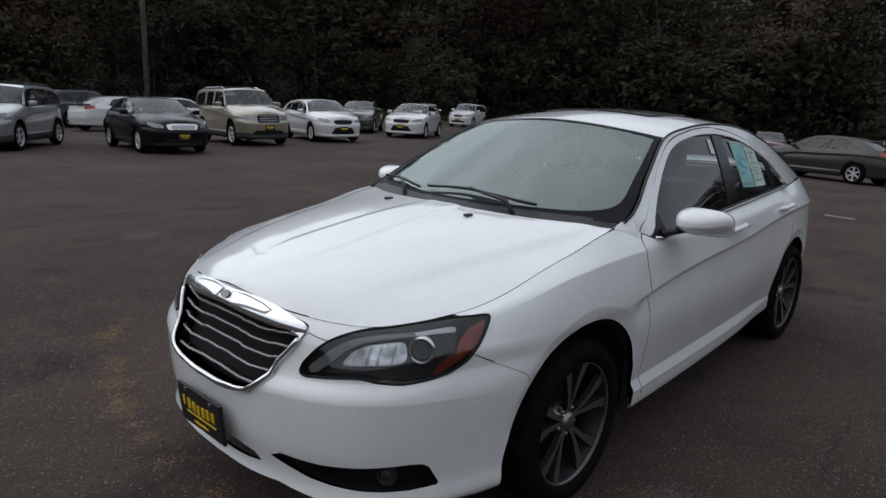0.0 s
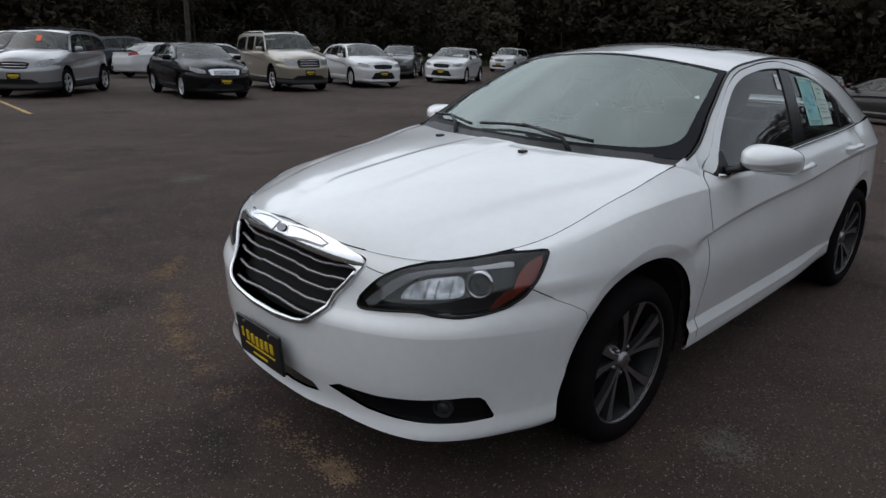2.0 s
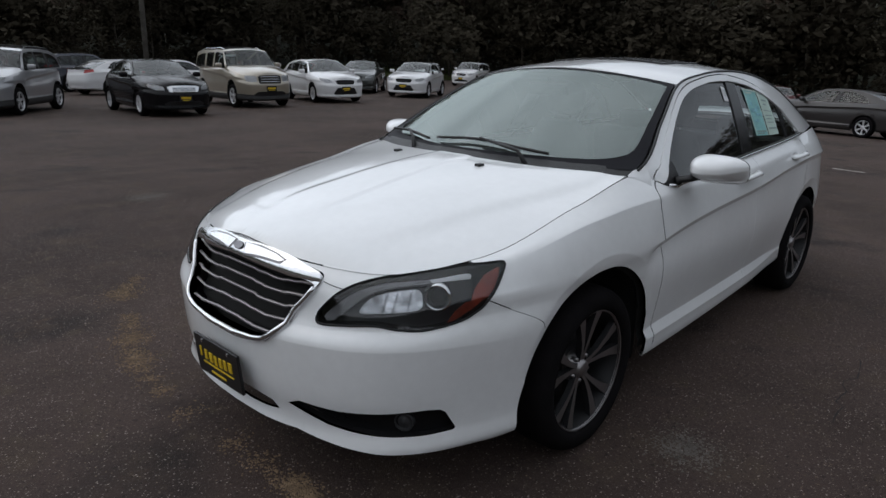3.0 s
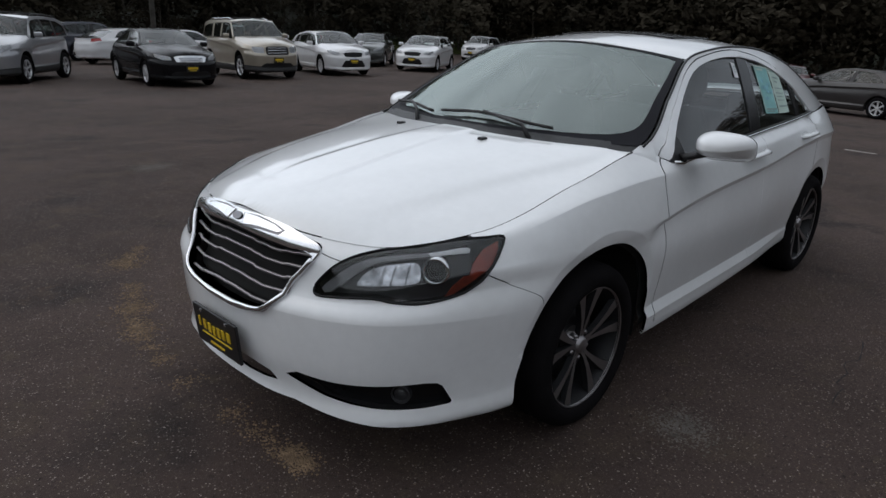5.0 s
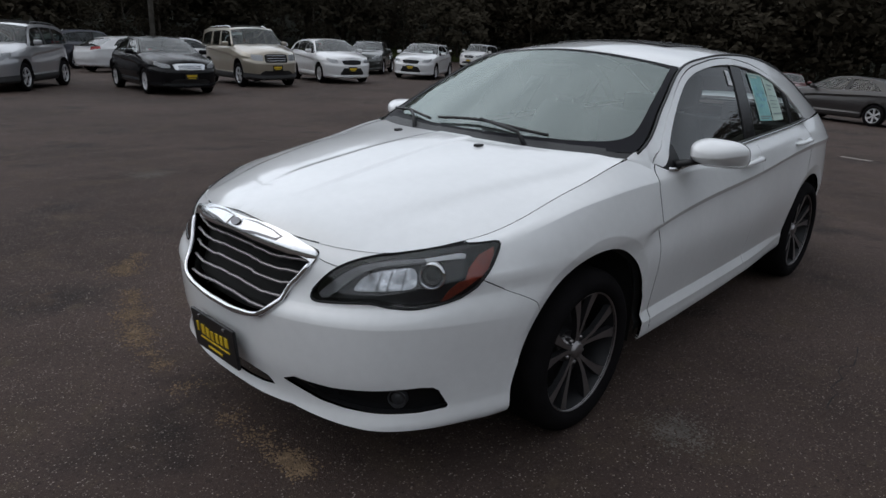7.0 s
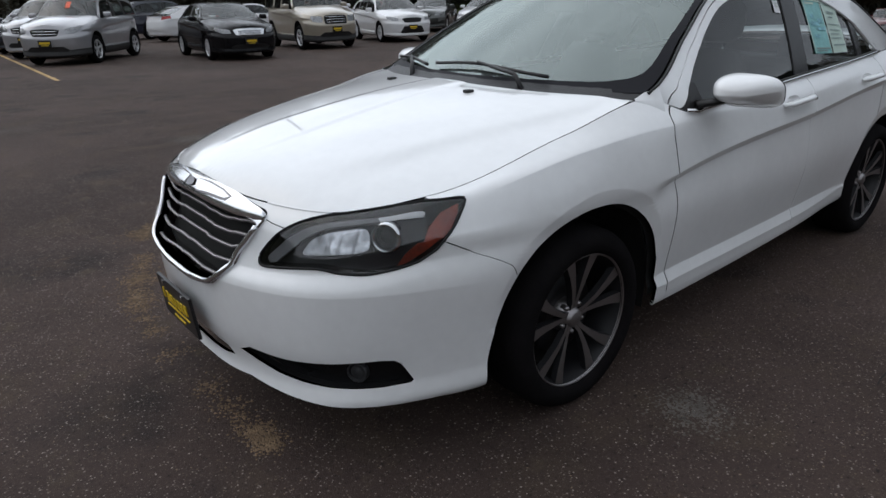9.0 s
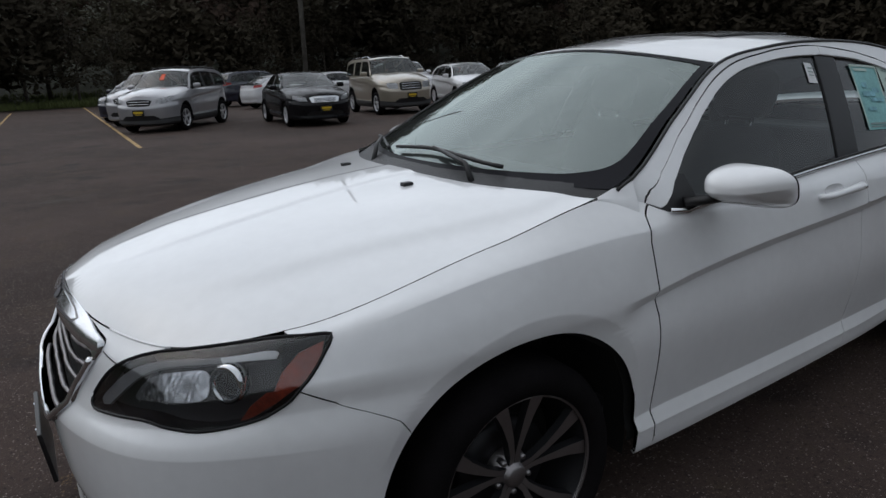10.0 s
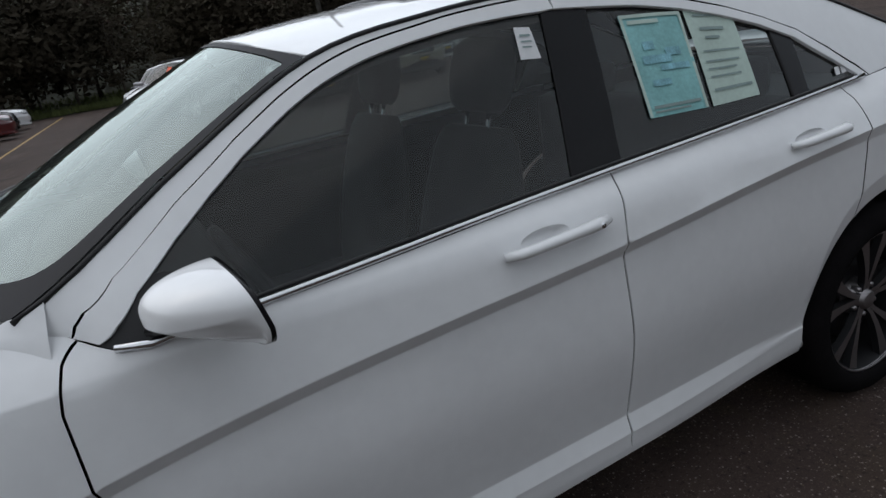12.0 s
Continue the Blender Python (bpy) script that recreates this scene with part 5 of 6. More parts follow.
    # the foot of each front pillar, running smoothly into the fender
    low_q = [(1.99, 0.924), (2.02, 0.908), (2.05, 0.892), (2.08, 0.876), (2.106, 0.862)]
    rail_x = np.array([-0.935, -0.895])
    high = np.concatenate([[(-1.022, -0.7765, 1.0585), (-0.992, -0.772, 1.064), (-0.958, -0.772, 1.075)], np.column_stack([rail_x, along(RAIL_X, RAIL_Y, rail_x), along(RAIL_X, RAIL_Z, rail_x)])])
    low_p, up = shell(low_q), np.array([0, -0.6, 0.8])
    for sgn in (1, -1):
        rows_ = [(low_p + (high - low_p) * t + up * (-0.002 + 0.0055 * min(1.0, 3.0 * t))) * [1, sgn, 1] for t in np.linspace(0, 1, 7)]
        mesh_ob("pillar_foot", np.concatenate(rows_), grid_faces(7, 5), M_WHITE, car, "white foot of the front pillar", flip=sgn > 0)
        bead = shell([(u_, TOP - 0.001) for u_ in np.linspace(0.42, 0.69, 14)]) * [1, sgn, 1]
        tube("bumper_edge", [tuple(p) for p in bead], 0.0032, M_WHITE, car, sides=6)
        seam = shell([(0.445, 0.822), (0.475, 0.808), (0.51, 0.797), (0.532, 0.793)]) * [1, sgn, 1]
        tube("hood_seam", [tuple(p) for p in seam], 0.0016, M_DARK, car, sides=5)
    cowl = [(x + 0.0, y) for x, y in rear]
    cv = [*hood_top(cowl) + [0, 0, -0.012]]
    gv = [windshield([(0.04, 0.8 * y / 0.79)])[0] for x, y in cowl]
    mesh_ob("cowl", [*cv, *gv], [(k, k + 1, len(cv) + k + 1, len(cv) + k) for k in range(len(cv) - 1)], M_BLACK_PLASTIC, car, "black cowl")
    glass_ob = skin("windshield", windshield, [(-0.01, -0.785), (0.74, -0.785), (0.75, 0), (0.74, 0.785), (-0.01, 0.785)], M_WINDSHIELD, car, "tinted windshield", step=(0.05, 0.05), hem=0.0)
    glass_ob.visible_shadow = True
    half_band = [(0.045, 0.0), (0.046, 0.3), (0.052, 0.56), (0.070, 0.66), (0.115, 0.722), (0.22, 0.742), (0.45, 0.750), (0.66, 0.752), (0.71, 0.715), (0.728, 0.4), (0.735, 0.0)]
    band_in = rounded(half_band + [(a, -b) for a, b in half_band[-2:0:-1]], 3)
    skin("windshield_band", windshield, [(-0.01, -0.785), (0.74, -0.785), (0.75, 0), (0.74, 0.785), (-0.01, 0.785)], M_FRIT, car, "black edge band of the windshield", holes=[band_in], step=(0.05, 0.05), lift=0.002, hem=0.0)
    front = rounded([(-0.30, -0.615), (-0.355, -0.40), (-0.385, 0), (-0.355, 0.40), (-0.30, 0.615)], 4, False)
    rx = np.linspace(-0.27, 1.28, 24)
    rail = [(x, -y - 0.004) for x, y in zip(rx, along(RAIL_X, RAIL_Y, rx))]
    roof = skin("roof", roof_top, front + [(x, y) for x, y in rail] + [(x, -y) for x, y in rail[::-1]], M_WHITE, car, "white roof with dark sunroof", step=(0.05, 0.05))
    sun_poly = rounded([(0.10, -0.36), (0.06, -0.30), (0.05, 0), (0.06, 0.30), (0.10, 0.36), (0.50, 0.36), (0.54, 0.30), (0.55, 0), (0.54, -0.30), (0.50, -0.36)], 3)
    skin("sunroof", roof_top, sun_poly, M_GLOSS_BLACK, roof, "dark glass sunroof", step=(0.05, 0.05), lift=0.008, hem=0.012)
    for m in (False, True):
        rr = np.stack([np.linspace(-0.95, 1.9, 50), np.full(50, 0.4)], -1)
        p = side_glass(rr) * ([1, -1, 1] if m else [1, 1, 1])
        tube("roof_groove", [tuple(q) for q in p], 0.0065, M_BLACK_PLASTIC, car, "black roof moulding", sides=5)
    # rear window and boot lid

    def rear_window(q):
        q = np.atleast_2d(np.asarray(q, float))
        a, w = q[:, 0] / 0.7, q[:, 1] / 0.7
        xe = 1.28 + 0.68 * a
        e = np.column_stack([xe, -along(RAIL_X, RAIL_Y, xe), along(RAIL_X, RAIL_Z, xe)])
        c = np.column_stack([xe + 0.06, 0 * a, e[:, 2] + 0.06 - 0.02 * a])
        p = c + (e - c) * np.abs(w)[:, None] ** 2
        p[:, 1] = e[:, 1] * w
        return p

    def boot_top(q):
        q = np.atleast_2d(np.asarray(q, float))
        x, y = q[:, 0], q[:, 1]
        ye = along([1.9, 2.1, 2.3, 2.40], [0.66, 0.63, 0.56, 0.46], x)
        return np.column_stack([x, y, 1.085 + 0.045 * (1 - np.clip(np.abs(y) / ye, 0, 1.1) ** 2.5) - 0.10 * np.maximum(x - 2.1, 0) ** 1.5])

    skin("rear_window", rear_window, [(0, -0.69), (0.7, -0.69), (0.7, 0.69), (0, 0.69)], M_GLASS, car, "tinted rear window", step=(0.06, 0.06), hem=0.0)
    skin("boot_lid", boot_top, rounded([(1.95, -0.63), (2.12, -0.61), (2.30, -0.50), (2.38, -0.3), (2.40, 0), (2.38, 0.3), (2.30, 0.50), (2.12, 0.61), (1.95, 0.63), (1.97, 0.3), (1.98, 0), (1.97, -0.3)], 3), M_WHITE, car, "white boot lid", step=(0.05, 0.05))
    # wipers
    for a, b, c in (((0.066, 0.215), (0.088, -0.06), (0.045, -0.43)), ((0.060, 0.74), (0.075, 0.52), (0.050, 0.27))):
        q = rounded([a, b, c], 8, False)
        p = windshield(q)
        n = surface_normals(windshield, np.array(q))
        n *= np.sign(n[:, 2:3])
        w = tube("wiper", [tuple(v) for v in p + n * 0.020], [0.0075] * len(p), M_BLACK_PLASTIC, car, "black wiper", sides=6)
        base = windshield([(-0.02, c[1] + 0.06)])[0]
        tube("wiper_arm", [tuple(base), tuple(windshield([(0.03, c[1] + 0.12)])[0] + [-0.02, 0, 0.03]), tuple(p[len(p) // 2] + n[0] * 0.03)], [0.012, 0.009, 0.006], M_BLACK_PLASTIC, w, sides=6)
    # number plate of the dealer: black, with bars for its lettering
    plate = part("plate", boxed(-0.006, -0.155, -0.078, 0.006, 0.155, 0.078, bevel=0.003), M_PLATE_BLACK, car, "black dealer plate with yellow bars")
    plate.matrix_local = pose(-2.468, 0.005, 0.425, 0, -6, 0)
    bars = [(-0.118 + 0.034 * k, -0.014 + 0.006 * abs(k - 3) * 0.5, -0.118 + 0.034 * k + w_, 0.024 + 0.006 * abs(k - 3) * 0.5) for k, w_ in enumerate((0.012, 0.020, 0.022, 0.018, 0.021, 0.019, 0.022))] + [(-0.10, -0.028, 0.11, -0.023), (-0.05, -0.058, 0.05, -0.050)]
    for y0, z0, y1, z1 in bars:
        part("plate_bar", boxed(-0.0095, -y1, z0, -0.005, -y0, z1), M_YELLOW, plate)
    for yy in (-0.09, 0.09):
        part("plate_screw", boxed(-0.010, yy - 0.006, 0.058, -0.005, yy + 0.006, 0.068), M_CHROME, plate)
    # cabin
    part("cabin_floor", boxed(-0.95, -0.76, 0.30, 1.95, 0.76, 0.40), M_DASH, car)
    part("engine_bay", boxed(-2.2, -0.55, 0.30, -1.0, 0.55, 0.80), M_DARK, car)
    part("underbody", boxed(-2.1, -0.66, 0.20, 2.15, 0.66, 0.27, bevel=0.02), M_DARK, car)
    part("parcel_shelf", boxed(1.25, -0.66, 0.90, 1.95, 0.66, 1.00), M_DASH, car)
    dash = part("dashboard", boxed(-1.0, -0.72, 0.70, -0.55, 0.72, 1.03, bevel=0.06), M_DASH, car, "dark dashboard", smooth=True)
    wheel_pts = [(0.185 * math.cos(a), 0.185 * math.sin(a), 0) for a in np.linspace(0, 2 * math.pi, 25)]
    sw = tube("steering_wheel", wheel_pts, 0.016, M_DASH, car, "dark steering wheel", sides=8)
    sw.matrix_local = pose(-0.47, -0.37, 0.87, 0, 62, 0)
    part("steering_hub", boxed(-0.06, -0.16, -0.03, 0.06, 0.16, 0.0, bevel=0.01), M_DASH, sw)
    seat(car, -0.10, -0.37), seat(car, -0.11, 0.37)
    rear_seat = part("rear_seat", boxed(0.75, -0.68, 0.40, 1.25, 0.68, 0.58, bevel=0.05), M_SEAT, car, "dark rear bench", smooth=True)
    part("rear_backrest", boxed(1.15, -0.68, 0.50, 1.32, 0.68, 1.04, bevel=0.05), M_SEAT, rear_seat, smooth=True)
    for yy in (-0.38, 0.38):
        part("rear_headrest", boxed(1.20, yy - 0.13, 1.03, 1.31, yy + 0.13, 1.17, bevel=0.04), M_SEAT, rear_seat, smooth=True)
    rv = part("rear_view_mirror", boxed(-0.02, -0.11, -0.03, 0.02, 0.11, 0.03, bevel=0.012), M_BLACK_PLASTIC, car, "black rear-view mirror")
    rv.matrix_local = pose(-0.50, 0.0, 1.365, 0, -10, 12)
    # sheets in the rear door window and a sticker in the front one
    ink = M_INK
    sheet_on_glass("window_sheet", [(0.528, 0.315), (0.748, 0.308), (0.710, 0.068), (0.502, 0.082)], M_AQUA, car, "aqua printed window sheet", rows=[(0.0, 0.0, 1.0, 0.035, M_PALE), (0.0, 0.035, 0.045, 1.0, M_PALE), (0.955, 0.035, 1.0, 1.0, M_PALE), (0.10, 0.06, 0.60, 0.10, M_PALE), (0.22, 0.28, 0.40, 0.36, M_BLUE_PRINT), (0.15, 0.42, 0.62, 0.50, M_BLUE_PRINT), (0.40, 0.52, 0.88, 0.58, M_BLUE_PRINT), (0.55, 0.36, 0.80, 0.44, M_BLUE_PRINT), (0.20, 0.66, 0.50, 0.72, M_BLUE_PRINT), (0.1, 0.90, 0.9, 0.93, ink), (0.1, 0.95, 0.7, 0.97, ink)])
    sheet_on_glass("window_sheet", [(0.765, 0.310), (0.950, 0.300), (0.920, 0.060), (0.730, 0.066)], M_PALE, car, "pale green printed window sheet",
                   rows=[(0.15, 0.05, 0.85, 0.07, ink), (0.2, 0.19, 0.7, 0.225, ink), (0.25, 0.29, 0.55, 0.32, ink), (0.12, 0.44, 0.88, 0.46, ink), (0.1, 0.55, 0.8, 0.57, ink), (0.1, 0.63, 0.7, 0.65, ink), (0.1, 0.71, 0.75, 0.73, ink), (0.1, 0.84, 0.9, 0.87, ink)])
    sheet_on_glass("window_sticker", [(0.205, 0.334), (0.250, 0.328), (0.248, 0.262), (0.190, 0.268)], M_LABEL_WHITE, car, "white window sticker", rows=[(0.2, 0.25, 0.8, 0.32, ink), (0.2, 0.45, 0.8, 0.5, ink), (0.2, 0.62, 0.7, 0.67, ink)])
    for k in range(3):
        x0 = 1.285 + 0.033 * k
        sheet_on_glass("model_mark", [(x0, 0.075), (x0 + 0.024, 0.075), (x0 + 0.018, 0.045), (x0 - 0.006, 0.045)], M_LABEL_WHITE, car, "white mark").location = (0, -0.004, 0.001)
    return car


build_sedan()

# ---- the other cars of the lot ----
M_SILVER = paint("silver_car_paint", (0.33, 0.33, 0.345), metal=0.4)
M_BLACKP = material("black_car_paint", (0.006, 0.006, 0.007), rough=0.25, spec=0.15, coat=0.15, var=0.05)
M_BEIGE = paint("beige_car_paint", (0.36, 0.32, 0.26), metal=0.4)
M_WHITE2 = paint("plain_white_paint", (0.66, 0.66, 0.67))
M_GREYP = material("dark_grey_paint", (0.034, 0.031, 0.031), rough=0.3, metal=0.1, coat=0.25, var=0.04, scale=3.0)
M_NAVY = paint("dark_blue_paint", (0.012, 0.014, 0.028))
M_MAROON = paint("dark_red_paint", (0.09, 0.010, 0.012))
M_SAGE = paint("grey_green_paint", (0.035, 0.040, 0.038), metal=0.3)
M_FAR_LAMP = material("dull_lamp_glass", (0.42, 0.42, 0.43), rough=0.3, metal=0.5, var=0.3, scale=25)
M_RIM = material("silver_wheel", (0.58, 0.58, 0.60), rough=0.4, metal=0.6, var=0.08)
M_CLADDING = material("grey_cladding", (0.028, 0.028, 0.029), rough=0.6, var=0.1)
M_ORANGE_TAG = material("orange_tag", (0.75, 0.13, 0.06), rough=0.6, var=0.1)
M_SHADE = material("windscreen_shade", (0.30, 0.30, 0.31), rough=0.7, var=0.1)

KINDS = {
    # length, width, height factors; rail x / y / z; belt x / y / z; pillars; rear end of the roof
    "sedan": dict(sc=(0.985, 0.985, 0.975), rx=RAIL_X, ry=RAIL_Y, rz=RAIL_Z, bx=BELT_X, by=BELT_Y, bz=BELT_Z, pillars=((0.30, 0.40),), roof=1.28, tail=1.98, wheel=0.97),
    "hatch": dict(sc=(0.90, 0.985, 0.985), rx=[-1.08, -1.03, -0.65, -0.30, 0.1, 0.6, 1.1, 1.6, 2.05, 2.3], ry=[-0.815, -0.81, -0.70, -0.62, -0.60, -0.595, -0.60, -0.61, -0.64, -0.68],
                  rz=[1.03, 1.05, 1.27, 1.42, 1.475, 1.48, 1.45, 1.39, 1.25, 1.09], bx=[-1.08, -0.9, -0.4, 0.33, 1.05, 1.6, 2.3], by=[-0.815, -0.86, -0.85, -0.82, -0.79, -0.76, -0.68],
                  bz=[1.02, 0.99, 0.995, 1.02, 1.06, 1.08, 1.08], pillars=((0.25, 0.34), (1.15, 1.25)), roof=1.75, tail=2.28, wheel=0.97),
    "suv": dict(sc=(0.93, 0.985, 1.12), rx=[-0.98, -0.94, -0.68, -0.42, 0.0, 0.6, 1.2, 1.75, 2.1, 2.3], ry=[-0.82, -0.815, -0.74, -0.675, -0.655, -0.65, -0.65, -0.655, -0.68, -0.72],
                rz=[1.04, 1.06, 1.27, 1.425, 1.49, 1.505, 1.49, 1.45, 1.33, 1.08], bx=[-0.98, -0.85, -0.4, 0.33, 1.05, 1.6, 2.3], by=[-0.82, -0.86, -0.855, -0.84, -0.825, -0.80, -0.72],
                bz=[1.035, 0.995, 0.995, 1.0, 1.01, 1.02, 1.05], pillars=((0.25, 0.35), (1.05, 1.17)), roof=1.95, tail=2.28, wheel=1.06),
    "boxy": dict(sc=(0.92, 1.0, 1.20), rx=[-1.0, -0.95, -0.72, -0.50, -0.1, 0.6, 1.3, 1.9, 2.2, 2.35], ry=[-0.83, -0.825, -0.77, -0.715, -0.695, -0.69, -0.69, -0.69, -0.70, -0.74],
                 rz=[1.04, 1.06, 1.27, 1.425, 1.475, 1.48, 1.48, 1.45, 1.35, 1.06], bx=[-1.0, -0.85, -0.4, 0.33, 1.05, 1.6, 2.35], by=[-0.83, -0.86, -0.855, -0.85, -0.845, -0.83, -0.74],
                 bz=[1.035, 1.0, 1.0, 1.0, 1.0, 1.0, 1.03], pillars=((0.25, 0.35), (1.05, 1.17)), roof=2.05, tail=2.33, wheel=1.08),
}


def simple_wheel(car, x, y, r, spokes):
    """A far wheel: tyre, rim with spokes and a cap."""
    hub = empty("wheel")
    hub.parent = car
    hub.location = (x, y, r)
    hub.rotation_euler = (0, 0, 0 if y < 0 else math.pi)
    k = r / 0.337
    lathe("tyre", [(0.225 * k, -0.09), (0.25 * k, -0.11), (0.30 * k, -0.11), (0.33 * k, -0.085), (0.337 * k, -0.05), (0.337 * k, 0.06), (0.30 * k, 0.10), (0.22 * k, 0.09)], M_RUBBER, hub, n=28)
    rim = lathe("rim", [(0.20 * k, 0.06), (0.205 * k, -0.06), (0.225 * k, -0.09), (0.229 * k, -0.098), (0.215 * k, -0.098), (0.208 * k, -0.07)], M_RIM, hub, "silver rim", n=28)
    lathe("rim_well", [(0.0005, -0.02), (0.19 * k, -0.02), (0.207 * k, -0.06)], M_DARK, rim, n=20)
    lathe("hub_cap", [(0.0005, -0.088), (0.04 * k, -0.085), (0.055 * k, -0.05)], M_RIM, rim, n=14)
    for i in range(spokes):
        a = radians(90 + 360 / spokes * i)
        c, u = Vector((math.cos(a), 0, math.sin(a))), Vector((-math.sin(a), 0, math.cos(a)))
        verts = []
        for rr, half, dep in ((0.03 * k, 0.022, -0.082), (0.12 * k, 0.020, -0.085), (0.215 * k, 0.030, -0.09)):
            for w, dy in ((-half - 0.006, 0.03), (-half, 0), (half, 0), (half + 0.006, 0.03)):
                v = c * rr + u * w
                verts.append((v.x, dep + dy, v.z))
        mesh_ob("spoke", verts, grid_faces(3, 4), M_RIM, rim, smooth=False)


def far_car(kind, mat, m, label, category="car", grille="bars", plate=True, spokes=5, lower=None, rack=False, tag=None, nose=True):
    K = KINDS[kind]
    sc = np.array(K["sc"])
    car = empty({"sedan": "sedan", "hatch": "hatchback", "suv": "suv", "boxy": "suv"}[kind], m)
    tagged(car, label, category, "parked cars of the lot")
    sh = lambda q: shell(q) * sc
    hd = lambda q: hood_top(q) * sc

    def sg(q):
        q = np.atleast_2d(np.asarray(q, float))
        x, v = q[:, 0], q[:, 1] / 0.4
        a = np.column_stack([along(K["bx"], K["by"], x), along(K["bx"], K["bz"], x)])
        b = np.column_stack([along(K["rx"], K["ry"], x), along(K["rx"], K["rz"], x)])
        p = a + (b - a) * v[:, None]
        p[:, 0] -= 0.06 * np.maximum(b[:, 1] - a[:, 1], 0) * v * (1 - v)
        return np.column_stack([x, p]) * sc

    def rt(q):
        q = np.atleast_2d(np.asarray(q, float))
        x, y = q[:, 0], q[:, 1]
        yr, zr = -along(K["rx"], K["ry"], x), along(K["rx"], K["rz"], x)
        x3 = K["rx"][3]
        crown = along([x3 - 0.12, x3, x3 + 0.3, 2.5], [0.11, 0.06, 0.04, 0.035], x)
        return np.column_stack([x, y, zr + crown * (1 - np.clip(np.abs(y) / yr, 0, 1.1) ** 2)]) * sc

    x1, x3 = K["rx"][1], K["rx"][3]

    def ws(q):
        q = np.atleast_2d(np.asarray(q, float))
        a, w = q[:, 0] / 0.75, q[:, 1] / 0.8
        xe = x1 + (x3 - x1) * a
        e = np.column_stack([xe, -along(K["rx"], K["ry"], xe), along(K["rx"], K["rz"], xe)])
        c = np.column_stack([x1 - 0.22 + (x3 - x1 + 0.12) * a, 0 * a, 1.06 + (K["rz"][3] + 0.06 - 1.06) * a + 0.04 * a * (1 - a)])
        p = c + (e - c) * np.abs(w)[:, None] ** 2
        p[:, 1] = e[:, 1] * w
        return p * sc

    smax = float(PLAN_S[-1])
    step = (0.10, 0.05)
    low = 0.0 if lower is None else 0.20
    for mir in (False, True):
        fa, ra = arch(-1.383, 0.40, 0.385, 0, 180, 14), arch(1.383, 0.39, 0.375, 0, 180, 14)
        outline = [(0, low)] + ([(fa[-1][0], low)] + fa[::-1] + [(fa[0][0], low), (ra[-1][0], low)] + ra[::-1] + [(ra[0][0], low), (smax, low)]) + [(smax, TOP), (2.2, TOP), (1.0, TOP), (0.5, TOP), (0, TOP)]
        lamp = [(0.50, 0.66), (0.53, 0.78), (0.62, 0.86), (0.80, 0.88), (1.0, 0.86), (1.06, 0.80), (0.98, 0.68), (0.75, 0.64)]
        if kind == "boxy":
            lamp = [(0.44, 0.63), (0.45, 0.82), (0.52, 0.87), (0.74, 0.87), (0.86, 0.82), (0.86, 0.70), (0.78, 0.62), (0.60, 0.60)]
        tail = [(smax - 0.95, 0.72), (smax - 0.93, 0.90), (smax - 0.55, 0.90), (smax - 0.50, 0.74)]
        skin("body_side", sh, outline, mat, car, "painted body side", holes=[lamp, tail], step=step, edge=0.05, mirror=mir)
        if lower is not None:
            lo2 = [(0, 0.0), (fa[-1][0], 0.0), (fa[-1][0], low), (0, low)]
            skin("cladding", sh, lo2, lower, car, "grey lower cladding", step=step, lift=0.004, mirror=mir)
            skin("cladding", sh, [(fa[0][0], 0.0), (ra[-1][0], 0.0), (ra[-1][0], low), (fa[0][0], low)], lower, car, "grey lower cladding", step=step, lift=0.004, mirror=mir)
        hl = skin("headlight", sh, lamp, M_FAR_LAMP, car, "clear headlight", step=(0.06, 0.04), lift=-0.010, mirror=mir)
        skin("lens", sh, lamp, M_LENS, hl, step=(0.08, 0.06), lift=0.003, hem=0.0, mirror=mir)
        skin("tail_lamp", sh, tail, M_RED, car, "red tail lamp", step=(0.08, 0.05), lift=0.003, mirror=mir)
        skin("body_lining", sh, [(0, 0.05), (smax, 0.05), (smax, 0.88), (0, 0.88)], M_DARK, car, holes=[arch(-1.383, 0.39, 0.375, -30, 210, 16), arch(1.383, 0.38, 0.365, -30, 210, 16)], step=(0.2, 0.1), lift=-0.04, hem=0.0, mirror=mir)
        sgn = 1 if mir else -1
        for cx in (-1.383, 1.383):
            verts = [((cx + 0.395 * math.cos(radians(w))) * sc[0], sgn * yy * sc[1], (0.345 + 0.38 * math.sin(radians(w))) * sc[2]) for w in np.linspace(-15, 195, 14) for yy in (0.88, 0.52)]
            mesh_ob("wheel_house", verts, grid_faces(14, 2), M_DARK, car)
            simple_wheel(car, cx * sc[0], sgn * 0.775 * sc[1], 0.337 * K["wheel"], spokes)
        # cabin side
        xe = K["tail"]
        xs = np.linspace(x1 - 0.02, xe, 16)
        panel = [(x, 0.0) for x in xs] + [(x, 0.4) for x in xs[::-1]]
        xa, xb = x1 + 0.13, K["roof"] + (0.10 if kind in ("sedan", "hatch") else 0.18)
        top = [(x1 + 0.10, 0.10), (x1 + 0.22, 0.24), (x1 + 0.40, 0.305), (x3 + 0.05, 0.335), (x3 + 0.4, 0.345), (0.9, 0.34)] + ([(1.15, 0.26), (xb, 0.05)] if kind == "sedan" else [(1.5, 0.325), (xb - 0.16, 0.29), (xb, 0.06)])
        hole = [(x1 + 0.10, 0.03)] + top + [(xb - 0.02, 0.03)]
        skin("cabin_side", sg, panel, mat, car, "painted pillars and roof rail", holes=[hole], step=(0.10, 0.06), edge=0.05, mirror=mir)
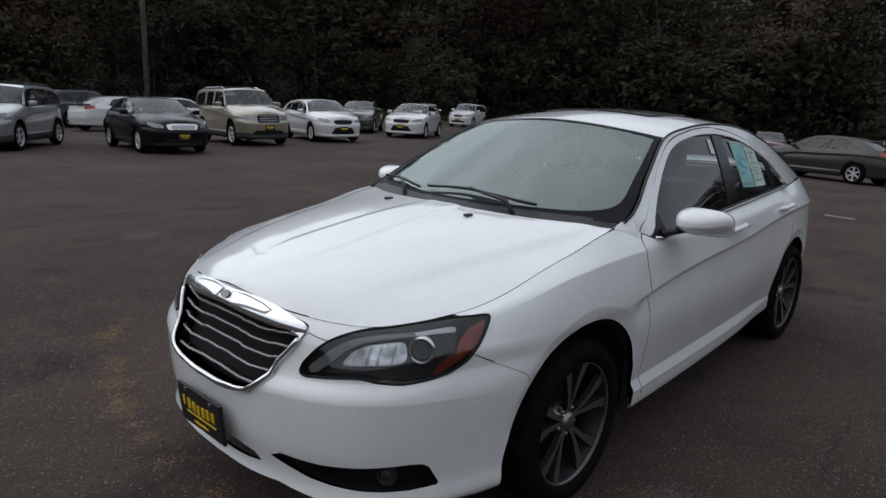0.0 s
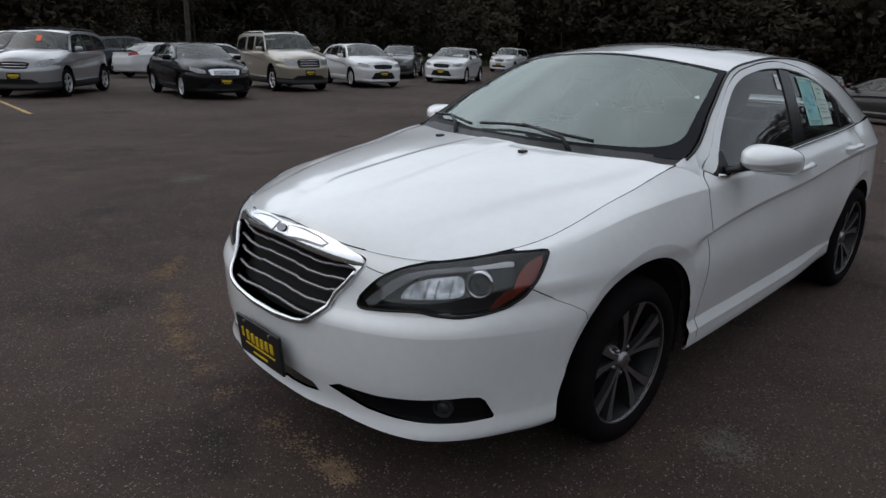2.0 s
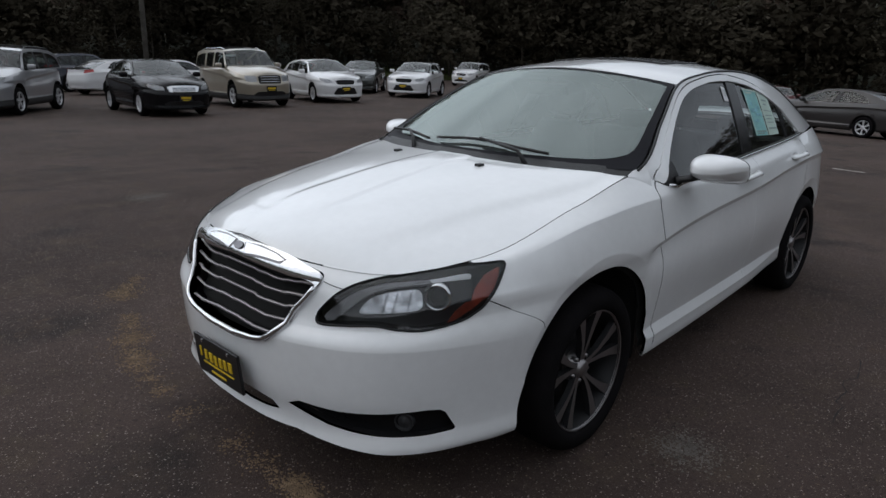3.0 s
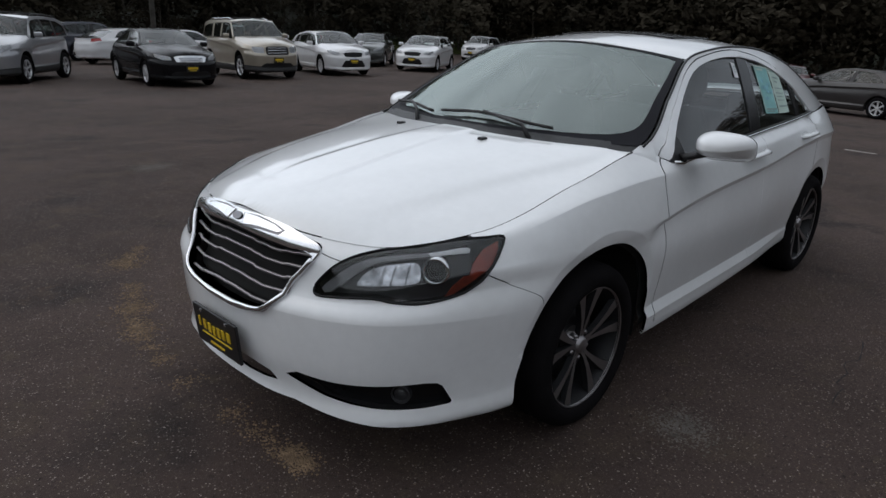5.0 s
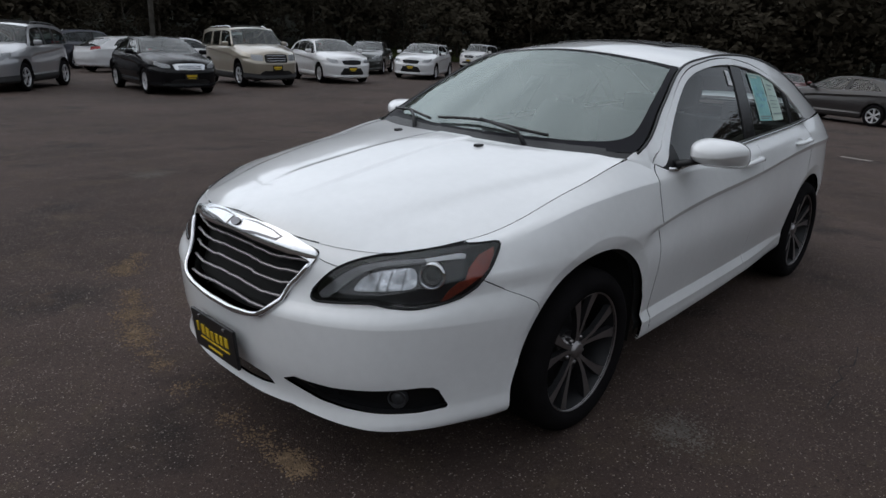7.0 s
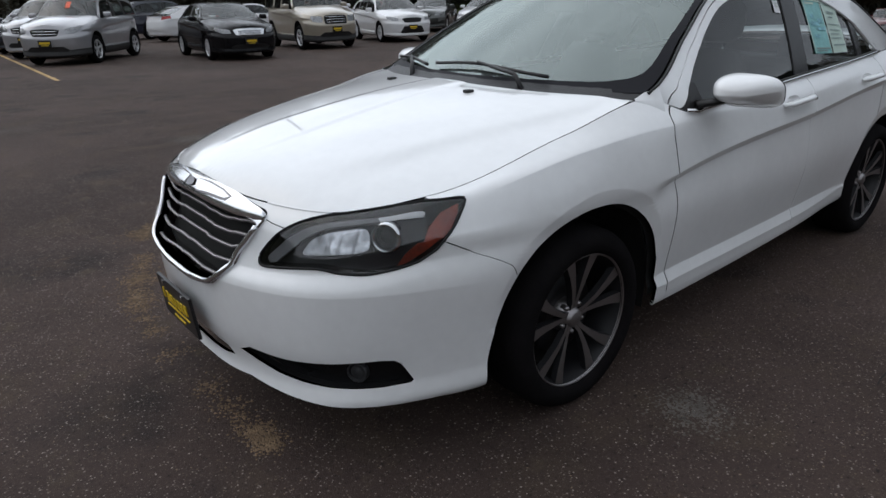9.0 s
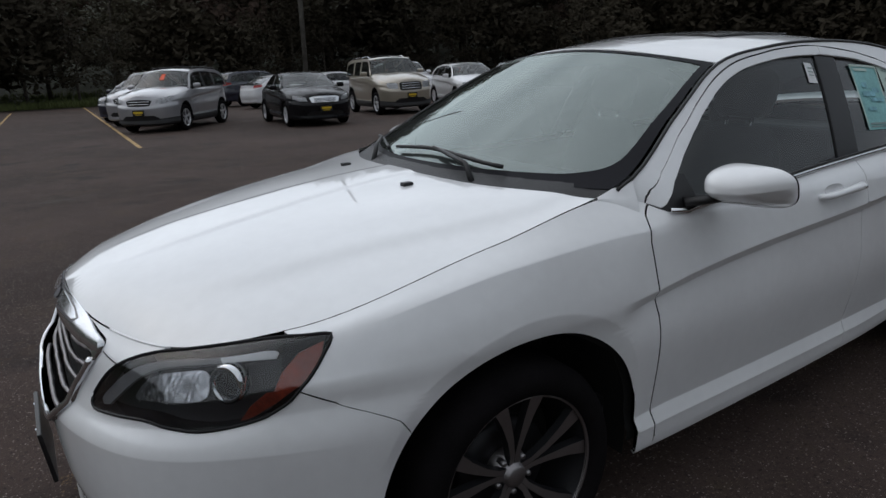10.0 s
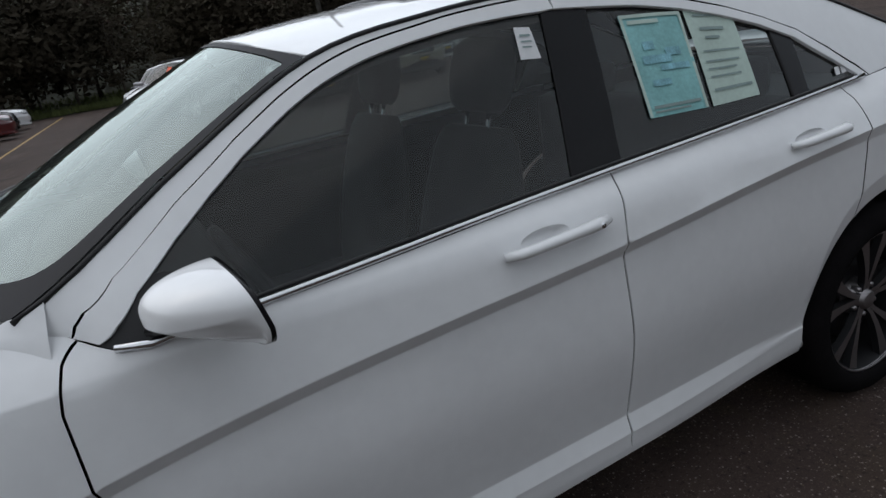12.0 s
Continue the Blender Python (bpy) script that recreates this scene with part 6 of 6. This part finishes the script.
        skin("side_glass", sg, hole, M_GLASS, car, "tinted side glass", step=(0.12, 0.08), lift=-0.010, hem=0.0, mirror=mir)
        for pa, pb in K["pillars"]:
            skin("pillar", sg, [(pa - 0.04, 0.02), (pa + 0.03, 0.34), (pb + 0.03, 0.34), (pb, 0.02)], M_BLACK_PLASTIC if kind != "boxy" else mat, car, step=(0.1, 0.08), lift=-0.005, mirror=mir)
        mp = Vector((-0.70 * sc[0], sgn * 1.0 * sc[1], 1.08 * sc[2]))
        mr = part("door_mirror", boxed(-0.06, -0.10, -0.06, 0.06, 0.10, 0.07, bevel=0.04), mat, car, "door mirror", smooth=True)
        mr.location = mp
        part("mirror_foot", boxed(-0.03, -0.06, -0.02, 0.03, 0.06, 0.02), M_BLACK_PLASTIC, mr).location = (0, -sgn * 0.12, -0.03)
    _e = [(p[0], p[1]) for p in _edge[::14]]
    skin("hood", hd, _e + [(-1.0, -0.76), (-1.22, -0.3), (-1.24, 0), (-1.22, 0.3), (-1.0, 0.76)] + [(x, -y) for x, y in _e[:0:-1]], mat, car, "painted hood", step=(0.09, 0.09))
    skin("windshield", ws, [(-0.02, -0.78), (0.74, -0.78), (0.74, 0.78), (-0.02, 0.78)], M_FAR_SHIELD, car, "tinted windshield", step=(0.12, 0.12), hem=0.0)
    skin("roof", rt, [(x3, -0.60), (x3 - 0.08, 0), (x3, 0.60)] + [(x, -y) for x, y in zip(np.linspace(x3 + 0.02, K["roof"], 10), along(K["rx"], K["ry"], np.linspace(x3 + 0.02, K["roof"], 10)))] + [(x, y) for x, y in zip(np.linspace(K["roof"], x3 + 0.02, 10), along(K["rx"], K["ry"], np.linspace(K["roof"], x3 + 0.02, 10)))], mat, car, "painted roof", step=(0.12, 0.12))
    xr = np.linspace(K["roof"], K["tail"], 6)
    skin("rear_window", rt, [(x, y) for x, y in zip(xr, along(K["rx"], K["ry"], xr))] + [(x, -y) for x, y in zip(xr[::-1], along(K["rx"], K["ry"], xr[::-1]))], M_GLASS, car, "tinted rear window", step=(0.12, 0.12), hem=0.0)
    if kind == "sedan":
        deck = [(1.93, -0.68), (2.15, -0.62), (2.36, -0.45), (2.40, 0), (2.36, 0.45), (2.15, 0.62), (1.93, 0.68)]
        skin("boot_lid", lambda q: np.column_stack([np.atleast_2d(q)[:, 0], np.atleast_2d(q)[:, 1], 1.10 - 0.05 * np.abs(np.atleast_2d(q)[:, 1]) ** 2]) * sc, deck, mat, car, "painted boot lid", step=(0.12, 0.12))
    if nose:
        op = both(on_front((0, 0.80), (0.25, 0.79), (0.36, 0.77), (0.33, 0.70), (0.28, 0.65), (0, 0.64)))
        if kind == "boxy":
            op = both(on_front((0, 0.83), (0.30, 0.825), (0.37, 0.80), (0.37, 0.66), (0.33, 0.62), (0, 0.62)))
        elif grille == "bright":
            op = both(on_front((0, 0.825), (0.32, 0.81), (0.42, 0.78), (0.37, 0.67), (0.30, 0.65), (0, 0.645)))
        g = skin("grille", sh, op, M_GLOSS_BLACK if grille != "bright" else M_CHROME, car, "bright grille" if grille == "bright" else "black grille", step=(0.06, 0.05), lift=0.010, hem=0.02)
        if grille in ("bars", "bright"):
            for z in ((0.67, 0.73, 0.79) if kind == "boxy" else (0.69, 0.75) if grille == "bars" else (0.665, 0.69, 0.715, 0.74, 0.765)):
                p = [tuple(shell([(math.copysign(on_front((abs(y), z))[0][0], -y), on_front((abs(y), z))[0][1])])[0] * sc + [-0.016, 0, 0]) for y in np.linspace(-0.30, 0.30, 9)]
                tube("grille_bar", p, 0.012 if grille == "bars" else 0.006, M_CHROME if grille == "bars" else M_GLOSS_BLACK, g, sides=5)
        low_cut = on_front((0, 0.53), (0.30, 0.53), (0.34, 0.50), (0.44, 0.34), (0.40, 0.31), (0, 0.31)) if grille == "black" else on_front((0, 0.42), (0.40, 0.42), (0.52, 0.36), (0.48, 0.31), (0, 0.31))
        skin("lower_intake", sh, both(low_cut), M_BLACK_PLASTIC, car, "black lower intake", step=(0.08, 0.05), lift=0.006, hem=0.015)
    if plate:
        pl = part("plate", boxed(-0.008, -0.16, -0.08, 0.008, 0.16, 0.08), M_PLATE_BLACK, car, "black dealer plate with yellow bars")
        pl.location = (-2.465 * sc[0], 0, 0.49 * sc[2])
        for z0, z1, w in ((-0.01, 0.045, 0.13), (-0.05, -0.03, 0.09)):
            part("plate_bar", boxed(-0.012, -w, z0, -0.007, w, z1), M_YELLOW, pl)
    if rack:
        for sgn in (-1, 1):
            xs = np.linspace(x3 + 0.25, K["roof"] - 0.1, 9)
            p = [(x * sc[0], sgn * (0.60) * sc[1], float(rt([(x, 0.60)])[0][2]) + (0.05 if 0 < i < 8 else 0.0)) for i, x in enumerate(xs)]
            tube("roof_rail_bar", p, 0.016, M_BLACK_PLASTIC if rack != "bright" else M_CHROME, car, "roof rack rail", sides=6)
        for x in (0.2, 1.2):
            tube("roof_cross_bar", [(x * sc[0], -0.6 * sc[1], float(rt([(x, 0.6)])[0][2]) + 0.05), (x * sc[0], 0, float(rt([(x, 0)])[0][2]) + 0.05), (x * sc[0], 0.6 * sc[1], float(rt([(x, 0.6)])[0][2]) + 0.05)], 0.016, M_BLACK_PLASTIC, car, "roof rack bar", sides=6)
    if tag is not None:
        tg = ws([(0.30, -0.12), (0.30, 0.02), (0.55, 0.02), (0.55, -0.12)])
        mesh_ob("windshield_tag", tg + [-0.008, 0, 0.006], [(0, 1, 2, 3)], tag, car, "orange paper tag on the windshield", smooth=False)
    # cabin floor, dash and seats
    part("cabin_floor", boxed(-0.95 * sc[0], -0.74, 0.30, 1.9 * sc[0], 0.74, 0.42), M_DASH, car)
    part("engine_bay", boxed(-2.15 * sc[0], -0.5, 0.3, -1.0 * sc[0], 0.5, 0.80 * sc[2]), M_DARK, car)
    part("dashboard", boxed(-0.98 * sc[0], -0.70, 0.7 * sc[2], -0.6 * sc[0], 0.70, 1.0 * sc[2], bevel=0.05), M_DASH, car)
    for yy in (-0.37, 0.37):
        st = part("seat", boxed(0.25, yy - 0.24, 0.42, 0.42, yy + 0.24, 1.05 * sc[2], bevel=0.05), M_SEAT, car, "dark seat", smooth=True)
        part("headrest", boxed(0.30, yy - 0.13, 1.06 * sc[2], 0.40, yy + 0.13, 1.22 * sc[2], bevel=0.04), M_SEAT, st, smooth=True)
    part("rear_seat", boxed(1.05, -0.66, 0.42, 1.25, 0.66, 1.08 * sc[2], bevel=0.05), M_SEAT, car, "dark rear bench", smooth=True)
    return car


far_car("suv", M_SILVER, on_ground(1.78, 19.3, 53), "silver compact suv with an orange windshield tag", rack=True, tag=M_ORANGE_TAG, lower=M_CLADDING)
far_car("sedan", M_BLACKP, on_ground(4.92, 17.17, 84), "black sedan with a bright chrome grille", grille="bright", spokes=7)
far_car("boxy", M_BEIGE, on_ground(8.5, 18.5, 82.4), "beige boxy suv with grey lower cladding and roof rack", lower=M_CLADDING, rack="bright")
far_car("hatch", M_WHITE2, on_ground(11.83, 18.6, 76), "white hatchback with a black lower grille", grille="black", spokes=10)
far_car("sedan", M_WHITE2, on_ground(17.9, 19.7, 31), "white compact sedan facing the lane", grille="black")
far_car("sedan", M_SAGE, on_ground(17.7, 23.2, 40), "dark grey-green sedan behind a white hatchback")
far_car("suv", M_WHITE2, on_ground(34.2, 30.7, 22), "white crossover at the far end of the lot", spokes=6)
far_car("hatch", M_WHITE2, on_ground(34.1, 34.8, 40), "white hatchback at the far end of the lot")
far_car("sedan", M_WHITE2, on_ground(8.6, 28.6, -160), "white sedan seen from behind", plate=False)
far_car("sedan", M_WHITE2, on_ground(10.5, 27.6, -160), "white sedan parked beside another white sedan", plate=False)
far_car("suv", M_NAVY, on_ground(8.2, 32.4, -160), "dark blue minivan behind a silver suv", plate=False)
far_car("suv", M_SILVER, on_ground(1.85, 22.6, 53), "silver crossover parked beside a silver suv")
far_car("hatch", M_NAVY, on_ground(1.9, 25.9, 53), "dark blue hatchback in the second row")
far_car("suv", M_WHITE2, on_ground(3.0, 30.2, 53), "white van in the back row", plate=False)
far_car("suv", M_WHITE2, on_ground(12.5, 24.5, 82), "white crossover behind a beige suv")
far_car("hatch", M_SILVER, on_ground(12.0, 32.5, -160), "tan sedan at the back of the lot", plate=False)
far_car("sedan", M_GREYP, on_ground(21.7, 3.7, -108), "dark grey sedan parked across the lane", spokes=6, plate=False)
far_car("sedan", M_MAROON, on_ground(35.0, 9.8, 20), "dark red sedan far behind a grey sedan", plate=False)
far_car("sedan", M_BLACKP, on_ground(29.5, 3.4, -110), "black sedan beyond a grey sedan", plate=False)
far_car("suv", M_WHITE2, on_ground(-5.9, 15.6, -172), "white suv nosed up to a yellow line")
far_car("suv", M_GREYP, on_ground(-5.9, 21.0, -172), "dark grey crossover nosed up to a yellow line", spokes=6)
far_car("sedan", M_MAROON, on_ground(-5.9, 27.5, -172), "dark red sedan nosed up to a yellow line")
far_car("hatch", M_BLACKP, on_ground(-5.9, 31.0, -172), "black hatchback nosed up to a yellow line")
far_car("sedan", M_WHITE2, on_ground(-5.9, 34.5, -172), "white sedan at the end of a row")

painted_line("parking_line", (-0.25, 13.3), (1.3, 46.0), 0.09, M_LINE, "worn yellow parking line on asphalt")
painted_line("parking_line", (-3.45, 11.9), (-2.55, 42.0), 0.09, M_LINE, "worn yellow parking line on asphalt")
painted_line("parking_line", (9.6, 0.83), (9.45, 0.32), 0.10, M_PALE_LINE, "short pale dash of paint on asphalt")

# ---- utility pole, verge, hillside and woods ----
M_WOODPOLE = material("weathered_pole", (0.085, 0.08, 0.07), rough=0.85, var=0.3, scale=4, bump=0.5, bump_scale=30)
M_BARK = material("dark_bark", (0.06, 0.05, 0.04), rough=0.9, var=0.4, scale=3, bump=0.8, bump_scale=12)
M_BIRCH = material("pale_birch_bark", (0.20, 0.19, 0.17), rough=0.8, var=0.3, scale=3)


def leaf_material(name, color):
    m = material(name, color, rough=0.9, spec=0.06, var=0.3, scale=0.5, random_tint=0.35)
    return m


M_LEAVES = [leaf_material("leaves_green", (0.052, 0.046, 0.031)), leaf_material("leaves_dark", (0.042, 0.036, 0.026)), leaf_material("leaves_brown", (0.060, 0.043, 0.034)), leaf_material("needles_dark", (0.037, 0.033, 0.025))]

pole = tube("utility_pole", [(8.1, 24.9, ground_z(8.1, 24.9) - 0.5), (8.14, 24.92, 6.0), (8.2, 24.95, 13.0)], [0.10, 0.09, 0.08], M_WOODPOLE, None, "tall weathered wooden utility pole", sides=14)
tagged(pole, category="pole")
part("pole_band", boxed(-0.12, -0.12, 5.0, 0.12, 0.12, 5.05, bevel=0.02), M_CLADDING, pole).location = (8.12, 24.91, 0)


def verge_edge(a):
    """How far the asphalt reaches, by bearing (degrees from +x)."""
    return float(np.interp(a, [-180, -90, -40, 0, 30, 60, 75, 88, 100, 130, 180], [32, 26, 34, 46, 62, 58, 50, 44, 46, 40, 32]))


def hill_z(r, a):
    e = verge_edge(a)
    x, y = r * math.cos(radians(a)), r * math.sin(radians(a))
    up = float(np.interp(r - e, [0, 8, 20, 60, 140, 400], [0, 0.6, 2.6, 21.5, 22, 22]))
    return ground_z(x, y) + 0.03 + up * (1.0 + 0.15 * math.sin(radians(a * 3.1)))


def build_verge():
    verts, n = [], 120
    offs = [0, 1.5, 4, 8, 13, 20, 32, 46, 60, 90, 140, 300]
    for k in range(n):
        a = -180 + 360 * k / n
        for j, o in enumerate(offs):
            r = verge_edge(a) + o + (0.6 * noise.noise((a * 0.3, 0, 0)) if j == 0 else 0)
            z = hill_z(r, a) + (0 if j < 2 else 0.5 * noise.noise((r * 0.1, a * 0.2, 2)))
            verts.append((r * math.cos(radians(a)), r * math.sin(radians(a)), z if j else z - 0.05))
    ob = mesh_ob("hillside", verts, grid_faces(n, len(offs), closed_u=True), M_GRASS_SOIL, None, "rough grass verge rising to a wooded hill", flip=True)
    tagged(ob, category="hillside", kind="structure")


build_verge()


def crown_mesh(name, seed, height, spread, base, conifer):
    """Leaf clumps round limbs: many small bent leaf sprays, with gaps between the clumps."""
    rng = random.Random(seed)
    verts, faces = [], []
    clumps = []
    n = 46 if not conifer else 60
    for k in range(n):
        t = rng.random() ** (0.8 if conifer else 1.0)
        z = base + (height - base) * t
        if conifer:
            rad = spread * (1 - t) * (0.55 + 0.45 * rng.random()) + 0.2
        else:
            rad = spread * math.sin(math.pi * (0.12 + 0.83 * t)) ** 0.7 * math.sqrt(rng.random())
        a = rng.random() * 2 * math.pi
        clumps.append((rad * math.cos(a), rad * math.sin(a), z, (0.9 + 1.0 * rng.random()) * (0.7 if conifer else 1.0) * spread / 3.4))
    for cx, cy, cz, cr in clumps:
        for i in range(46):
            while True:
                d = Vector((rng.uniform(-1, 1), rng.uniform(-1, 1), rng.uniform(-1, 1)))
                if 0.1 < d.length <= 1:
                    break
            d = d * (0.55 + 0.45 * rng.random())
            p = Vector((cx, cy, cz)) + Vector((d.x * cr, d.y * cr, d.z * cr * (0.45 if conifer else 0.75)))
            s = rng.uniform(0.16, 0.36) * (1.3 if conifer else 1.0)
            u = Vector((rng.gauss(0, 1), rng.gauss(0, 1), rng.gauss(0, 0.5))).normalized()
            w = u.orthogonal().normalized()
            w = (w + u.cross(w) * rng.uniform(-1, 1)).normalized()
            b = len(verts)
            verts += [p - u * s, p + w * s * 0.45 + Vector((0, 0, s * 0.12)), p + u * s, p - w * s * 0.45 + Vector((0, 0, s * 0.12))]
            faces.append((b, b + 1, b + 2, b + 3))
    return verts, faces, clumps


def make_tree(seed, height, spread, conifer, leaves, bark=None):
    rng = random.Random(seed + 77)
    tree = empty("tree")
    base = height * (0.12 if conifer else 0.22)
    verts, faces, clumps = crown_mesh("crown", seed, height, spread, base, conifer)
    pts = [(0, 0, -0.6)] + [(rng.uniform(-0.15, 0.15) * k, rng.uniform(-0.15, 0.15) * k, height * 0.92 * k / 5) for k in range(1, 6)]
    r0 = height * 0.014
    trunk = tube("trunk", pts, [r0 * 1.25, r0, r0 * 0.85, r0 * 0.65, r0 * 0.4, r0 * 0.15], bark or M_BARK, tree, "tapered trunk", sides=8)
    for cx, cy, cz, cr in clumps[:14]:
        z0 = max(base * 0.8, cz - math.hypot(cx, cy) * 0.7)
        tube("limb", [(0, 0, z0), (cx * 0.5, cy * 0.5, (z0 + cz) / 2 + 0.2), (cx, cy, cz)], [r0 * 0.4, r0 * 0.25, r0 * 0.08], bark or M_BARK, trunk, sides=5)
    mesh_ob("crown", verts, faces, leaves, tree, "crown of many small leaves", smooth=False)
    return tree


KINDS_OF_TREE = [
    (make_tree(11, 15.0, 4.6, False, M_LEAVES[0]), "tall green broadleaf tree on the wooded hill"),
    (make_tree(12, 12.0, 4.2, False, M_LEAVES[1]), "dark green broadleaf tree at the wood's edge"),
    (make_tree(13, 13.5, 4.4, False, M_LEAVES[2]), "brownish broadleaf tree on the wooded hill"),
    (make_tree(14, 19.0, 3.6, True, M_LEAVES[3]), "tall dark conifer on the wooded hill"),
    (make_tree(15, 6.0, 3.0, False, M_LEAVES[1]), "low dark bush at the wood's edge"),
]


TREE_HEIGHTS = [15.0, 12.0, 13.5, 19.0, 6.0]


def plant(kind, x, y, z, turn, size):
    src, label = KINDS_OF_TREE[kind]
    t = copy_thing(src, Matrix.Translation((x, y, z)) @ pose(0, 0, 0, 0, 0, turn) @ Matrix.Scale(size, 4))
    tagged(t, label, "tree", "trees of the wood")
    return t


def build_wood():
    rng = random.Random(5)
    placed = 0
    for row, (off, gap, kinds, lo, hi) in enumerate(((2.5, 2.6, (4, 4, 1), 2.6, 5.5), (7, 4.4, (1, 0, 2, 1), 6.5, 8.8), (13, 4.8, (0, 2, 3, 0, 1), 7.8, 9.4), (21, 5.5, (3, 0, 2, 0), 8.0, 9.6), (30, 6.0, (3, 0, 2, 1), 8.4, 10.0))):
        a = -24.0
        while a < 122:
            r = verge_edge(a) + off + rng.uniform(-2, 2)
            k = rng.choice(kinds)
            # the tops of the wood reach up to about the same height in the sky
            top = 1.5 + r * math.tan(radians(rng.uniform(lo, hi) * (1.0 if row == 0 else float(np.interp(a, [-24, 20, 48, 62, 76, 88, 122], [1.1, 1.25, 1.7, 1.55, 1.3, 0.98, 0.9])))))
            plant(k, r * math.cos(radians(a)), r * math.sin(radians(a)), hill_z(r, a), rng.uniform(0, 360), min(1.6, max(0.35, (top - hill_z(r, a)) / TREE_HEIGHTS[k])))
            a += math.degrees(gap / r) * rng.uniform(0.75, 1.25)
    # the wood goes on, thinner, behind the lot
    for off, gap in ((3, 7.0), (11, 8.5), (22, 11.0)):
        a = 236.0
        while a < 336:
            r = verge_edge(((a + 180) % 360) - 180) + off + rng.uniform(-2, 2)
            k = rng.choice((0, 1, 2, 3))
            plant(k, r * math.cos(radians(a)), r * math.sin(radians(a)), hill_z(r, ((a + 180) % 360) - 180), rng.uniform(0, 360), rng.uniform(0.30, 0.55) if a < 288 else rng.uniform(0.65, 1.0))
            a += math.degrees(gap / r) * rng.uniform(0.75, 1.25)


build_wood()
for src, _ in KINDS_OF_TREE:
    for o in (*src.children_recursive, src):
        bpy.data.objects.remove(o)
for a, r in ((43.6, 74.0), (23.7, 60.0)):
    z = hill_z(r, a)
    b = tube("bare_trunk", [(r * math.cos(radians(a)), r * math.sin(radians(a)), z - 0.5), (r * math.cos(radians(a)) + 0.3, r * math.sin(radians(a)) - 0.4, z + (4 if a > 30 else 2)), (r * math.cos(radians(a)) + 0.7, r * math.sin(radians(a)) - 1.0, z + (14 if a > 30 else 4.5))], [0.10, 0.08, 0.05], M_BIRCH, None, "bare pale birch trunk among dark trees", sides=8)
    tagged(b, category="tree")


def build_grass():
    """Rough tufts along the verge."""
    rng = random.Random(9)
    verts, faces = [], []
    for _ in range(14000):
        a = rng.uniform(40, 112)
        r = verge_edge(a) + rng.random() ** 2 * 9 + 0.2
        x, y, z = r * math.cos(radians(a)), r * math.sin(radians(a)), hill_z(r, a)
        for _ in range(3):
            h, t = rng.uniform(0.15, 0.45), rng.uniform(0, math.pi)
            dx, dy = math.cos(t) * 0.03, math.sin(t) * 0.03
            b = len(verts)
            verts += [(x - dx, y - dy, z), (x + dx, y + dy, z), (x + rng.uniform(-0.1, 0.1), y + rng.uniform(-0.1, 0.1), z + h)]
            faces.append((b, b + 1, b + 2))
    ob = mesh_ob("grass", verts, faces, material("grass_blades", (0.07, 0.085, 0.025), rough=0.9, var=0.4, scale=0.5), None, "rough green grass along the verge", smooth=False)
    tagged(ob, category="grass", kind="stuff")


build_grass()

# ---- two pale posts at the edge of the lot ----
M_POST = material("pale_post_paint", (0.55, 0.54, 0.46), rough=0.7, var=0.12, scale=4)
for x, y in ((48.2, 22.2), (44.8, 19.2)):
    post = lathe("post", [(0.09, -0.2), (0.085, 0.85), (0.07, 0.93), (0.04, 0.97), (0.0005, 0.98)], M_POST, None, "short pale painted post at the edge of the lot", n=14, axis="z")
    post.location = (x, y, ground_z(x, y))
    tagged(post, category="post", group="posts at the edge of the lot")
